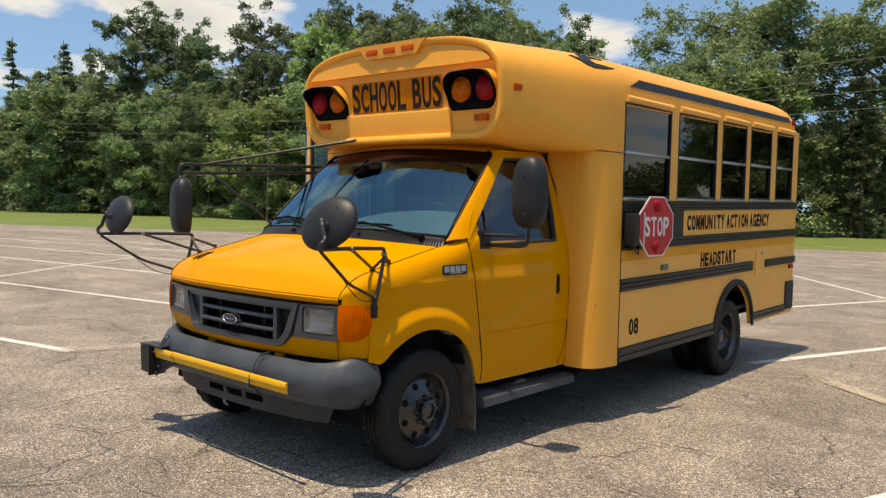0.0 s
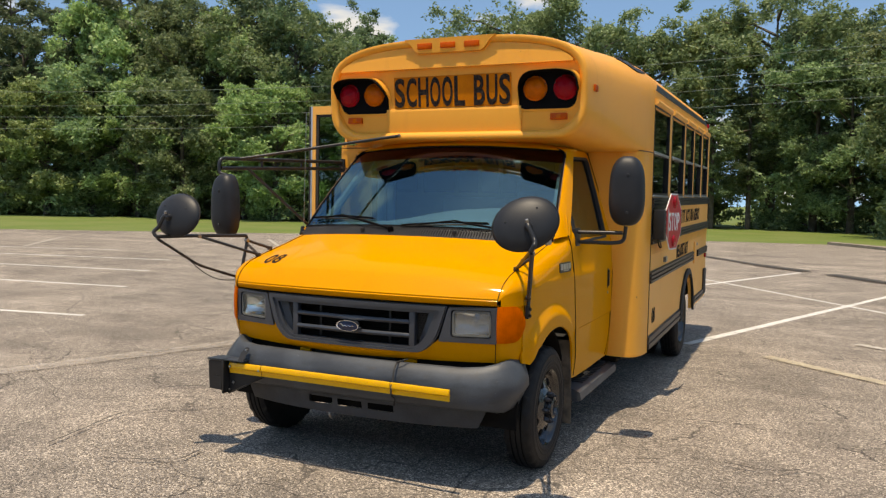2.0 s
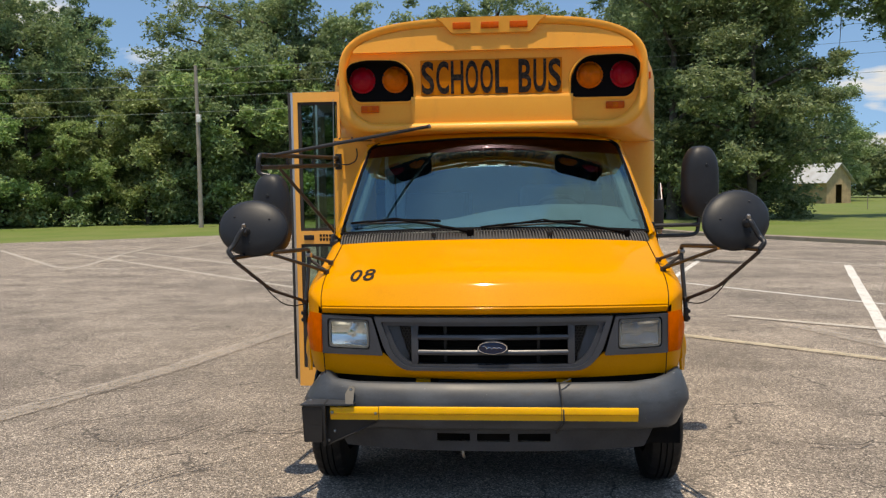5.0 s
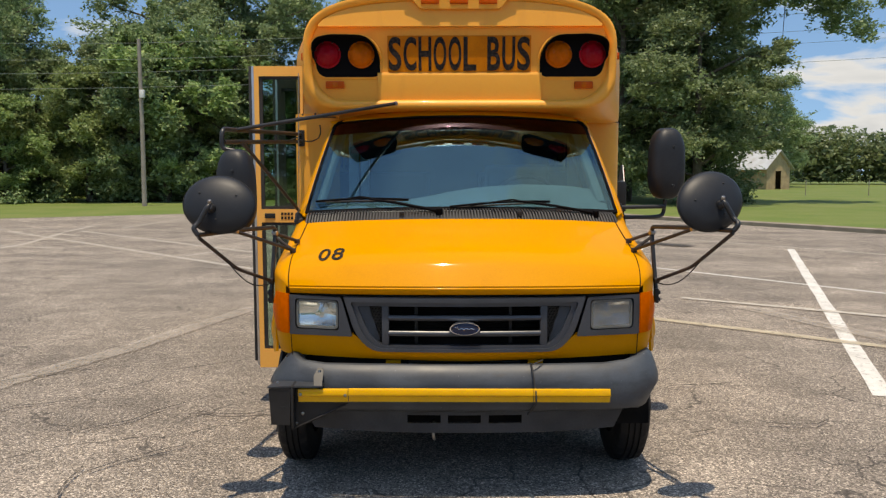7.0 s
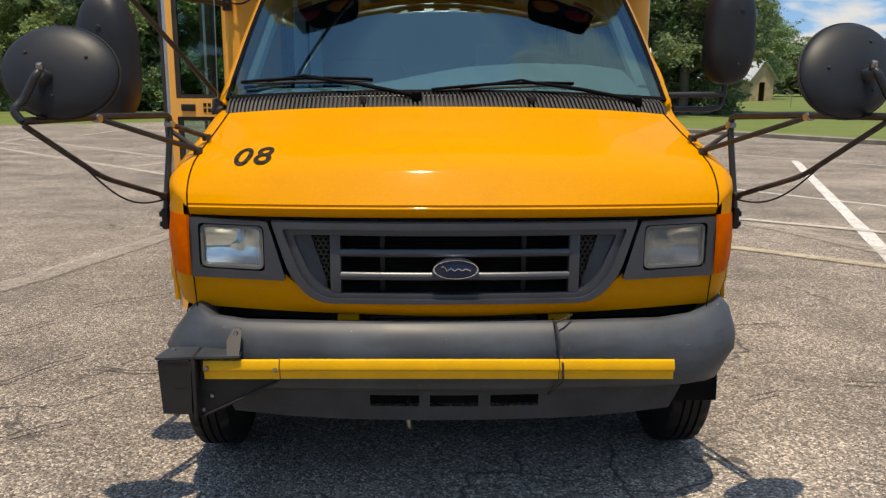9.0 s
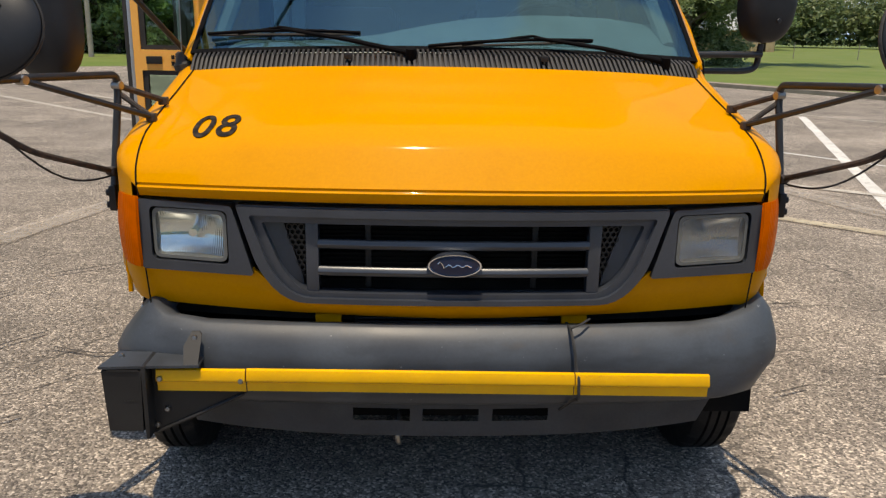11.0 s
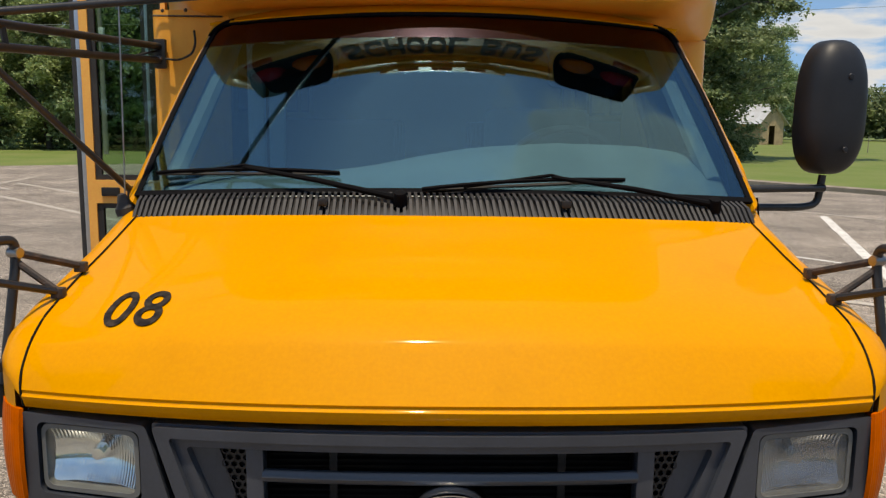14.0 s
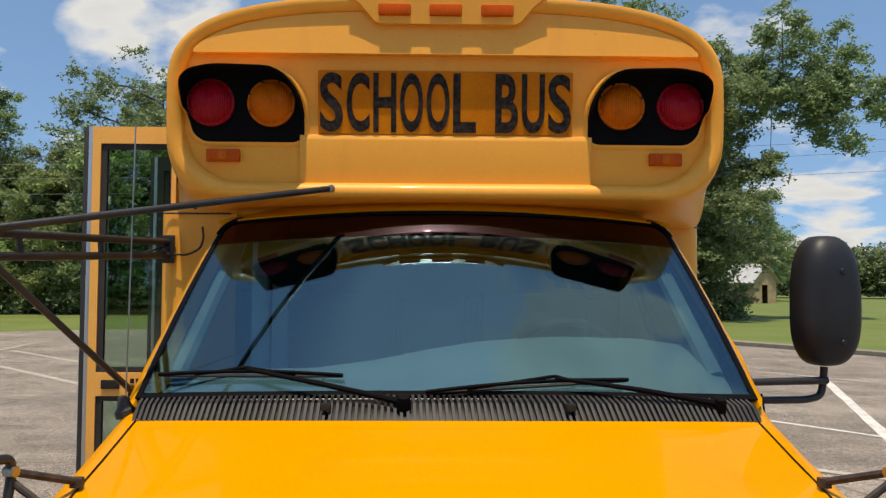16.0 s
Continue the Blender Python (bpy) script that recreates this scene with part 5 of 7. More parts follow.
def bump_ring(a, b):
    i = round(a * (len(BP) - 1))
    p, q, r = Vector(BP[max(i - 1, 0)]), Vector(BP[i]), Vector(BP[min(i + 1, len(BP) - 1)])
    t = (r - p).normalized()
    nrm = Vector((t.y, -t.x))
    d, z = SEC[round(b * (len(SEC) - 1))]
    end = max(0.0, (abs(q.x) - 0.86) / 0.12)
    z += -0.025 * end if z < 0.5 else (0.045 if z > 0.63 else 0.015) * max(0.0, (abs(q.x) - 0.70) / 0.27) ** 1.5
    pt = q + nrm * d
    tuck = 0.045 * min(1.0, max(0.0, (0.565 - z) / 0.09)) * min(1.0, max(0.0, (abs(q.x) - 0.70) / 0.2))
    tuck += 0.055 * min(1.0, max(0.0, (z - 0.56) / 0.12)) * max(0.0, (-q.x - 0.80) / 0.15)
    return Vector((pt.x - math.copysign(tuck, pt.x), pt.y, z))


bm = bmesh.new()
sheet(bm, bump_ring, len(BP) - 1, len(SEC) - 1, 0.012)
part("bumper_cover", bm, M_BUMPER, bumper, "scuffed black plastic bumper cover", smooth=55)


def VAL(x, z, d):
    return Vector((x, -0.635 + 0.10 * (abs(x) / 0.75) ** 2.5 - d + 0.15 * (0.45 - z), z))


SLOTS = [(-0.275, -0.115), (-0.08, 0.078), (0.117, 0.275)]
bm = bmesh.new()
xs = [-0.80, -0.70, -0.60, -0.50, -0.40, -0.33, -0.275, -0.115, -0.08, 0.0, 0.078, 0.117, 0.275, 0.33, 0.40, 0.50, 0.60, 0.70, 0.80]
zz = [0.335, 0.385, 0.426, 0.462]
gv = [[bm.verts.new(VAL(x * (1 - (0.462 - z) * 0.6 * (abs(x) > 0.45)), z, 0.0)) for z in zz] for x in xs]
fs = [bm.faces.new((gv[i][j], gv[i + 1][j], gv[i + 1][j + 1], gv[i][j + 1])) for i in range(len(xs) - 1) for j in range(3)
      if not (j == 1 and any(a - 0.001 < (xs[i] + xs[i + 1]) / 2 < b + 0.001 for a, b in SLOTS))]
bmesh.ops.solidify(bm, geom=fs, thickness=0.012)
M_DAM = material("dusty_grey_air_dam_plastic", (0.100, 0.107, 0.118), 0.5, second=(0.065, 0.070, 0.078), scale=7, amount=0.8, bump=0.1, bump_scale=50)
part("air_dam", bm, M_DAM, bumper, "black air dam with three slots", smooth=30)
bm = bmesh.new()
box(bm, (-0.30, -0.56, 0.37), (0.30, -0.55, 0.445))
part("slot_backing", bm, M_DARK, bumper)
# black strip stands in for the shadowed gap between gate and air dam
bm = bmesh.new()
sheet(bm, lambda a, b: VAL(-0.64 + 1.28 * a, 0.452 + 0.03 * b, 0.006 - 0.004 * b), 16, 1, 0.008)
part("dam_lip", bm, M_BLACK, bumper, "black strip in place of the gap shadow above the air dam", smooth=40)
for x in (-0.345, 0.345):
    bm = bmesh.new()
    box(bm, (x - 0.036, -0.565, 0.640), (x + 0.036, -0.545, 0.682), 0.004)
    part("bumper_bracket", bm, M_CAB, bumper, "yellow bumper bracket")
for z in (0.652, 0.664, 0.676):
    bm = bmesh.new()
    box(bm, (-0.27, -0.578, z - 0.003), (0.27, -0.560, z + 0.003), 0.001)
    part("gap_slat", bm, M_BLACK, bumper)
for s in (-1, 1):
    bm = bmesh.new()
    box(bm, (s * 0.862 - 0.022, -0.50, 0.655), (s * 0.862 + 0.022, -0.46, 0.684), 0.006)
    part("corner_mount", bm, M_ALU, bumper, "pale grey corner mount")
# crossing gate folded along the bumper
gate = thing("crossing_gate", "", "")
gate.parent = bus
for x0, x1 in ((-0.785, -0.548), (-0.548, 0.318), (0.318, 0.672)):
    bm = bmesh.new()
    pr = [(0, 0.514), (0.004, 0.514), (0.006, 0.540), (0.016, 0.546), (0.018, 0.552), (0.010, 0.575), (0, 0.577)]
    off = 0.004 if x0 < -0.6 else 0.0
    prism(bm, [(d + off, z) for d, z in pr], lambda d, z, x: Vector((x, -0.728 - d - 0.03 * (x / 0.785 - 0.1), z + 0.0075 * (x + 0.785))), x0 + 0.002, x1 - 0.001)
    part("gate_rail", bm, material("gate_yellow", (0.84, 0.43, 0.004), 0.28, second=(0.66, 0.32, 0.005), scale=14, amount=0.4) if x0 < -0.6 else bpy.data.materials["gate_yellow"], gate, "bright yellow metal gate rail")
bm = bmesh.new()
prism(bm, [(-0.906, 0.414), (-0.818, 0.412), (-0.812, 0.584), (-0.914, 0.584)], lambda x, z, d: Vector((x, -0.738 + d, z)), 0.0, 0.14)
box(bm, (-0.862, -0.7395, 0.498), (-0.835, -0.7365, 0.501))
part("gate_motor_box", bm, M_BLACK, gate, "black steel motor box")
bm = bmesh.new()
prism(bm, [(-0.815, 0.39), (-0.80, 0.385), (-0.55, 0.503), (-0.55, 0.51), (-0.815, 0.58)], lambda x, z, d: Vector((x, -0.684 - d, z)), 0.0, 0.006)
tube(bm, [(-0.80, -0.692, 0.386), (-0.68, -0.694, 0.442), (-0.56, -0.692, 0.500)], 0.005, 6)
part("gate_plate", bm, M_BLACK, gate)
bm = bmesh.new()
box(bm, (-0.8115, -0.742, 0.392), (-0.800, -0.62, 0.598), 0.003)
box(bm, (-0.898, -0.7415, 0.5835), (-0.818, -0.7385, 0.5885))
part("gate_flange", bm, M_BLACK, gate)
bm = bmesh.new()
prism(bm, [(-0.920, -0.742), (-0.665, -0.728), (-0.668, -0.640), (-0.905, -0.635)], lambda x, y, z: Vector((x, y, z)), 0.590, 0.597)
part("gate_bracket", bm, M_BUMPER, gate, "worn steel top plate")
bm = bmesh.new()
prism(bm, [(-0.705, 0.0), (-0.668, 0.0), (-0.668, 0.9), (-0.675, 1.0), (-0.695, 1.0), (-0.712, 0.55)], lambda x, t, d: Vector((x, -0.722 + 0.062 * t - d, 0.597 + 0.070 * t)), 0.0, 0.004)
tube(bm, [(-0.703, -0.709, 0.612), (-0.704, -0.692, 0.632), (-0.697, -0.678, 0.648)], 0.0022, 5)
part("gate_strap", bm, M_BLACK, gate)
for p in ((-0.772, -0.716, 0.553), (-0.56, -0.722, 0.550), (-0.795, -0.692, 0.408), (-0.765, -0.692, 0.455), (-0.686, -0.674, 0.652), (-0.884, -0.668, 0.597)):
    bm = bmesh.new()
    lathe(bm, [(0, 0.007), (0.006, 0.006), (0.0085, 0.002), (0.0085, 0)], facing(p, (0, -1, 0.2)), 8)
    part("bolt", bm, M_STEEL, gate, "small steel bolt head")
bm = bmesh.new()
tube(bm, fillet([(0.316, -0.60, 0.672), (0.316, -0.665, 0.680), (0.32, -0.708, 0.645), (0.326, -0.728, 0.585), (0.328, -0.752, 0.575), (0.33, -0.756, 0.515), (0.328, -0.71, 0.495), (0.30, -0.66, 0.44)], 0.02), 0.0045, 6)
tube(bm, [(0.316, -0.672, 0.684), (0.345, -0.66, 0.692), (0.372, -0.64, 0.70)], 0.003, 5)
part("cable_tie", bm, M_RUBBER, gate, "black cable tie round the bumper")

# ---- cab sides, screen and pillars ----
# heights of the rows across the door, close together at its two body lines
ROWS = (1.325, 1.26, 1.19, 1.125, 1.115, 1.08, 1.02, 0.95, 0.88, 0.81, 0.758, 0.746, 0.68, 0.60, 0.52, 0.42)
CREASED = [(i / 15, z) for i, z in enumerate(ROWS)]
LEVELS = [(i / 15, 0.9 * (z - 0.42) / 0.905) for i, z in enumerate(ROWS)]
for s in (-1, 1):
    rear = 1.50 if s > 0 else 1.0
    bm = bmesh.new()
    ysb = [0.489, 0.52, 0.56, 0.62] + [0.70 + 0.1 * i for i in range(20)]
    ysb = [y for y in ysb if y < rear - 0.02] + [rear]

    def lower(a, b):
        y = ysb[round(a * (len(ysb) - 1))]
        top = 1.325 if y > 0.5 else 1.315
        z = lerp(LEVELS, b) * (top - sill(y)) / 0.9 + sill(y) if y < 0.56 else lerp(CREASED, b)
        z, yy = (max(z, sill(y)), y)
        return Vector((s * cab_x(yy, z), yy, z))
    sheet(bm, lower, len(ysb) - 1, 15, 0.012)
    door = part("cab_door" if s > 0 else "cowl_side", bm, M_CAB, bus, "deep yellow cab door" if s > 0 else "", smooth=30)
    # panel between fender and door, over the arch's tail
    bm = bmesh.new()
    if s > 0:
        out = rounded([(0.385, 1.322), (0.43, 1.46), (0.885, 1.925), (1.43, 1.945), (1.49, 1.62), (1.50, 1.322)], [0.01, 0.04, 0.05, 0.08, 0.1, 0.01], 6)
        win = rounded([(0.507, 1.330), (0.507, 1.498), (0.90, 1.872), (1.405, 1.892), (1.395, 1.60), (1.345, 1.330)], [0.03, 0.05, 0.06, 0.06, 0.1, 0.03], 6)
        ring(bm, out, win, lambda y, z, d: Vector((cab_x(y, z) - d, y, z)), 0.0, 0.03)
        part("window_surround", bm, M_CAB, door)
        gs = rounded([(0.512, 1.300), (0.500, 1.498), (0.897, 1.877), (1.41, 1.897), (1.40, 1.60), (1.355, 1.315)], [0.03, 0.05, 0.06, 0.06, 0.1, 0.03], 6)
        wi = [(y + (0.97 - y) * 0.055, z + (1.58 - z) * 0.06) for y, z in gs]
        bm = bmesh.new()
        ring(bm, gs, wi, lambda y, z, d: Vector((cab_x(y, z) + 0.004 - d, y, z)), 0.0, 0.04)
        part("window_seal", bm, M_RUBBER, door)
        bm = bmesh.new()
        prism(bm, dense(wi, 0.08), lambda y, z, d: Vector((cab_x(y, z) - 0.018 - d, y, z)), 0.0, 0.004)
        part("door_pane", bm, G_CAB, door).visible_shadow = False
        bm = bmesh.new()
        tube(bm, [(cab_x(0.607, z) - 0.014, 0.607, z) for z in (1.31, 1.40, 1.50, 1.60)], 0.008, 6)
        part("vent_bar", bm, M_RUBBER, door)
        bm = bmesh.new()
        prism(bm, rect(1.335, 1.372, 0.945, 1.088, 0.015), lambda y, z, d: Vector((cab_x(y, z) + d, y, z)), -0.01, 0.003)
        hd = part("door_handle_recess", bm, M_BLACK, door, "black door handle recess")
        bm = bmesh.new()
        prism(bm, rect(1.343, 1.364, 0.958, 1.075, 0.008), lambda y, z, d: Vector((cab_x(y, z) + d, y, z)), 0.003, 0.012)
        part("door_handle", bm, M_MIRROR, door, "black paddle door handle")
        bm = bmesh.new()
        lathe(bm, [(0, 0.005), (0.010, 0.004), (0.012, 0)], facing((cab_x(1.36, 0.91), 1.36, 0.91), (1, 0, 0)), 12)
        part("door_lock", bm, M_STEEL, door)
        # shut lines
        for shut in ([(0.37, 1.36), (0.385, 1.31), (0.425, 1.117), (0.486, 0.76), (0.525, 0.56), (0.52, 0.45)], [(1.45, 1.93), (1.50, 1.62), (1.503, 1.10), (1.49, 0.62), (1.40, 0.44)]):
            bm = bmesh.new()
            tube(bm, fillet([(cab_x(y, z) + 0.001, y, z) for y, z in shut], 0.1), 0.0032, 5)
            part("door_shut_line", bm, M_DARK, door)
    # windscreen pillar
    bm = bmesh.new()

    def pillar(a, b):
        lo = [Vector((s * 0.905, 0.266, 1.355)), Vector((s * 0.919, 0.285, 1.362)), Vector((s * 0.942, 0.34, 1.368)), Vector((s * 0.962, 0.42, 1.372))]
        hi = [Vector((s * 0.803, 0.845, 1.918)), Vector((s * 0.813, 0.862, 1.925)), Vector((s * 0.822, 0.90, 1.93)), Vector((s * 0.824, 0.95, 1.93))]
        p, q = lo[round(b * 3)], hi[round(b * 3)]
        bow = 0.006 * math.sin(math.pi * max(a, 0))
        return p.lerp(q, a) + Vector((s * bow, -bow * 0.3, 0))
    sheet(bm, lambda a, b: pillar(a * 1.03 - 0.03, b), 12, 3, 0.012)
    part("windscreen_pillar", bm, M_CAB, bus, smooth=60)


def screen(u, v, d=0.0):
    """The windscreen: u from -1 to 1, v from base to top, d inwards."""
    w = 1 - u * u
    x = u * (0.903 + (0.800 - 0.903) * v)
    y = 0.272 + (0.85 - 0.272) * v - w * (0.14 + (0.125 - 0.14) * v)
    z = 1.362 + (1.913 - 1.362) * v + w * (0.028 + 0.003 * v) + 0.02 * math.sin(math.pi * v)
    return Vector((x, y + d * 0.7, z - d * 0.7))


glass_parent = thing("windscreen", "", "")
glass_parent.parent = bus
bm = bmesh.new()
sheet(bm, lambda a, b: screen((2 * a - 1) * 0.992, 0.004 + 0.816 * b), 24, 10, 0.004)
part("windscreen_pane", bm, G_SHIELD, glass_parent, "clear curved windscreen glass", smooth=80).visible_shadow = False
bm = bmesh.new()
sheet(bm, lambda a, b: screen((2 * a - 1) * 0.992, 0.8205 + 0.17 * b), 24, 3, 0.004)
part("shade_band", bm, G_BAND, glass_parent, "dark tinted shade band", smooth=80).visible_shadow = False
bm = bmesh.new()
for u0, u1, v0, v1 in ((-1.005, 1.005, -0.012, 0.008), (-1.005, 1.005, 0.984, 1.006)):
    sheet(bm, lambda a, b: screen(u0 + (u1 - u0) * a, v0 + (v1 - v0) * b, -0.004), 24, 1, 0.012)
for s in (-1, 1):
    sheet(bm, lambda a, b: screen(s * (0.987 + 0.018 * b), a, -0.003), 12, 1, 0.012)
part("windscreen_seal", bm, M_MATT, glass_parent, "black windscreen seal", smooth=60)
for s in (-1, 1):
    bm = bmesh.new()
    tube(bm, [screen(s * 1.006, 0.10 + 0.88 * i / 10, -0.005) for i in range(11)], 0.0016, 6)
    part("screen_trim", bm, M_STRIP, glass_parent, "thin faded trim strip")
    # rounded upper corners of the opening
    arc = [(s * (0.925 + 0.080 * math.sin(t)), 0.895 + 0.111 * math.cos(t)) for t in (math.pi / 2 * k / 8 for k in range(9))]
    bm = bmesh.new()
    prism(bm, arc + [(s * 1.012, 1.012)], lambda u, v, d: screen(u, v, d), -0.006, -0.003)
    part("screen_corner", bm, M_CAB, glass_parent, "yellow rounded corner of the opening", smooth=0)
    bm = bmesh.new()
    tube(bm, [screen(u, v, -0.006) for u, v in arc], 0.006, 6)
    part("corner_seal", bm, M_MATT, glass_parent, "black windscreen seal")

# cowl grille: a dark tray and its many thin slats
cowl = thing("cowl_grille", "", "")
cowl.parent = bus


def cowl_point(u, t, dz=0.0):
    a, b = hood_point(u, 1.0), screen(u * 0.985, 0.0)
    a = a + Vector((u * 0.025, 0.006, -0.004))
    return a.lerp(b, t) + Vector((0, 0, dz + 0.012 * math.sin(math.pi * t)))


bm = bmesh.new()
sheet(bm, lambda a, b: cowl_point(2 * a - 1, b, -0.016), 24, 3, 0.008)
part("cowl_tray", bm, M_BLACK, cowl)
for k in range(104):
    u = -0.985 + 1.97 * k / 103
    bm = bmesh.new()
    p, q, r = cowl_point(u, 0.02), cowl_point(u - 0.004, 0.5), cowl_point(u * 0.995 - 0.012, 0.97)
    w = Vector((0.0040, 0, 0))
    h = Vector((0, 0, 0.014))
    top = [bm.verts.new(c + w * e) for c in (p, q, r) for e in (-1, 1)]
    low = [bm.verts.new(c + w * e - h) for c in (p, q, r) for e in (-1, 1)]
    for i in (0, 2):
        bm.faces.new((top[i], top[i + 1], top[i + 3], top[i + 2]))
        bm.faces.new((top[i], top[i + 2], low[i + 2], low[i]))
        bm.faces.new((top[i + 1], low[i + 1], low[i + 3], top[i + 3]))
    bm.faces.new((top[0], low[0], low[1], top[1]))
    part("cowl_slat", bm, M_SLAT, cowl, smooth=0)
for x in (-0.325, 0.314):
    bm = bmesh.new()
    c = cowl_point(x / 0.88, 0.25, 0.006)
    box(bm, c - Vector((0.013, 0.012, 0.004)), c + Vector((0.013, 0.014, 0.016)), 0.004)
    part("washer_nozzle", bm, M_BLACK, cowl, "black washer nozzle")

# wipers
for piv, arm_to, tip_a, tip_b in ((cowl_point(-0.14, 0.37, 0.012), screen(-0.645, 0.076, -0.03), screen(-0.940, 0.067, -0.025), screen(-0.333, 0.052, -0.025)),
                                  (cowl_point(0.85, 0.39, 0.012), screen(0.325, 0.038, -0.03), screen(-0.075, -0.015, -0.025), screen(0.56, 0.041, -0.025))):
    wp = thing("wiper", "", "")
    wp.parent = bus
    bm = bmesh.new()
    mid = piv.lerp(arm_to, 0.5) + Vector((0, -0.02, 0.006))
    tube(bm, [piv, piv.lerp(mid, 0.3), mid, arm_to.lerp(mid, 0.3), arm_to], 0.0100, 8, 0.005)
    lathe(bm, [(0, 0.022), (0.016, 0.018), (0.02, 0.0), (0.02, -0.02)], facing(piv, (0, -0.4, 1)), 14)
    part("wiper_arm", bm, M_MATT, wp, "black wiper arm")
    bm = bmesh.new()
    tube(bm, [tip_a.lerp(tip_b, i / 8) + Vector((0, -0.006, 0.010 * math.sin(math.pi * i / 8))) for i in range(9)], 0.006, 6)
    tube(bm, [tip_a.lerp(tip_b, 0.2), arm_to + Vector((0, 0, 0.005)), tip_a.lerp(tip_b, 0.75)], 0.005, 6)
    part("wiper_frame", bm, M_MATT, wp)
    bm = bmesh.new()
    tube(bm, [tip_a.lerp(tip_b, i / 8) + Vector((0, 0.012, -0.004)) for i in range(9)], 0.005, 5)
    part("wiper_blade", bm, M_RUBBER, wp, "black rubber wiper blade")

# aerial
aerial = thing("aerial", "", "")
aerial.parent = bus
bm = bmesh.new()
lathe(bm, [(0, 0.045), (0.012, 0.04), (0.022, 0.012), (0.032, 0.0), (0.032, -0.02)], facing((-0.948, 0.30, 1.318), (-0.25, -0.1, 1)), 14)
part("aerial_base", bm, M_RUBBER, aerial)
bm = bmesh.new()
tube(bm, [(-0.948, 0.30, 1.35), (-0.940, 0.31, 2.16)], 0.0024, 6)
lathe(bm, [(0, 0.006), (0.005, 0.003), (0.005, -0.003), (0, -0.006)], facing((-0.940, 0.31, 2.162), (0, 0, 1)), 8)
part("aerial_rod", bm, M_STEEL, aerial, "thin steel aerial rod")

# ---- front cap over the cab ----
CAP = [(0.705, 0.962, 2.33, 2.682, 2.002, 0.19, 1), (0.70, 0.972, 2.33, 2.692, 1.995, 0.20, 1), (0.72, 0.98, 2.33, 2.699, 1.99, 0.20, 0.7), (0.80, 1.0, 2.33, 2.704, 1.98, 0.20, 0.25), (0.9, 1.018, 2.32, 2.708, 1.968, 0.20, 0),
       (1.0, 1.038, 2.32, 2.712, 1.96, 0.20, 0), (1.1, 1.062, 2.32, 2.716, 1.955, 0.18, 0), (1.2, 1.088, 2.31, 2.72, 1.95, 0.15, 0), (1.35, 1.13, 2.31, 2.727, 1.948, 0.10, 0), (1.5, 1.168, 2.30, 2.733, 1.947, 0.06, 0),
       (1.65, 1.197, 2.30, 2.739, 1.947, 0.03, 0), (1.85, 1.215, 2.30, 2.745, 1.947, 0.012, 0)]


def cap_loop(W, zs, zt, zb, rb, inset=0.0):
    W, zt, zb = W - inset, zt - inset, zb + inset
    half = [(W * 0.0, zb), ((W - rb) * 0.35, zb), ((W - rb) * 0.7, zb), (W - rb, zb)]
    half += [(W - rb + rb * math.sin(t), zb + rb - rb * math.cos(t)) for t in (math.pi / 2 * k / 7 for k in range(1, 8))]
    half += [(W, zb + rb + (zs - zb - rb) * k / 3) for k in range(1, 4)]
    for k in range(1, 17):
        t = math.pi / 2 * k / 16
        half.append((W * math.cos(t) ** (2 / 3.2), zs + (zt - zs) * math.sin(t) ** (2 / 3.2)))
    return half + [(-x, z) for x, z in half[-2:0:-1]]


def lean(z, k):
    return -0.042 * k * (z - 2.0) / 0.69


bm = bmesh.new()
rings = []
for inset, dy in ((0.05, 0.06), (0.05, 0.035), (0.044, 0.012), (0.03, 0.0), (0.012, -0.004)):
    y, W, zs, zt, zb, rb, k = CAP[1]
    rings.append([bm.verts.new((x, y + dy + lean(z, 1), z)) for x, z in cap_loop(W, zs, zt, zb, rb, inset)])
for y, W, zs, zt, zb, rb, k in CAP[1:]:
    rings.append([bm.verts.new((x, y + lean(z, k), z)) for x, z in cap_loop(W, zs, zt, zb, rb)])
for a, b in zip(rings, rings[1:]):
    n = len(a)
    for i in range(n):
        j = (i + 1) % n
        bm.faces.new((a[i], a[j], b[j], b[i]))
front_cap = part("front_cap", bm, M_BODY, bus, "faded yellow moulded front cap", smooth=60)
y, W, zs, zt, zb, rb, k = CAP[1]
bm = bmesh.new()
prism(bm, cap_loop(W, zs, zt, zb, rb, 0.046), lambda x, z, d: Vector((x, 0.750 - 0.10 * (z - 2.0) + d, z)), 0.0, 0.03)
part("cap_panel", bm, M_BODY, front_cap)


def CF(x, z, d):
    """The cap's face; d forwards."""
    return Vector((x, 0.747 - 0.10 * (z - 2.0) - d, z))


bm = bmesh.new()
prism(bm, [(-0.345, 2.69), (-0.30, 2.655), (-0.255, 2.602), (-0.235, 2.592), (0.235, 2.592), (0.255, 2.602), (0.30, 2.655), (0.345, 2.69)], CF, 0.0, 0.036)
part("clearance_lamp_brow", bm, M_BODY, front_cap)
bm = bmesh.new()
top_loop = [(x, z) for x, z in cap_loop(W, zs, zt, zb, rb, 0.048) if z > 2.50]
top_loop = [(top_loop[0][0], 2.49)] + top_loop + [(top_loop[-1][0], 2.49)]
prism(bm, top_loop, lambda x, z, d: CF(x, z, d - (0.17 * (z - 2.49) if d > 0 else 0.0)), -0.03, 0.030)
part("cap_upper_panel", bm, M_BODY, front_cap)
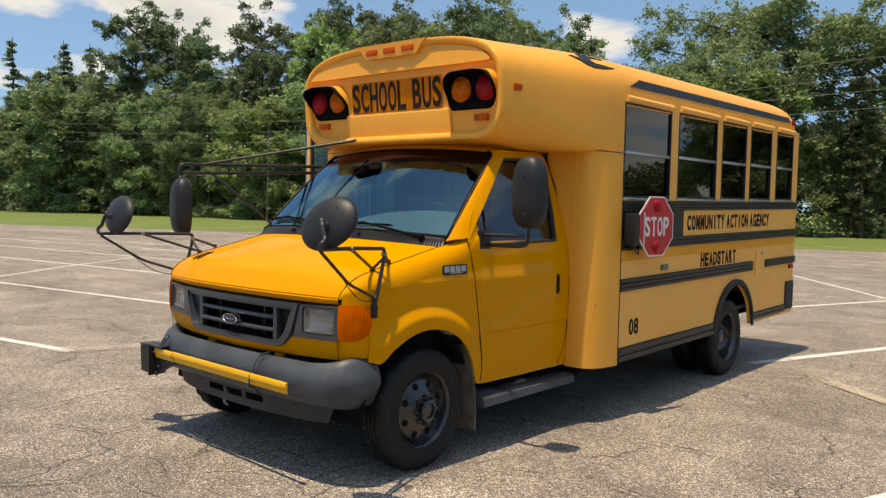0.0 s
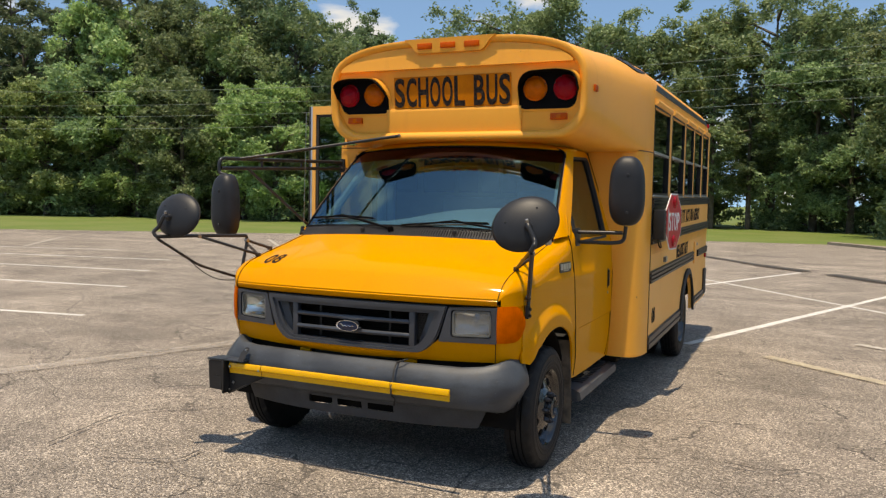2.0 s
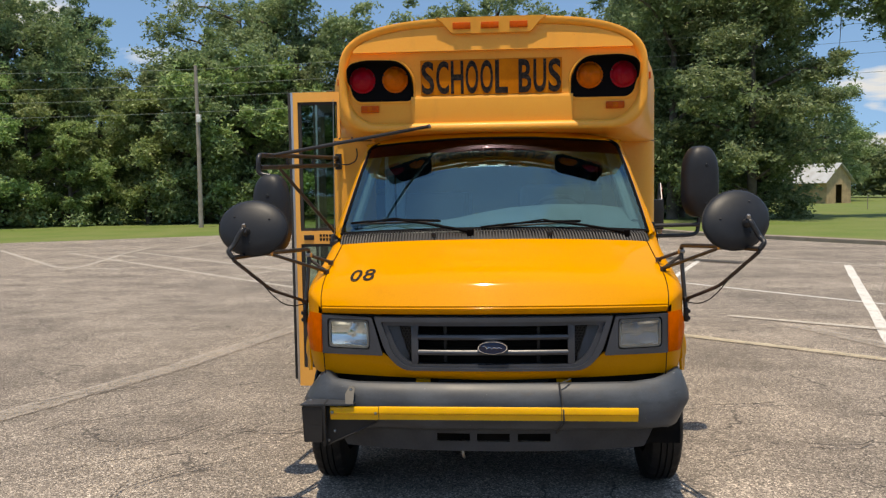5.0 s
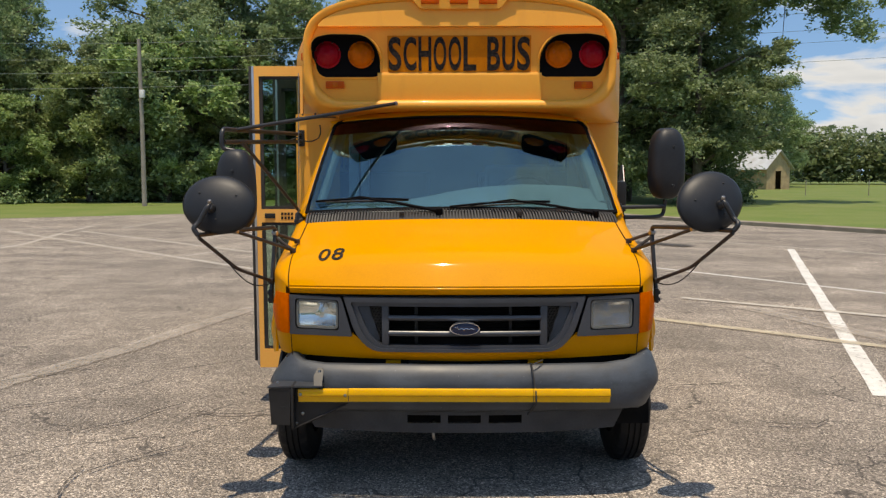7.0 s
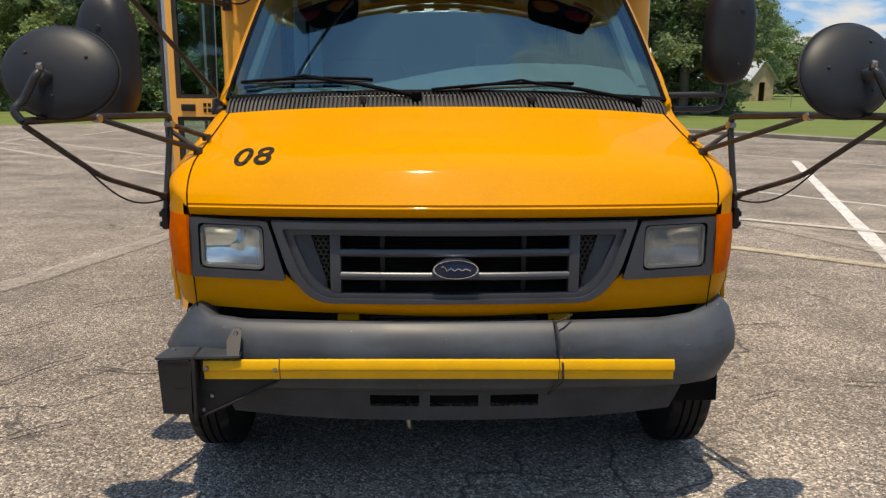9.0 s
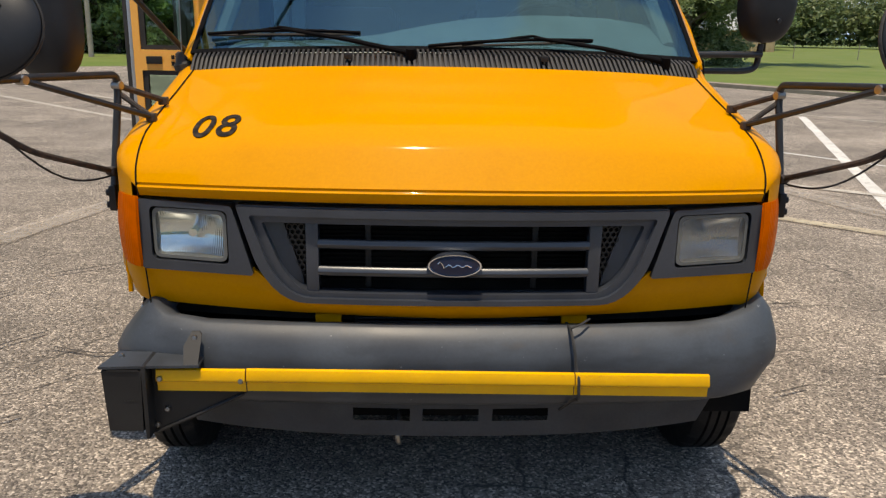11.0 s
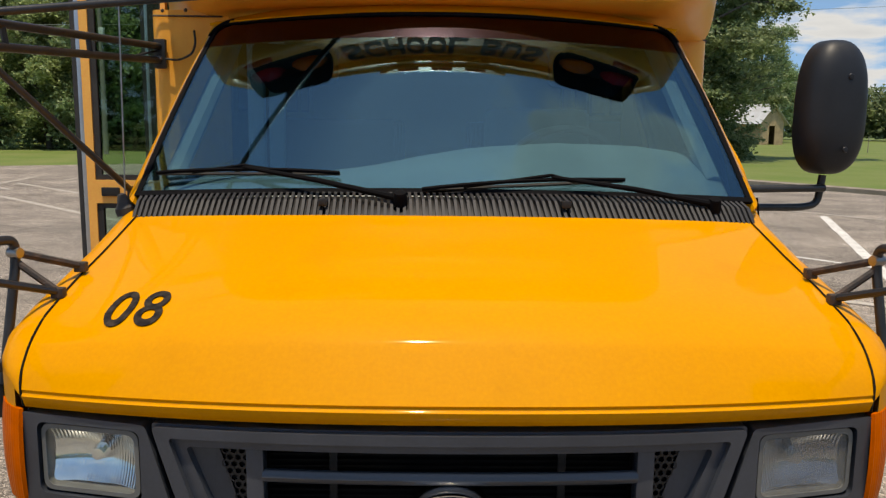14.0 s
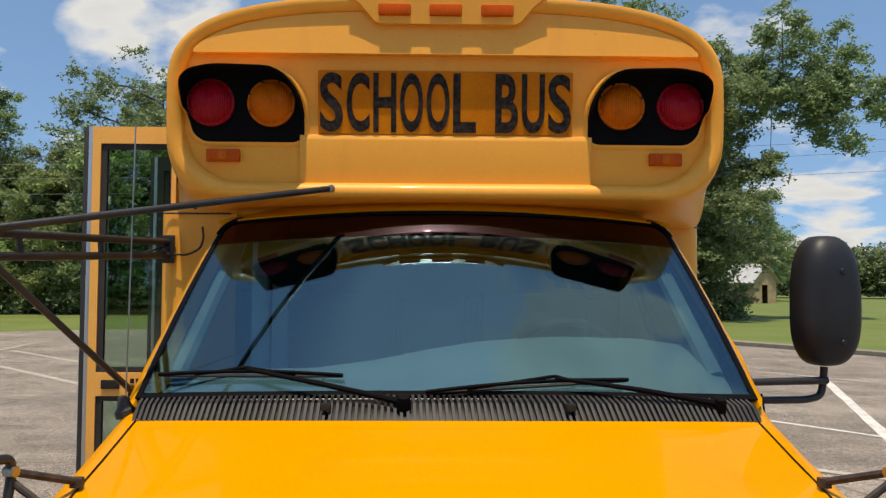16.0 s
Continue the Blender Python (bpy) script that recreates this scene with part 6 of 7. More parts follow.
# ledge panel under the sign
bm = bmesh.new()
prism(bm, [(-0.004, 2.217), (0.003, 2.215), (0.009, 2.202), (0.011, 2.194), (0.008, 2.046), (0.016, 2.042), (0.036, 2.026), (0.038, 2.005), (-0.004, 2.0)], lambda d, z, x: CF(x, z, d), -0.516, 0.514)
part("cap_ledge", bm, M_BODY, front_cap)
for x in (-0.184, -0.007, 0.172):
    bm = bmesh.new()
    box(bm, CF(x - 0.056, 2.618, 0.048), CF(x + 0.056, 2.658, 0.02), 0.006)
    part("clearance_lamp", bm, M_MARKER, front_cap, "small orange clearance lamp")
for x, z in ((-0.785, 2.140), (0.778, 2.136)):
    bm = bmesh.new()
    box(bm, CF(x - 0.058, z - 0.022, 0.020), CF(x + 0.058, z + 0.022, -0.01), 0.006)
    mk = part("front_marker_lamp", bm, M_MARKER, bus, "small orange marker lamp")
    bm = bmesh.new()
    box(bm, CF(x - 0.016, z - 0.016, 0.022), CF(x + 0.016, z + 0.016, 0.0), 0.003)
    part("marker_insert", bm, M_AMBER, mk)
for s in (-1, 1):
    bm = bmesh.new()
    box(bm, (s * 0.985 - 0.02, 0.775, 2.30), (s * 0.985 + 0.025, 0.875, 2.345), 0.006)
    part("side_marker_lamp", bm, M_MARKER, front_cap)
    # warning lamp pod
    pod = thing("warning_lamp_pod", "", "")
    pod.parent = bus
    top = [(s * 0.500, 2.205), (s * 0.500, 2.335), (s * 0.570, 2.430), (s * 0.80, 2.436), (s * 0.885, 2.418), (s * 0.918, 2.380), (s * 0.920, 2.305), (s * 0.908, 2.290), (s * 0.893, 2.218), (s * 0.855, 2.187), (s * 0.53, 2.187)]
    lp = rounded(top, [0.02, 0.05, 0.06, 0.04, 0.03, 0.03, 0.01, 0.02, 0.04, 0.03, 0.02], 4)
    sm = [(x + (s * 0.72 - x) * 0.03, z + (2.33 - z) * 0.045) for x, z in lp]
    bm = bmesh.new()
    prism(bm, lp, CF, -0.004, 0.004)
    part("pod_plate", bm, M_MATT, pod, "black lamp backing plate")
    # hood over the lamps: deep above, fading to nothing below
    bm = bmesh.new()
    n = len(lp)
    dep = [0.070 * min(1.0, max(0.0, (z - 2.28) / 0.10)) + 0.004 for x, z in lp]
    tip = [0.104 * min(1.0, max(0.0, (z - 2.25) / 0.14)) + 0.004 for x, z in lp]
    q0 = [bm.verts.new(CF(x, z, 0.0)) for x, z in lp]
    q1 = [bm.verts.new(CF(s * 0.72 + (x - s * 0.72) * 0.985, z - 0.004, d)) for (x, z), d in zip(lp, tip)]
    q2 = [bm.verts.new(CF(s * 0.72 + (x - s * 0.72) * 0.985, z - 0.004, d - 0.002)) for (x, z), d in zip(sm, tip)]
    q3 = [bm.verts.new(CF(x, z, 0.002)) for x, z in sm]
    for u, w in ((q0, q1), (q1, q2), (q2, q3)):
        for i in range(n):
            bm.faces.new((u[i], u[(i + 1) % n], w[(i + 1) % n], w[i]))
    part("pod_hood", bm, M_MATT, pod, "black lamp hood", smooth=50)
    bm = bmesh.new()
    big = [(x + (x - s * 0.72) * 0.035, z + (z - 2.33) * 0.055) for x, z in lp]
    q0 = [bm.verts.new(CF(x, z, -0.004)) for x, z in [(x + (x - s * 0.72) * 0.08, z + (z - 2.33) * 0.12) for x, z in lp]]
    q1 = [bm.verts.new(CF(x, z, d)) for (x, z), d in zip(big, dep)]
    q2 = [bm.verts.new(CF(x, z, d)) for (x, z), d in zip(lp, dep)]
    q3 = [bm.verts.new(CF(x, z, d * 0.84)) for (x, z), d in zip(lp, dep)]
    for u, w in ((q0, q1), (q1, q2), (q2, q3)):
        for i in range(n):
            bm.faces.new((u[i], u[(i + 1) % n], w[(i + 1) % n], w[i]))
    part("pod_shroud", bm, M_BODY, pod, "yellow moulded shroud", smooth=60)
    for x, mat, nm in ((0.826, M_RED, "red_warning_lens"), (0.616, M_AMBER, "amber_warning_lens")):
        bm = bmesh.new()
        lathe(bm, [(0, 0.041), (0.012, 0.0405), (0.016, 0.036), (0.030, 0.0355), (0.034, 0.0325), (0.048, 0.031), (0.052, 0.027), (0.060, 0.0245), (0.064, 0.019), (0.069, 0.015), (0.073, 0.006), (0.083, 0.004), (0.083, -0.01)], facing(CF(s * x, 2.322, 0.008), (0, -1, 0)), 32)
        part(nm, bm, mat, pod, "red dome warning lens" if mat is M_RED else "orange dome warning lens", smooth=50)
        for k in range(8):
            bm = bmesh.new()
            t = math.pi / 8 + k * math.pi / 4
            lathe(bm, [(0, 0.006), (0.004, 0.004), (0.005, 0)], facing(CF(s * x + 0.078 * math.cos(t), 2.322 + 0.078 * math.sin(t), 0.012), (0, -1, 0)), 6)
            part("lens_screw", bm, M_BLACK, pod)
bm = bmesh.new()
prism(bm, rect(-0.452, 0.444, 2.219, 2.438, 0.006), CF, 0.0, 0.005)
sign = part("school_bus_sign", bm, M_SIGN, bus, "orange reflective sign panel")
block_letters("sign_letters", "SCHOOL BUS", 0.885, 0.207, axes(CF(-0.446, 2.225, 0.0055), (1, 0, 0), (0, -0.10, 1)), M_LETTER, sign, 0.003, "black letters SCHOOL BUS", 0.022, 0.14, 0.58)

# cab roof strip under the cap
bm = bmesh.new()
sheet(bm, lambda a, b: Vector(((2 * a - 1) * (0.83 + 0.02 * b), screen(2 * a - 1, 1.0).y + 0.0 + 0.10 * b, screen((2 * a - 1), 1.0).z + 0.004 + 0.05 * b * (1 - abs(2 * a - 1) ** 3 * 0.8))), 20, 4, 0.01)
part("cab_roof_lip", bm, M_CAB, bus, smooth=60)
# ---- coach body ----
Y0, Y1, BW = 1.85, 5.72, 1.215
WINS = [(1.845, 2.607), (2.742, 3.520), (3.634, 4.215), (4.318, 4.890), (5.040, 5.548)]
ZS, ZH, ZB = 1.630, 2.325, 0.415


def SIDE(s, out=0.0):
    return lambda y, z, d: Vector((s * (BW + out + d), y, z + rise(y)))


def wheel_gap(y):
    return max(ZB, 0.40 + math.sqrt(max(0.0, 0.43 ** 2 - (y - 4.06) ** 2)))


for s in (-1, 1):
    side = thing("coach_side", "", "")
    side.parent = bus
    start = Y0 if s > 0 else 1.86
    bm = bmesh.new()
    ys = sorted(set([start + (Y1 - start) * i / 40 for i in range(41)] + [3.63, 3.66, 3.7, 4.42, 4.46, 4.49]))
    sheet(bm, lambda a, b: SIDE(s)(ys[round(a * (len(ys) - 1))], wheel_gap(ys[round(a * (len(ys) - 1))]) * (1 - b) + ZS * b, 0), len(ys) - 1, 4, 0.03)
    part("lower_side_panel", bm, M_COACH, side, "faded yellow coach side panel")
    edges = [start] + [e for w in WINS for e in w] + [Y1]
    for y0, y1 in zip(edges[0::2], edges[1::2]):
        if y1 - y0 > 0.01:
            bm = bmesh.new()
            prism(bm, rect(y0, y1, ZS + 0.001, ZH), SIDE(s), 0.0, -0.035)
            part("window_post", bm, M_COACH, side)
    bm = bmesh.new()
    prism(bm, dense(rect(start, Y1, ZH + 0.001, 2.36), 0.4), SIDE(s), 0.0, -0.035)
    part("header_panel", bm, M_COACH, side)
    for y0, y1 in WINS:
        win = thing("coach_window", "", "")
        win.parent = bus
        o, i = rect(y0, y1, ZS, ZH), rect(y0 + 0.016, y1 - 0.016, ZS + 0.018, ZH - 0.016)
        bm = bmesh.new()
        ring(bm, o, i, SIDE(s), 0.003, -0.03)
        part("window_frame", bm, M_BLACK, win, "black window frame", smooth=0)
        zm = ZS + 0.335
        bm = bmesh.new()
        box(bm, (s * (BW - 0.012), y0 + 0.016, zm - 0.011 + rise(y0)), (s * (BW + 0.004), y1 - 0.016, zm + 0.011 + rise(y0)), 0.003)
        part("window_bar", bm, M_ALU, win, "silver horizontal bar")
        for z0, z1, d in ((ZS + 0.018, zm, -0.02), (zm, ZH - 0.016, -0.010)):
            bm = bmesh.new()
            prism(bm, rect(y0 + 0.016, y1 - 0.016, z0, z1), SIDE(s), d, d - 0.004)
            part("window_pane", bm, G_SIDE, win, "dark tinted pane", smooth=0).visible_shadow = False
        bm = bmesh.new()
        box(bm, (s * (BW - 0.002), y0, ZS - 0.012 + rise(y0)), (s * (BW + 0.008), y1, ZS + 0.006 + rise(y0)), 0.003)
        part("window_sill", bm, M_ALU, win, "thin silver sill")
        bm = bmesh.new()
        ya, yb = y0 + 0.012, y1 + 0.01
        pts = [Vector((s * BW, ya + (yb - ya) * k / 6, ZH + 0.028 + rise(y0))) for k in range(7)]
        tube(bm, pts, 0.026, 12)
        bmesh.ops.bevel(bm, geom=[e for e in bm.edges if e.is_boundary], offset=0.001, segments=1, affect="EDGES")
        part("drip_rail", bm, M_COACH, win, "rounded yellow drip rail")

    def rail(name, y0, y1, z0, z1, ribs=3, proud=0.018, mat=M_RAIL, label=""):
        """A ribbed rub rail along the side."""
        prof = [(0.0, z0)]
        h = (z1 - z0) / ribs
        for k in range(ribs):
            prof += [(proud, z0 + h * (k + 0.12)), (proud, z0 + h * (k + 0.80)), (proud * 0.35, z0 + h * (k + 0.86)), (proud * 0.35, z0 + h * (k + 1.0) - h * 0.02)]
        prof += [(0.0, z1)]
        bm = bmesh.new()
        f = SIDE(s)
        prism(bm, prof, lambda d, z, y: f(y, z, d), y0, y1)
        return part(name, bm, mat, side, label, smooth=0)
    rail("rub_rail", start + 0.0, Y1, 1.535, 1.612, 3, label="ribbed black rub rail")
    rail("rub_rail", start, Y1, 1.245, 1.325, 3)
    rail("rub_rail", start, 4.475, 0.940, 1.035, 3)
    rail("rub_rail", 4.83, Y1, 0.955, 1.030, 3)
    rail("skirt_rail", start, 3.60, 0.415, 0.525, 2, 0.015)
    rail("skirt_rail", 4.53, 5.46, 0.440, 0.520, 2, 0.015)
    bm = bmesh.new()
    f = SIDE(s)
    prism(bm, rect(start, 2.885, 1.325, 1.535), f, 0.0, 0.004)
    part("black_band", bm, M_BLACK, side)
    bm = bmesh.new()
    prism(bm, rect(2.885, Y1, 1.325, 1.535), f, 0.0, 0.003)
    part("name_panel", bm, M_COACH, side)
    bm = bmesh.new()
    prism(bm, rect(start, Y1, 1.165, 1.243), f, 0.0, 0.003)
    part("yellow_stripe", bm, M_STRIPE, side, "bright yellow stripe")
    bm = bmesh.new()
    prism(bm, rect(5.47, 5.70, 0.46, 0.76, 0.01), f, 0.0, 0.016)
    part("corner_guard", bm, M_RUBBER, side, "black rubber corner guard")
    bm = bmesh.new()
    prism(bm, rect(4.555, 4.70, 0.895, 1.13, 0.01), f, 0.0, 0.012)
    part("filler_door", bm, M_COACH, side, "small yellow hatch")
    bm = bmesh.new()
    lathe(bm, [(0, 0.012), (0.014, 0.01), (0.018, 0)], facing(f(4.70, 1.10, 0.012), (s, 0, 0)), 12)
    part("hatch_latch", bm, M_STEEL, side)
    for y, z, mat in ((5.60, 0.92, M_RED), (2.55, 1.085, M_LENSRIM)):
        bm = bmesh.new()
        prism(bm, rect(y - 0.05, y + 0.05, z - 0.022, z + 0.022, 0.01), f, 0.0, 0.02)
        part("side_lamp", bm, mat, side, "small side lamp")
    # wheel arch flare
    bm = bmesh.new()
    sheet(bm, lambda a, b: f(4.06 - (0.43 + 0.055 * b) * math.cos(math.pi * a), 0.40 + (0.43 + 0.055 * b) * math.sin(math.pi * a), 0.03 - 0.012 * b), 24, 2, 0.02)
    part("arch_flare", bm, M_RUBBER, side, "black rubber wheel arch flare", smooth=50)
    bm = bmesh.new()
    prism(bm, [(1.92, 2.445), (2.10, 2.512), (5.45, 2.505), (5.45, 2.445)], lambda y, z, d: Vector((s * (1.215 * max(0.0, 1 - ((z - 2.30) / 0.445) ** 3.2) ** (1 / 3.2) + d), y, z + rise(y))), -0.004, 0.004)
    part("roof_stripe", bm, M_BLACK, side, "black stripe along the roof edge")
    bm = bmesh.new()
    box(bm, f(5.50, 2.43, 0.005), f(5.58, 2.475, -0.03), 0.006)
    part("roof_side_lamp", bm, M_RED, side)

f = SIDE(1)
cs = [o for o in bus.children if o.name.startswith("coach_side")][1]
block_letters("agency_name", "COMMUNITY ACTION AGENCY", 1.93, 0.128, axes(f(2.955, 1.367, 0.0035), (0, 1, 0.011), (0, -0.011, 1)), M_LETTER, cs, 0.002, "black letters COMMUNITY ACTION AGENCY", 0.045, 0.14, 0.45)
block_letters("programme_name", "HEADSTART", 0.79, 0.125, axes(f(3.262, 1.045, 0.0005), (0, 1, 0.011), (0, -0.011, 1)), M_LETTER, cs, 0.002, "black letters HEADSTART", 0.045, 0.14)
lettering("side_number", "08", 0.145, 0.125, axes(f(2.01, 0.60, 0.0005), (0, 1, 0.011), (0, -0.011, 1)), M_LETTER, cs, 0.002, label="black number 08", bold=0.03)

# roof: one shell from the cap to the tail, with a rounded rear edge
bm = bmesh.new()
ROOF = [(1.845, 0), (2.6, 0), (3.4, 0), (4.2, 0), (5.0, 0), (5.45, 0), (5.56, 0.01), (5.64, 0.035), (5.69, 0.075), (5.72, 0.13)]


def roof(a, b):
    y, drop = ROOF[round(a * (len(ROOF) - 1))]
    t = math.pi * (b * 2 - 1) / 2
    c, q = abs(math.sin(t)) ** (2 / 3.2), max(math.cos(t), 0) ** (2 / 3.2)
    sg = 1 if t > 0 else -1
    return Vector((sg * (BW - drop * 0.5) * c, y, 2.30 + (0.445 - drop) * q + rise(y)))


sheet(bm, roof, len(ROOF) - 1, 44, 0.02)
part("coach_roof", bm, M_BODY, bus, "pale yellow rounded coach roof", smooth=60)
bm = bmesh.new()
prism(bm, [(-BW + 0.01, 0.42), (BW - 0.01, 0.42), (BW - 0.01, 2.32), (0.9, 2.62), (0.4, 2.66), (-0.4, 2.66), (-0.9, 2.62), (-BW + 0.01, 2.32)], lambda x, z, d: Vector((x, Y1 - d, z + rise(Y1))), 0.0, 0.04)
part("rear_wall", bm, M_BODY, bus)
# winged mark on the cap's flank
bm = bmesh.new()
mark = [(0, -0.12), (0.08, -0.11), (0.18, -0.16), (0.27, -0.13), (0.33, -0.05), (0.36, 0.0), (0.60, -0.02), (0.97, -0.07), (0.62, -0.09), (0.50, -0.13), (0.44, -0.20), (0.47, -0.28), (0.62, -0.30), (1.0, -0.33), (0.62, -0.41), (0.35, -0.42), (0.20, -0.36), (0.12, -0.25)]
for s in (1,):
    def flankpt(u, w, d):
        yy, zz = 1.41 + u * 0.384, 2.645 + w * 0.262
        W, zs, zt = lerp([(r[0], r[1]) for r in CAP[1:]], yy), lerp([(r[0], r[2]) for r in CAP[1:]], yy), lerp([(r[0], r[3]) for r in CAP[1:]], yy)
        k = min(max((zz - zs) / (zt - zs), 0), 0.999)
        return Vector((W * (1 - k ** 3.2) ** (1 / 3.2) + d, yy, zz + d))
    prism(bm, dense(mark, 0.04), flankpt, -0.004, 0.005)
part("winged_mark", bm, M_BLACK, bus, "black winged shape", smooth=0)

# front corners of the coach, beside the cab
bm = bmesh.new()
c0, c1, c2, c3 = Vector((0.985, 1.502, 0)), Vector((1.14, 1.50, 0)), Vector((1.215, 1.53, 0)), Vector((1.215, 1.85, 0))
CORN = [c0 * (1 - t) ** 3 + c1 * 3 * t * (1 - t) ** 2 + c2 * 3 * t * t * (1 - t) + c3 * t ** 3 for t in (k / 14 for k in range(15))]
sheet(bm, lambda a, b: Vector((CORN[round(a * (len(CORN) - 1))].x - 0.012 * (1 - b) * (1 - a), CORN[round(a * (len(CORN) - 1))].y, 0.40 + 0.012 * (1 - a) + 1.56 * b)), len(CORN) - 1, 6, 0.015)
part("front_corner_panel", bm, M_BODY, bus, "yellow coach corner panel", smooth=50)
bm = bmesh.new()
CORL = fillet([(-0.80, 1.002, 0), (-1.075, 1.0, 0), (-1.10, 1.06, 0)], 0.03, 4)
sheet(bm, lambda a, b: Vector((CORL[round(a * (len(CORL) - 1))].x, CORL[round(a * (len(CORL) - 1))].y, 0.40 + 1.58 * b)), len(CORL) - 1, 6, 0.015)
part("front_corner_panel", bm, M_BODY, bus, "yellow coach corner panel", smooth=50)
bm = bmesh.new()
sheet(bm, lambda a, b: Vector((0.795 + 0.235 * a, 1.50 + 0.01 * a, 1.30 + 0.66 * b)), 3, 3, 0.012)
part("inner_corner_panel", bm, M_BODY, bus)
bm = bmesh.new()
for seam in ([(c.x + 0.002, c.y - 0.001, 1.957) for c in CORN], [(1.2175, 1.848, 0.42), (1.2175, 1.848, 1.957)], [(-1.078, 0.992, 1.957), (-0.82, 0.992, 1.957)]):
    bm = bmesh.new()
    tube(bm, seam, 0.0035, 5)
    part("panel_seam", bm, M_RUST, bus)
for p, nrm in [((1.06, 1.512, 0.86), (0.2, -1, 0)), ((1.172, 1.585, 0.86), (1, -0.5, 0)), ((1.20, 1.80, 0.87), (1, 0, 0)), ((-1.04, 0.99, 1.975), (0, -1, 0)), ((-0.955, 0.99, 1.978), (0, -1, 0)), ((-0.88, 0.99, 1.98), (0, -1, 0)), ((1.09, 1.522, 1.93), (0.2, -1, 0)), ((1.197, 1.66, 1.93), (1, -0.2, 0))]:
    bm = bmesh.new()
    lathe(bm, [(0, 0.004), (0.005, 0.003), (0.007, 0)], facing(p, nrm), 8)
    part("rivet", bm, M_RUST, bus)

# ---- open entrance door on the kerb side ----


def door_leaf(y, parent_name):
    lf = thing(parent_name, "", "")
    lf.parent = bus
    LF = lambda x, z, d: Vector((x, y - d, z))
    bm = bmesh.new()
    ring(bm, rect(-1.370, -1.045, 1.30, 2.298), rect(-1.338, -1.063, 1.345, 2.232), LF, 0.015, -0.015)
    ring(bm, rect(-1.370, -1.045, 0.255, 1.3005), rect(-1.338, -1.063, 0.384, 1.255), LF, 0.015, -0.015)
    part("door_frame", bm, M_COACH if y < 1.5 else M_RUBBER, lf, "yellow door frame" if y < 1.5 else "black door frame", smooth=0)
    bm = bmesh.new()
    box(bm, (-1.386, y - 0.014, 0.27), (-1.3705, y + 0.014, 2.298), 0.002)
    part("edge_strip", bm, M_ALU, lf, "silver edge strip")
    bm = bmesh.new()
    box(bm, (-1.407, y - 0.01, 0.30), (-1.3865, y + 0.03, 2.298), 0.006)
    part("edge_seal", bm, M_RUBBER, lf, "black rubber edge seal")
    for z0, z1 in ((1.345, 2.232), (0.384, 1.255)):
        bm = bmesh.new()
        ring(bm, rect(-1.338, -1.063, z0, z1), rect(-1.315, -1.07, z0 + 0.02, z1 - 0.02), LF, 0.008, -0.01)
        part("pane_seal", bm, M_RUBBER, lf, smooth=0)
        bm = bmesh.new()
        prism(bm, rect(-1.315, -1.07, z0 + 0.02, z1 - 0.02), LF, 0.0, -0.004)
        part("door_pane", bm, G_DOOR, lf, "clear door pane", smooth=0).visible_shadow = False
    bm = bmesh.new()
    box(bm, (-1.315, y - 0.024, 1.283), (-1.245, y - 0.012, 1.317), 0.004)
    part("door_latch", bm, M_BLACK, lf, "black recessed latch")
    bm = bmesh.new()
    for k in range(4):
        box(bm, (-1.205 + 0.022 * k, y - 0.0175, 1.305), (-1.19 + 0.022 * k, y - 0.0145, 1.322))
        box(bm, (-1.205 + 0.022 * k, y - 0.0175, 1.276), (-1.19 + 0.022 * k, y - 0.0145, 1.295))
    part("door_notice", bm, M_LETTER, lf, "row of small black marks")
    return lf


door_leaf(1.05, "front_door_leaf")
door_leaf(1.80, "rear_door_leaf")
bm = bmesh.new()
box(bm, (-1.19, 1.06, 0.28), (-0.75, 1.84, 0.33), 0.006)
box(bm, (-1.02, 1.06, 0.52), (-0.70, 1.84, 0.56), 0.006)
part("entrance_step", bm, M_RUBBER, bus, "ribbed black entrance steps")
bm = bmesh.new()
box(bm, (-1.215, 1.83, 0.40), (-1.12, 1.87, 2.35))
box(bm, (-1.045, 1.02, 2.22), (-0.99, 1.87, 2.30))
part("door_jamb", bm, M_BODY, bus)

# ---- underbody ----
bm = bmesh.new()
box(bm, (-1.08, 1.66, 0.52), (1.08, 5.66, 0.60))
box(bm, (-0.80, -0.40, 0.50), (0.80, 1.6, 0.60))
for s in (-1, 1):
    box(bm, (s * 0.42 - 0.04, -0.50, 0.42), (s * 0.42 + 0.04, 5.6, 0.56))
    box(bm, (s * 0.80, 1.65, 0.33), (s * 1.02, 3.3, 0.54), 0.02)
part("chassis", bm, M_DARK, bus)
bm = bmesh.new()
tube(bm, [(-0.86, 0.015, 0.358), (0.86, 0.015, 0.358)], 0.05, 10)
part("front_axle", bm, M_DARK, bus)
bm = bmesh.new()
tube(bm, [(-0.95, 4.02, 0.37), (0.95, 4.02, 0.37)], 0.07, 10)
lathe(bm, [(0, 0.16), (0.12, 0.12), (0.17, 0), (0.12, -0.12), (0, -0.16)], facing((0.05, 4.02, 0.37), (0, 1, 0)), 16)
part("rear_axle", bm, M_DARK, bus)
bm = bmesh.new()
box(bm, (-0.30, -0.45, 0.40), (0.30, 0.7, 0.95), 0.05)
part("engine", bm, M_DARK, bus)
# added dark block that fills the hollow nose, so nothing shows through
bm = bmesh.new()
box(bm, (-0.83, -0.28, 0.55), (0.83, 0.30, 0.98))
part("engine_bay", bm, M_DARK, bus)
bm = bmesh.new()
tube(bm, fillet([(-0.15, -0.50, 0.42), (-0.15, -0.585, 0.36), (-0.15, -0.60, 0.31), (-0.145, -0.575, 0.29)], 0.02), 0.008, 6)
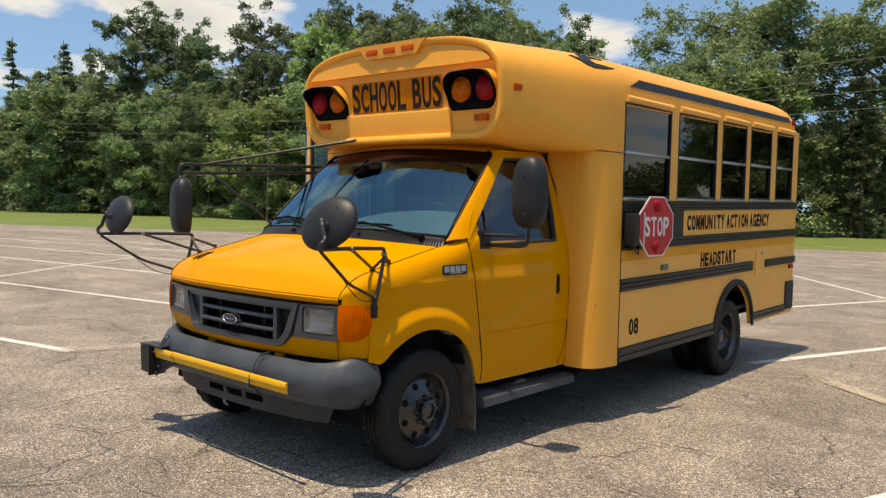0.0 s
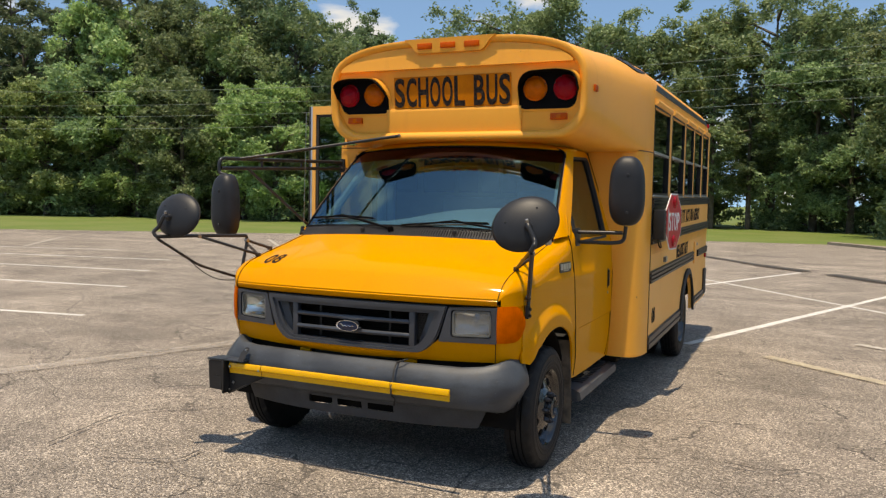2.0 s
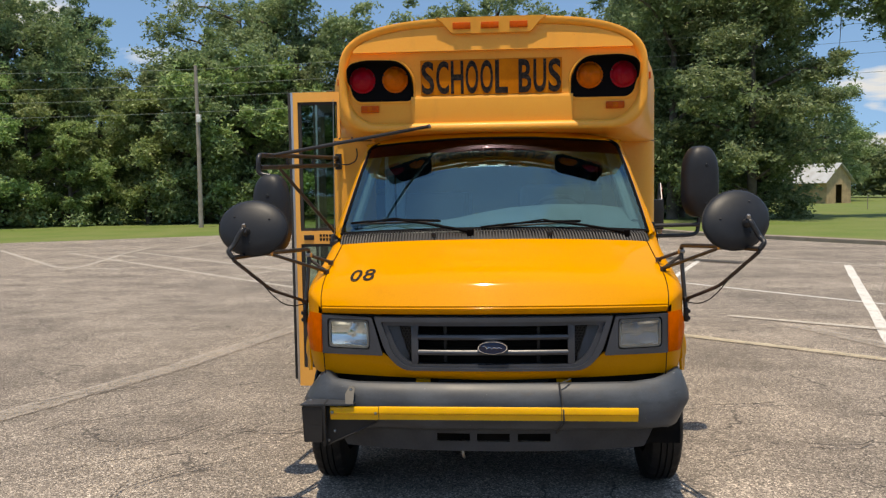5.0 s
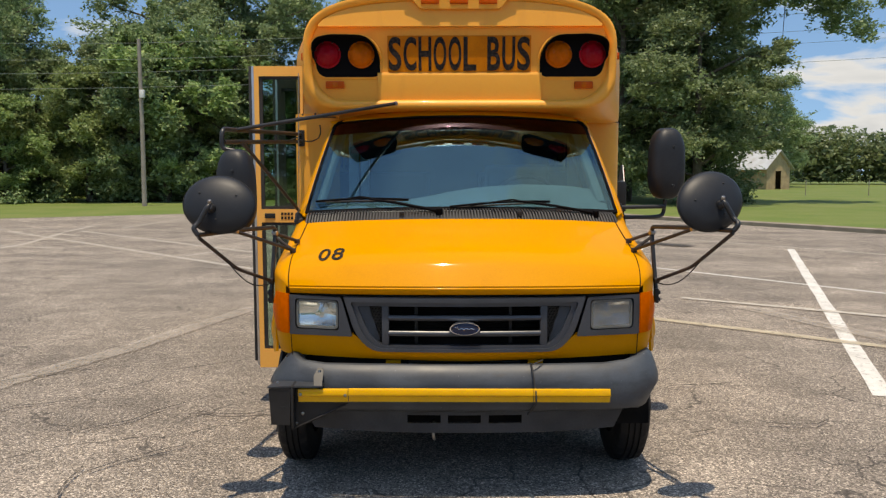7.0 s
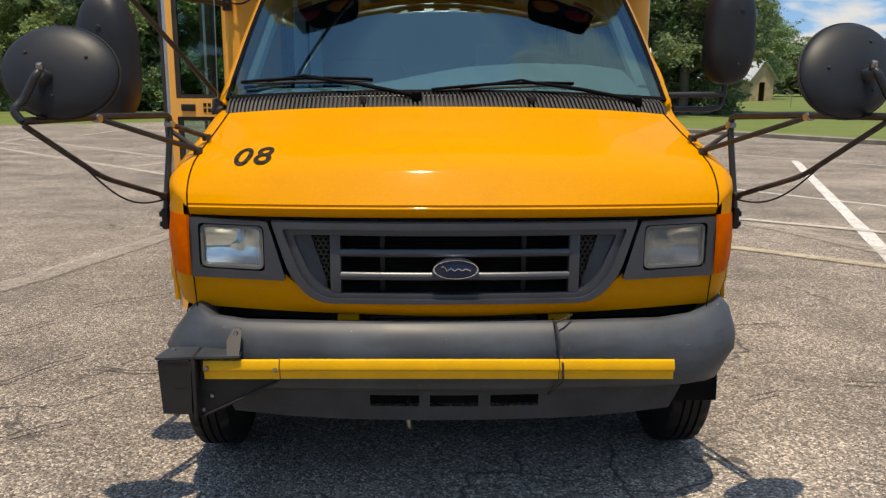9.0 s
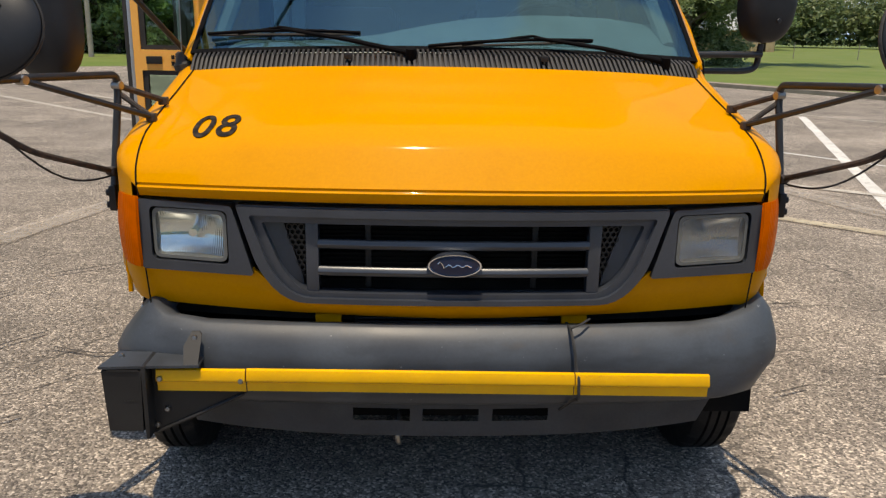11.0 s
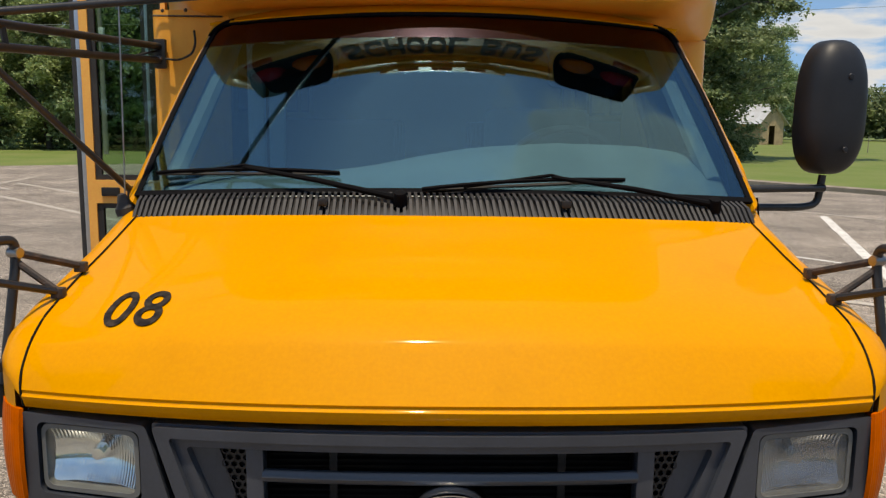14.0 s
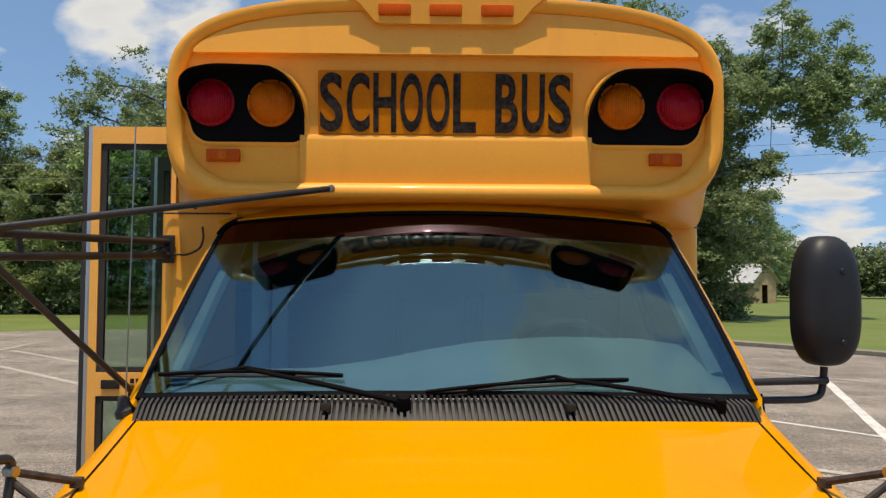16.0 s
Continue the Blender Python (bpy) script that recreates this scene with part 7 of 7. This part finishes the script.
part("tow_hook", bm, M_STEEL, bus, "small steel hook below the air dam")
for s in (-1, 1):
    bm = bmesh.new()
    sheet(bm, lambda a, b: Vector((s * (0.70 + 0.285 * a), 0.432 + 0.050 * (1 - b) + 0.012 * math.sin(5 * b), 0.14 + 0.55 * b + 0.01 * math.sin(9 * a))), 4, 8, 0.01)
    part("mud_flap", bm, M_MUD, bus, "muddy brown rubber mud flap", smooth=60)
# running board on the driver's side
bm = bmesh.new()
prism(bm, [(0.80, 0.37), (0.985, 0.365), (1.035, 0.345), (1.045, 0.30), (1.02, 0.285), (0.80, 0.30)], lambda x, z, y: Vector((x, y, z)), 0.50, 1.545)
step = part("running_board", bm, M_BUMPER, bus, "worn black running board")
for k in range(14):
    bm = bmesh.new()
    box(bm, (0.87, 0.70 + 0.055 * k, 0.368), (1.0, 0.72 + 0.055 * k, 0.373), 0.001)
    part("tread_rib", bm, M_RUBBER, step)


# ---- wheels ----
def wheel(s, y, x_out, dual):
    """One wheel with its outer face at x_out; the mesh axis is z."""
    wh = thing("rear_wheel" if dual else "front_wheel", "", "")
    wh.parent = bus
    m = facing((s * x_out, y, 0.358), (s, 0, 0))
    R = 0.358
    bm = bmesh.new()
    tread = [(0.212, -0.02), (0.225, -0.006), (0.24, -0.002), (0.246, 0.001), (0.252, -0.001), (0.262, 0.0), (0.266, 0.003), (0.272, 0.003), (0.276, 0.0), (0.30, 0.0), (0.304, 0.003), (0.310, 0.002), (0.314, -0.002), (0.324, -0.006), (0.341, -0.014), (0.353, -0.024), (R, -0.036), (R, -0.062), (R - 0.011, -0.064), (R - 0.011, -0.071), (R, -0.073), (R, -0.097), (R - 0.011, -0.099), (R - 0.011, -0.106),
               (R, -0.108), (R, -0.132), (R - 0.011, -0.134), (R - 0.011, -0.141), (R, -0.143), (R, -0.170), (0.352, -0.184), (0.324, -0.196), (0.25, -0.200), (0.21, -0.19)]
    lathe(bm, [(r, z * 0.86) for r, z in tread], m, 112)
    bm.verts.ensure_lookup_table()
    for rg in (15, 16, 29, 30):
        for k in range(0, 112, 4):
            for q in (0, 1):
                v = bm.verts[rg * 112 + k + q]
                loc = m.inverted() @ v.co
                v.co = m @ Vector((loc.x * 0.978, loc.y * 0.978, loc.z))
    part("tyre", bm, M_TYRE, wh, "worn black tyre", smooth=30)
    bm = bmesh.new()
    dish = -0.115 if dual else -0.03
    prof = [(0.214, -0.012), (0.222, -0.004), (0.214, -0.010), (0.205, -0.03), (0.198, -0.05), (0.19, dish - 0.028 if not dual else dish), (0.178, dish - (0.012 if not dual else 0.015)), (0.165, dish - (0.007 if not dual else 0.03)), (0.125, dish + (0.004 if not dual else -0.025)), (0.10, dish + (0.022 if not dual else -0.03)), (0.085, dish + 0.024 if not dual else dish - 0.03), (0.066, dish + 0.024 if not dual else dish - 0.03)]
    prof += [(0.062, 0.028), (0.045, 0.034), (0.04, 0.02), (0, 0.018)] if not dual else [(0.066, dish + 0.05), (0.05, dish + 0.06), (0, dish + 0.06)]
    lathe(bm, prof, m, 40)
    part("rim", bm, M_RIM, wh, "black painted steel rim", smooth=45)
    for k in range(8):
        t = 2 * math.pi * (k + 0.5) / 8
        # a black disc on the closed rim stands in for each hole's shade
        bm = bmesh.new()
        z = (dish - 0.0035) if not dual else dish - 0.026
        mm = m @ Matrix.Translation((0.150 * math.cos(t), 0.150 * math.sin(t), z)) @ Matrix.Rotation(0.26 if not dual else 0, 4, Vector((-math.sin(t), math.cos(t), 0)))
        lathe(bm, [(0, 0.0045), (0.0205, 0.0045), (0.0215, 0.001)], mm, 18)
        part("hand_hole", bm, M_DARK, wh)
        bm = bmesh.new()
        z = (dish + 0.022) if not dual else dish - 0.028
        mm = m @ Matrix.Translation((0.0825 * math.cos(t + 0.39), 0.0825 * math.sin(t + 0.39), z))
        lathe(bm, [(0.013, 0), (0.013, 0.016), (0.0105, 0.022), (0.0065, 0.023), (0.006, 0.034), (0, 0.036)], mm, 6)
        part("wheel_nut", bm, M_RIM if dual else M_NUT, wh, "" if dual else "dull steel wheel nut", smooth=20)
    return wh


for s in (-1, 1):
    wheel(s, 0.015, 0.978, False)
    wheel(s, 4.02, 1.185, True)
    wheel(s, 4.02, 0.93, True)


# ---- mirrors ----
def round_mirror(s, c, nrm, foot, spin):
    mr = thing("hood_mirror", "", "")
    mr.parent = bus
    m = facing(c, nrm) @ Matrix.Rotation(radians(spin), 4, "Z") @ Matrix.Diagonal((1.06, 0.86, 1, 1))
    bm = bmesh.new()
    lathe(bm, [(0, 0.030), (0.05, 0.027), (0.10, 0.017), (0.135, 0.004), (0.146, -0.006), (0.152, -0.012), (0.154, -0.02), (0.150, -0.028)], m, 48)
    part("mirror_bowl", bm, M_MIRROR, mr, "round black mirror back", smooth=60)
    bm = bmesh.new()
    lathe(bm, [(0.155, -0.016), (0.158, -0.020), (0.155, -0.028), (0.148, -0.032)], m, 48)
    part("mirror_rim", bm, M_RUBBER, mr, smooth=60)
    bm = bmesh.new()
    lathe(bm, [(0.148, -0.030), (0.10, -0.052), (0.05, -0.064), (0, -0.068)], m, 40)
    part("mirror_glass", bm, M_SILVER, mr, "convex mirror glass", smooth=60)
    for k in range(3):
        t = 0.6 + k * 2.1
        bm = bmesh.new()
        lathe(bm, [(0, 0.006), (0.004, 0.004), (0.005, 0)], m @ Matrix.Translation((0.09 * math.cos(t), 0.09 * math.sin(t), 0.019)), 8)
        part("mirror_screw", bm, M_RUBBER, mr)
    hub = facing(c, nrm) @ Vector((s * 0.02, -0.03, 0.03))
    bm = bmesh.new()
    lathe(bm, [(0, 0.03), (0.012, 0.028), (0.02, 0.01), (0.022, -0.01)], facing(hub, nrm), 14)
    tube(bm, fillet([hub + Vector((0, -0.015, 0.02)), hub + Vector((s * 0.01, -0.03, 0.005)), hub + Vector((s * 0.045, -0.035, -0.06)), Vector(foot) + Vector((s * 0.02, -0.005, 0.03)), Vector(foot)], 0.03), 0.0115, 10)
    part("ball_mount", bm, M_ROD, mr, "curved black mirror stalk")
    bm = bmesh.new()
    lathe(bm, [(0, 0.012), (0.008, 0.010), (0.011, 0), (0.008, -0.01)], facing(hub + Vector((0, -0.022, 0.028)), (0, -0.5, 1)), 10)
    part("stalk_bolt", bm, M_STEEL, mr)
    # tripod
    low, topj = Vector((s * 0.966, -0.40, 0.988)), Vector((s * 0.958, -0.325, 1.312))
    foot = Vector(foot)
    up = foot + Vector((-s * 0.01, 0.06, 0.0))
    for nm, pts, r in (("top_rod", [foot, foot.lerp(topj, 0.5) + Vector((0, 0, 0.004)), topj, topj + Vector((0, 0, -0.05)), low], 0.0108),):
        bm = bmesh.new()
        tube(bm, fillet(pts, 0.03), r, 10)
        part(nm, bm, M_ROD, mr, "bent black mirror rod")
    bm = bmesh.new()
    tube(bm, fillet([foot + Vector((0, 0.01, -0.012)), foot.lerp(low, 0.5) + Vector((0, 0, -0.015)), low + Vector((0, 0.0, 0.06))], 0.05), 0.0085, 8)
    part("lower_rod", bm, M_RUST, mr, "rusty lower mirror rod")
    e1, e2 = Vector((s * 0.868, -0.325, 1.195)), Vector((s * 0.868, -0.205, 1.232))
    bm = bmesh.new()
    tube(bm, [foot.lerp(topj, 0.45), e1], 0.0088, 8)
    part("inner_rod", bm, M_ROD, mr)
    for p0, p1, r in ((topj + Vector((0, 0, -0.03)), e2, 0.009), (topj + Vector((0, 0, -0.05)), e1, 0.0085)):
        bm = bmesh.new()
        tube(bm, [p0, p1], r, 8)
        part("fender_strut", bm, M_RUST, mr)
    for e in (e1, e2):
        bm = bmesh.new()
        box(bm, e - Vector((0.014, 0.011, 0.014)), e + Vector((0.014, 0.011, 0.010)), 0.004)
        part("hood_clip", bm, M_RUST, mr, "rusty clamp on the hood edge")
    for p in (foot.lerp(topj, 0.45), topj + Vector((0, 0, -0.03)), low + Vector((0, 0, 0.06))):
        bm = bmesh.new()
        lathe(bm, [(0, 0.015), (0.012, 0.014), (0.014, 0.0), (0.012, -0.014), (0, -0.015)], facing(p, (s, 0.3, 0)), 10)
        part("rod_clamp", bm, M_STEEL if p.z > 1.1 else M_RUST, mr)
    bm = bmesh.new()
    box(bm, low - Vector((0.010, 0.018, 0.052)), low + Vector((0.010, 0.018, 0.020)), 0.004)
    for zb in (-0.035, 0.0):
        lathe(bm, [(0, 0.012), (0.009, 0.010), (0.011, 0.0)], facing(low + Vector((s * 0.010, -0.006, zb)), (s, -0.5, 0)), 8)
    part("foot_bracket", bm, M_BLACK, mr, "black foot bracket on the fender")
    bm = bmesh.new()
    a0, a1 = foot.lerp(low, 0.35), low + Vector((0, 0, 0.06))
    tube(bm, [a0.lerp(a1, k / 10) + Vector((0, 0, -0.055 * math.sin(math.pi * k / 10) - 0.012)) for k in range(11)], 0.003, 5)
    part("loose_wire", bm, M_RUBBER, mr, "thin hanging wire")


round_mirror(1, (1.086, -0.846, 1.463), (0.20, -0.92, 0.32), (1.150, -0.945, 1.335), 24)
round_mirror(-1, (-1.107, -0.802, 1.450), (0.0, -0.95, 0.30), (-1.175, -0.89, 1.315), -8)


def tall_mirror(name, c, h, w, d, turn):
    mr = thing(name, "", "")
    mr.parent = bus
    m = Matrix.Translation(c) @ Matrix.Rotation(turn, 4, "Z")
    bm = bmesh.new()
    rings = []
    for k in range(25):
        t = -math.cos(math.pi * k / 24)
        f1 = (1 - abs(t) ** 3.2) ** 0.5 if abs(t) < 1 else 0.0
        f1 = max(f1, 0.02)
        rw, rd = w / 2 * (0.20 + 0.80 * f1) * (1 - 0.05 * t), d * (0.25 + 0.75 * f1)
        rings.append([bm.verts.new(m @ Vector((rw * math.copysign(abs(math.cos(a)) ** 0.7, math.cos(a)), -rd * max(0, math.sin(a)) ** 0.8 + (0.02 if math.sin(a) < -0.01 else 0), t * h / 2))) for a in (2 * math.pi * q / 40 for q in range(40))])
    for a, b in zip(rings, rings[1:]):
        for q in range(40):
            bm.faces.new((a[q], a[(q + 1) % 40], b[(q + 1) % 40], b[q]))
    bm.faces.new(rings[0])
    bm.faces.new(rings[-1])
    part("mirror_housing", bm, M_MIRROR, mr, "tall rounded black mirror housing", smooth=70)
    bm = bmesh.new()
    prism(bm, rect(-w * 0.36, w * 0.36, -h * 0.38, h * 0.38, 0.05), lambda x, z, e: m @ Vector((x, 0.021 + e, z)), 0, 0.004)
    part("mirror_glass", bm, M_SILVER, mr, "flat mirror glass")
    for z in (-0.62, 0.45):
        bm = bmesh.new()
        lathe(bm, [(0, 0.004), (0.008, 0.003), (0.01, 0)], facing(m @ Vector((0.01, -d * 0.985, z * h / 2)), m.to_3x3() @ Vector((0, -1, 0))), 10)
        part("housing_plug", bm, M_MIRROR, mr)
    return mr


tr = tall_mirror("driver_mirror", (1.273, 0.60, 1.642), 0.435, 0.222, 0.095, 0.12)
for z, y in ((1.375, 0.53), (1.312, 0.56)):
    bm = bmesh.new()
    pts = [(0.965, y, z), (1.20, y + 0.02, z), (1.262, y + 0.04, z + 0.01), (1.273, 0.60, 1.42)] if z < 1.35 else [(0.965, y, z), (1.262, y + 0.03, z + 0.004)]
    tube(bm, fillet(pts, 0.05), 0.0125, 10)
    part("mirror_arm", bm, M_ROD, tr, "black mirror arm")
bm = bmesh.new()
box(bm, (0.945, 0.49, 1.285), (0.985, 0.60, 1.40), 0.008)
part("arm_plate", bm, M_BLACK, tr)
bm = bmesh.new()
lathe(bm, [(0.012, 0), (0.03, 0.01), (0.032, 0.045), (0.02, 0.05)], facing((1.273, 0.60, 1.395), (0, 0, 1)), 16)
part("arm_collar", bm, M_BLACK, tr)

tl = tall_mirror("kerb_mirror", (-1.160, -0.275, 1.502), 0.41, 0.20, 0.085, -0.12)
LO = Vector((-1.232, -0.264, 1.812))
bm = bmesh.new()
tube(bm, fillet([(-1.17, -0.262, 1.70), (-1.232, -0.264, 1.71), LO, LO + Vector((0.02, 0.14, 0.002)), (-1.05, 0.985, 1.845)], 0.045), 0.0125, 10)
part("overhead_arm", bm, M_ROD, tl, "long black overhead mirror arm")
bm = bmesh.new()
tube(bm, [(-1.225, -0.255, 1.745), (-1.05, 0.985, 1.795)], 0.0125, 10)
part("lower_arm", bm, M_ROD, tl)
bm = bmesh.new()
tube(bm, [LO + Vector((0.03, 0.18, 0.004)), (-0.402, 0.70, 2.022)], 0.011, 10)
part("stay_rod", bm, M_ROD, tl, "thin black stay rod up to the cap")
bm = bmesh.new()
lathe(bm, [(0, 0.014), (0.012, 0.012), (0.014, 0), (0.012, -0.012), (0, -0.014)], facing((-0.402, 0.698, 2.022), (0, -1, 0)), 12)
part("stay_end", bm, M_STEEL, tl)
bm = bmesh.new()
tube(bm, [(-1.19, -0.02, 1.752), (-0.952, 0.40, 1.345)], 0.010, 10)
part("brace_rod", bm, M_ROD, tl, "black diagonal brace down to the cowl")
bm = bmesh.new()
box(bm, (-0.972, 0.375, 1.325), (-0.932, 0.425, 1.36), 0.006)
part("brace_foot", bm, M_BLACK, tl)
bm = bmesh.new()
box(bm, (-1.072, 0.968, 1.765), (-1.028, 0.992, 1.872), 0.006)
part("arm_bracket", bm, M_BLACK, tl, "black wall bracket")
bm = bmesh.new()
lathe(bm, [(0, 0.014), (0.009, 0.013), (0.012, 0)], facing((-1.05, 0.967, 1.80), (0, -1, 0)), 8)
part("bracket_bolt", bm, M_STEEL, tl)
for t in (0.30, 0.62):
    bm = bmesh.new()
    p, q = Vector((-1.225, -0.255, 1.745)).lerp(Vector((-1.05, 0.985, 1.795)), t), LO.lerp(Vector((-1.05, 0.985, 1.845)), t)
    tube(bm, [p, q], 0.009, 8)
    part("arm_spacer", bm, M_ROD, tl)
bm = bmesh.new()
tube(bm, fillet([(-1.03, 0.975, 1.80), (-0.98, 0.972, 1.795), (-0.93, 0.974, 1.82), (-0.918, 0.978, 1.86), (-0.925, 0.985, 1.905)], 0.04), 0.004, 6)
tube(bm, fillet([(-1.05, 0.965, 1.83), (-1.10, 0.85, 1.80), (-1.08, 0.80, 1.79)], 0.03), 0.004, 6)
part("mirror_cable", bm, M_RUBBER, tl, "black looped cable")

# ---- stop arm ----
arm = thing("stop_arm", "", "")
arm.parent = bus
n = Vector((0.98, -0.12, 0)).normalized()
ux = Vector((-n.y, n.x, 0))


def ST(u, w, d):
    return Vector((1.335, 2.15, 1.425)) + ux * u + Vector((0, 0, w)) + n * d


def octagon(r):
    return [(r * math.cos(math.pi / 8 + k * math.pi / 4), r * math.sin(math.pi / 8 + k * math.pi / 4)) for k in range(8)]


bm = bmesh.new()
prism(bm, octagon(0.243), ST, 0, 0.006)
part("stop_sign_border", bm, M_WHITE, arm, "white sign border", smooth=0)
bm = bmesh.new()
prism(bm, octagon(0.230), ST, 0.0062, 0.008)
part("stop_sign_face", bm, M_STOP, arm, "red octagonal sign face", smooth=0)
block_letters("stop_letters", "STOP", 0.310, 0.145, axes(ST(-0.155, -0.073, 0.0083), ux, (0, 0, 1)), M_WHITE, arm, 0.002, "white letters STOP", 0.02, 0.16)
for z in (-0.155, 0.155):
    bm = bmesh.new()
    lathe(bm, [(0, 0.017), (0.03, 0.014), (0.045, 0.007), (0.05, 0)], facing(ST(0, z, 0.008), n), 24)
    part("stop_lamp", bm, M_RED, arm, "red flashing lamp")
bm = bmesh.new()
box(bm, (1.225, 1.86, 1.285), (1.315, 2.02, 1.52), 0.012)
part("arm_motor_box", bm, M_BLACK, arm, "black stop arm motor box")
bm = bmesh.new()
box(bm, (1.30, 1.98, 1.28), (1.325, 2.03, 1.53), 0.004)
for z in (1.33, 1.48):
    tube(bm, [(1.29, 2.0, z), (1.33, 2.15, z)], 0.012, 8)
part("arm_hinge", bm, M_ALU, arm)
bm = bmesh.new()
tube(bm, fillet([(1.27, 1.93, 1.285), (1.28, 1.98, 1.22), (1.25, 2.06, 1.215), (1.23, 2.08, 1.28)], 0.04), 0.005, 6)
part("arm_cable", bm, M_RUBBER, arm)
# fender badge: bar shapes only
bm = bmesh.new()
prism(bm, rect(0.140, 0.355, 1.140, 1.200, 0.010), lambda y, z, d: Vector((cab_x(y, z) + d, y, z)), 0.0, 0.005)
bd = part("fender_badge", bm, M_BLACK, bus, "dark fender badge with silver bars")
bm = bmesh.new()
for k in range(4):
    prism(bm, rect(0.152 + 0.049 * k, 0.192 + 0.049 * k, 1.157, 1.192, 0.004), lambda y, z, d: Vector((cab_x(y, z) + d, y, z)), 0.005, 0.008)
prism(bm, rect(0.20, 0.31, 1.148, 1.154), lambda y, z, d: Vector((cab_x(y, z) + d, y, z)), 0.005, 0.007)
part("badge_bars", bm, M_ALU, bd, smooth=0)

# ---- cabin ----
DASH = [(-0.9, 1.395), (-0.45, 1.405), (-0.25, 1.432), (-0.08, 1.467), (0.1, 1.497), (0.37, 1.515), (0.65, 1.508), (0.9, 1.475)]
bm = bmesh.new()


def dash_top(a, b):
    u = 2 * a - 1
    x = u * 0.875
    rise_z = (lerp(DASH, x) - 1.345) * math.sin(math.pi / 2 * min(1, b / 0.85)) ** 0.8 - 0.25 * max(0.0, b - 0.88) / 0.12
    return Vector((x, 0.20 + 0.50 * b + 0.16 * u * u * (1 - 0.8 * b), 1.345 + rise_z))


sheet(bm, dash_top, 40, 16, 0.01)
dash = part("dashboard", bm, M_CABIN, bus, "grey moulded dashboard", smooth=60)
bm = bmesh.new()
box(bm, (-0.93, 0.66, 0.75), (0.93, 0.74, 1.36), 0.03)
part("dash_front", bm, M_CABDARK, dash)
bm = bmesh.new()
m = facing((0.42, 0.80, 1.42), (0, 0.75, 0.66))
pts = [m @ Vector((0.19 * math.cos(2 * math.pi * k / 32), 0.19 * math.sin(2 * math.pi * k / 32), 0)) for k in range(33)]
tube(bm, pts, 0.014, 8)
for t in (0.0, math.pi, -math.pi / 2):
    tube(bm, [m @ Vector((0, 0, -0.02)), m @ Vector((0.19 * math.cos(t), 0.19 * math.sin(t), 0))], 0.016, 6)
lathe(bm, [(0, 0.03), (0.06, 0.025), (0.07, -0.03), (0, -0.05)], m, 16)
part("steering_wheel", bm, M_CABDARK, bus, "dark grey steering wheel")
for s in (-1, 1):
    # added dark plates where the windscreen mirrors the lamp pods, not real visors
    bm = bmesh.new()
    pl = rounded([(0.385, 1.845), (0.385, 1.715), (0.62, 1.675), (0.70, 1.77), (0.70, 1.86)], 0.02)
    prism(bm, pl, lambda x, z, d: Vector((s * x, 0.905 + (1.76 - z) * -0.35 + d, z)), 0, 0.02)
    part("sun_visor", bm, M_CABDARK, bus, "dark plate added behind the glass, where lamp pods are mirrored")
    bm = bmesh.new()
    tube(bm, [(s * 0.845, 0.44, 1.40), (s * 0.765, 0.95, 1.87)], 0.03, 8)
    part("pillar_trim", bm, M_CABIN, bus, "pale grey inner pillar trim")
bm = bmesh.new()
box(bm, (0.20, 1.15, 0.95), (0.68, 1.65, 1.12), 0.05, 3)
box(bm, (0.20, 1.58, 1.05), (0.68, 1.72, 1.65), 0.05, 3)
part("driver_seat", bm, M_CABIN, bus, "grey driver seat")
bm = bmesh.new()
box(bm, (-0.735, 0.98, 0.62), (-0.672, 1.03, 1.92), 0.015)
box(bm, (-0.660, 1.00, 0.62), (-0.600, 1.04, 1.92), 0.012)
part("entrance_stanchion", bm, M_PALE, bus, "pale grey entrance panel")
bm = bmesh.new()
box(bm, (-1.16, 1.80, 0.60), (1.16, 5.66, 0.63))
box(bm, (-0.88, 0.72, 0.60), (0.88, 1.80, 0.63))
part("coach_floor", bm, M_CABDARK, bus)
bm = bmesh.new()
sheet(bm, lambda a, b: Vector((math.sin((2 * a - 1) * 1.35) / math.sin(1.35) * (0.72 + 0.40 * min(1, 5 * b)), 0.95 + 4.7 * b, 1.98 + 0.62 * math.cos((2 * a - 1) * 1.35) * min(1, 0.05 + 6 * b))), 12, 12, 0.01)
part("headliner", bm, M_CEIL, bus)
for r in range(5):
    for s in (-1, 1):
        if s < 0 and r == 0:
            continue
        st = thing("bench_seat", "", "")
        st.parent = bus
        y = 2.35 + 0.72 * r
        bm = bmesh.new()
        box(bm, (s * 0.28, y - 0.40, 0.98), (s * 1.12, y, 1.10), 0.03)
        part("seat_cushion", bm, M_SEAT, st)
        bm = bmesh.new()
        box(bm, (s * 0.28, y - 0.02, 1.0), (s * 1.12, y + 0.10, 1.60), 0.04)
        part("seat_back", bm, M_SEAT, st)
        bm = bmesh.new()
        for x in (0.35, 1.05):
            tube(bm, [(s * x, y - 0.2, 0.63), (s * x, y - 0.2, 0.99)], 0.018, 6)
        part("seat_frame", bm, M_DARK, st)
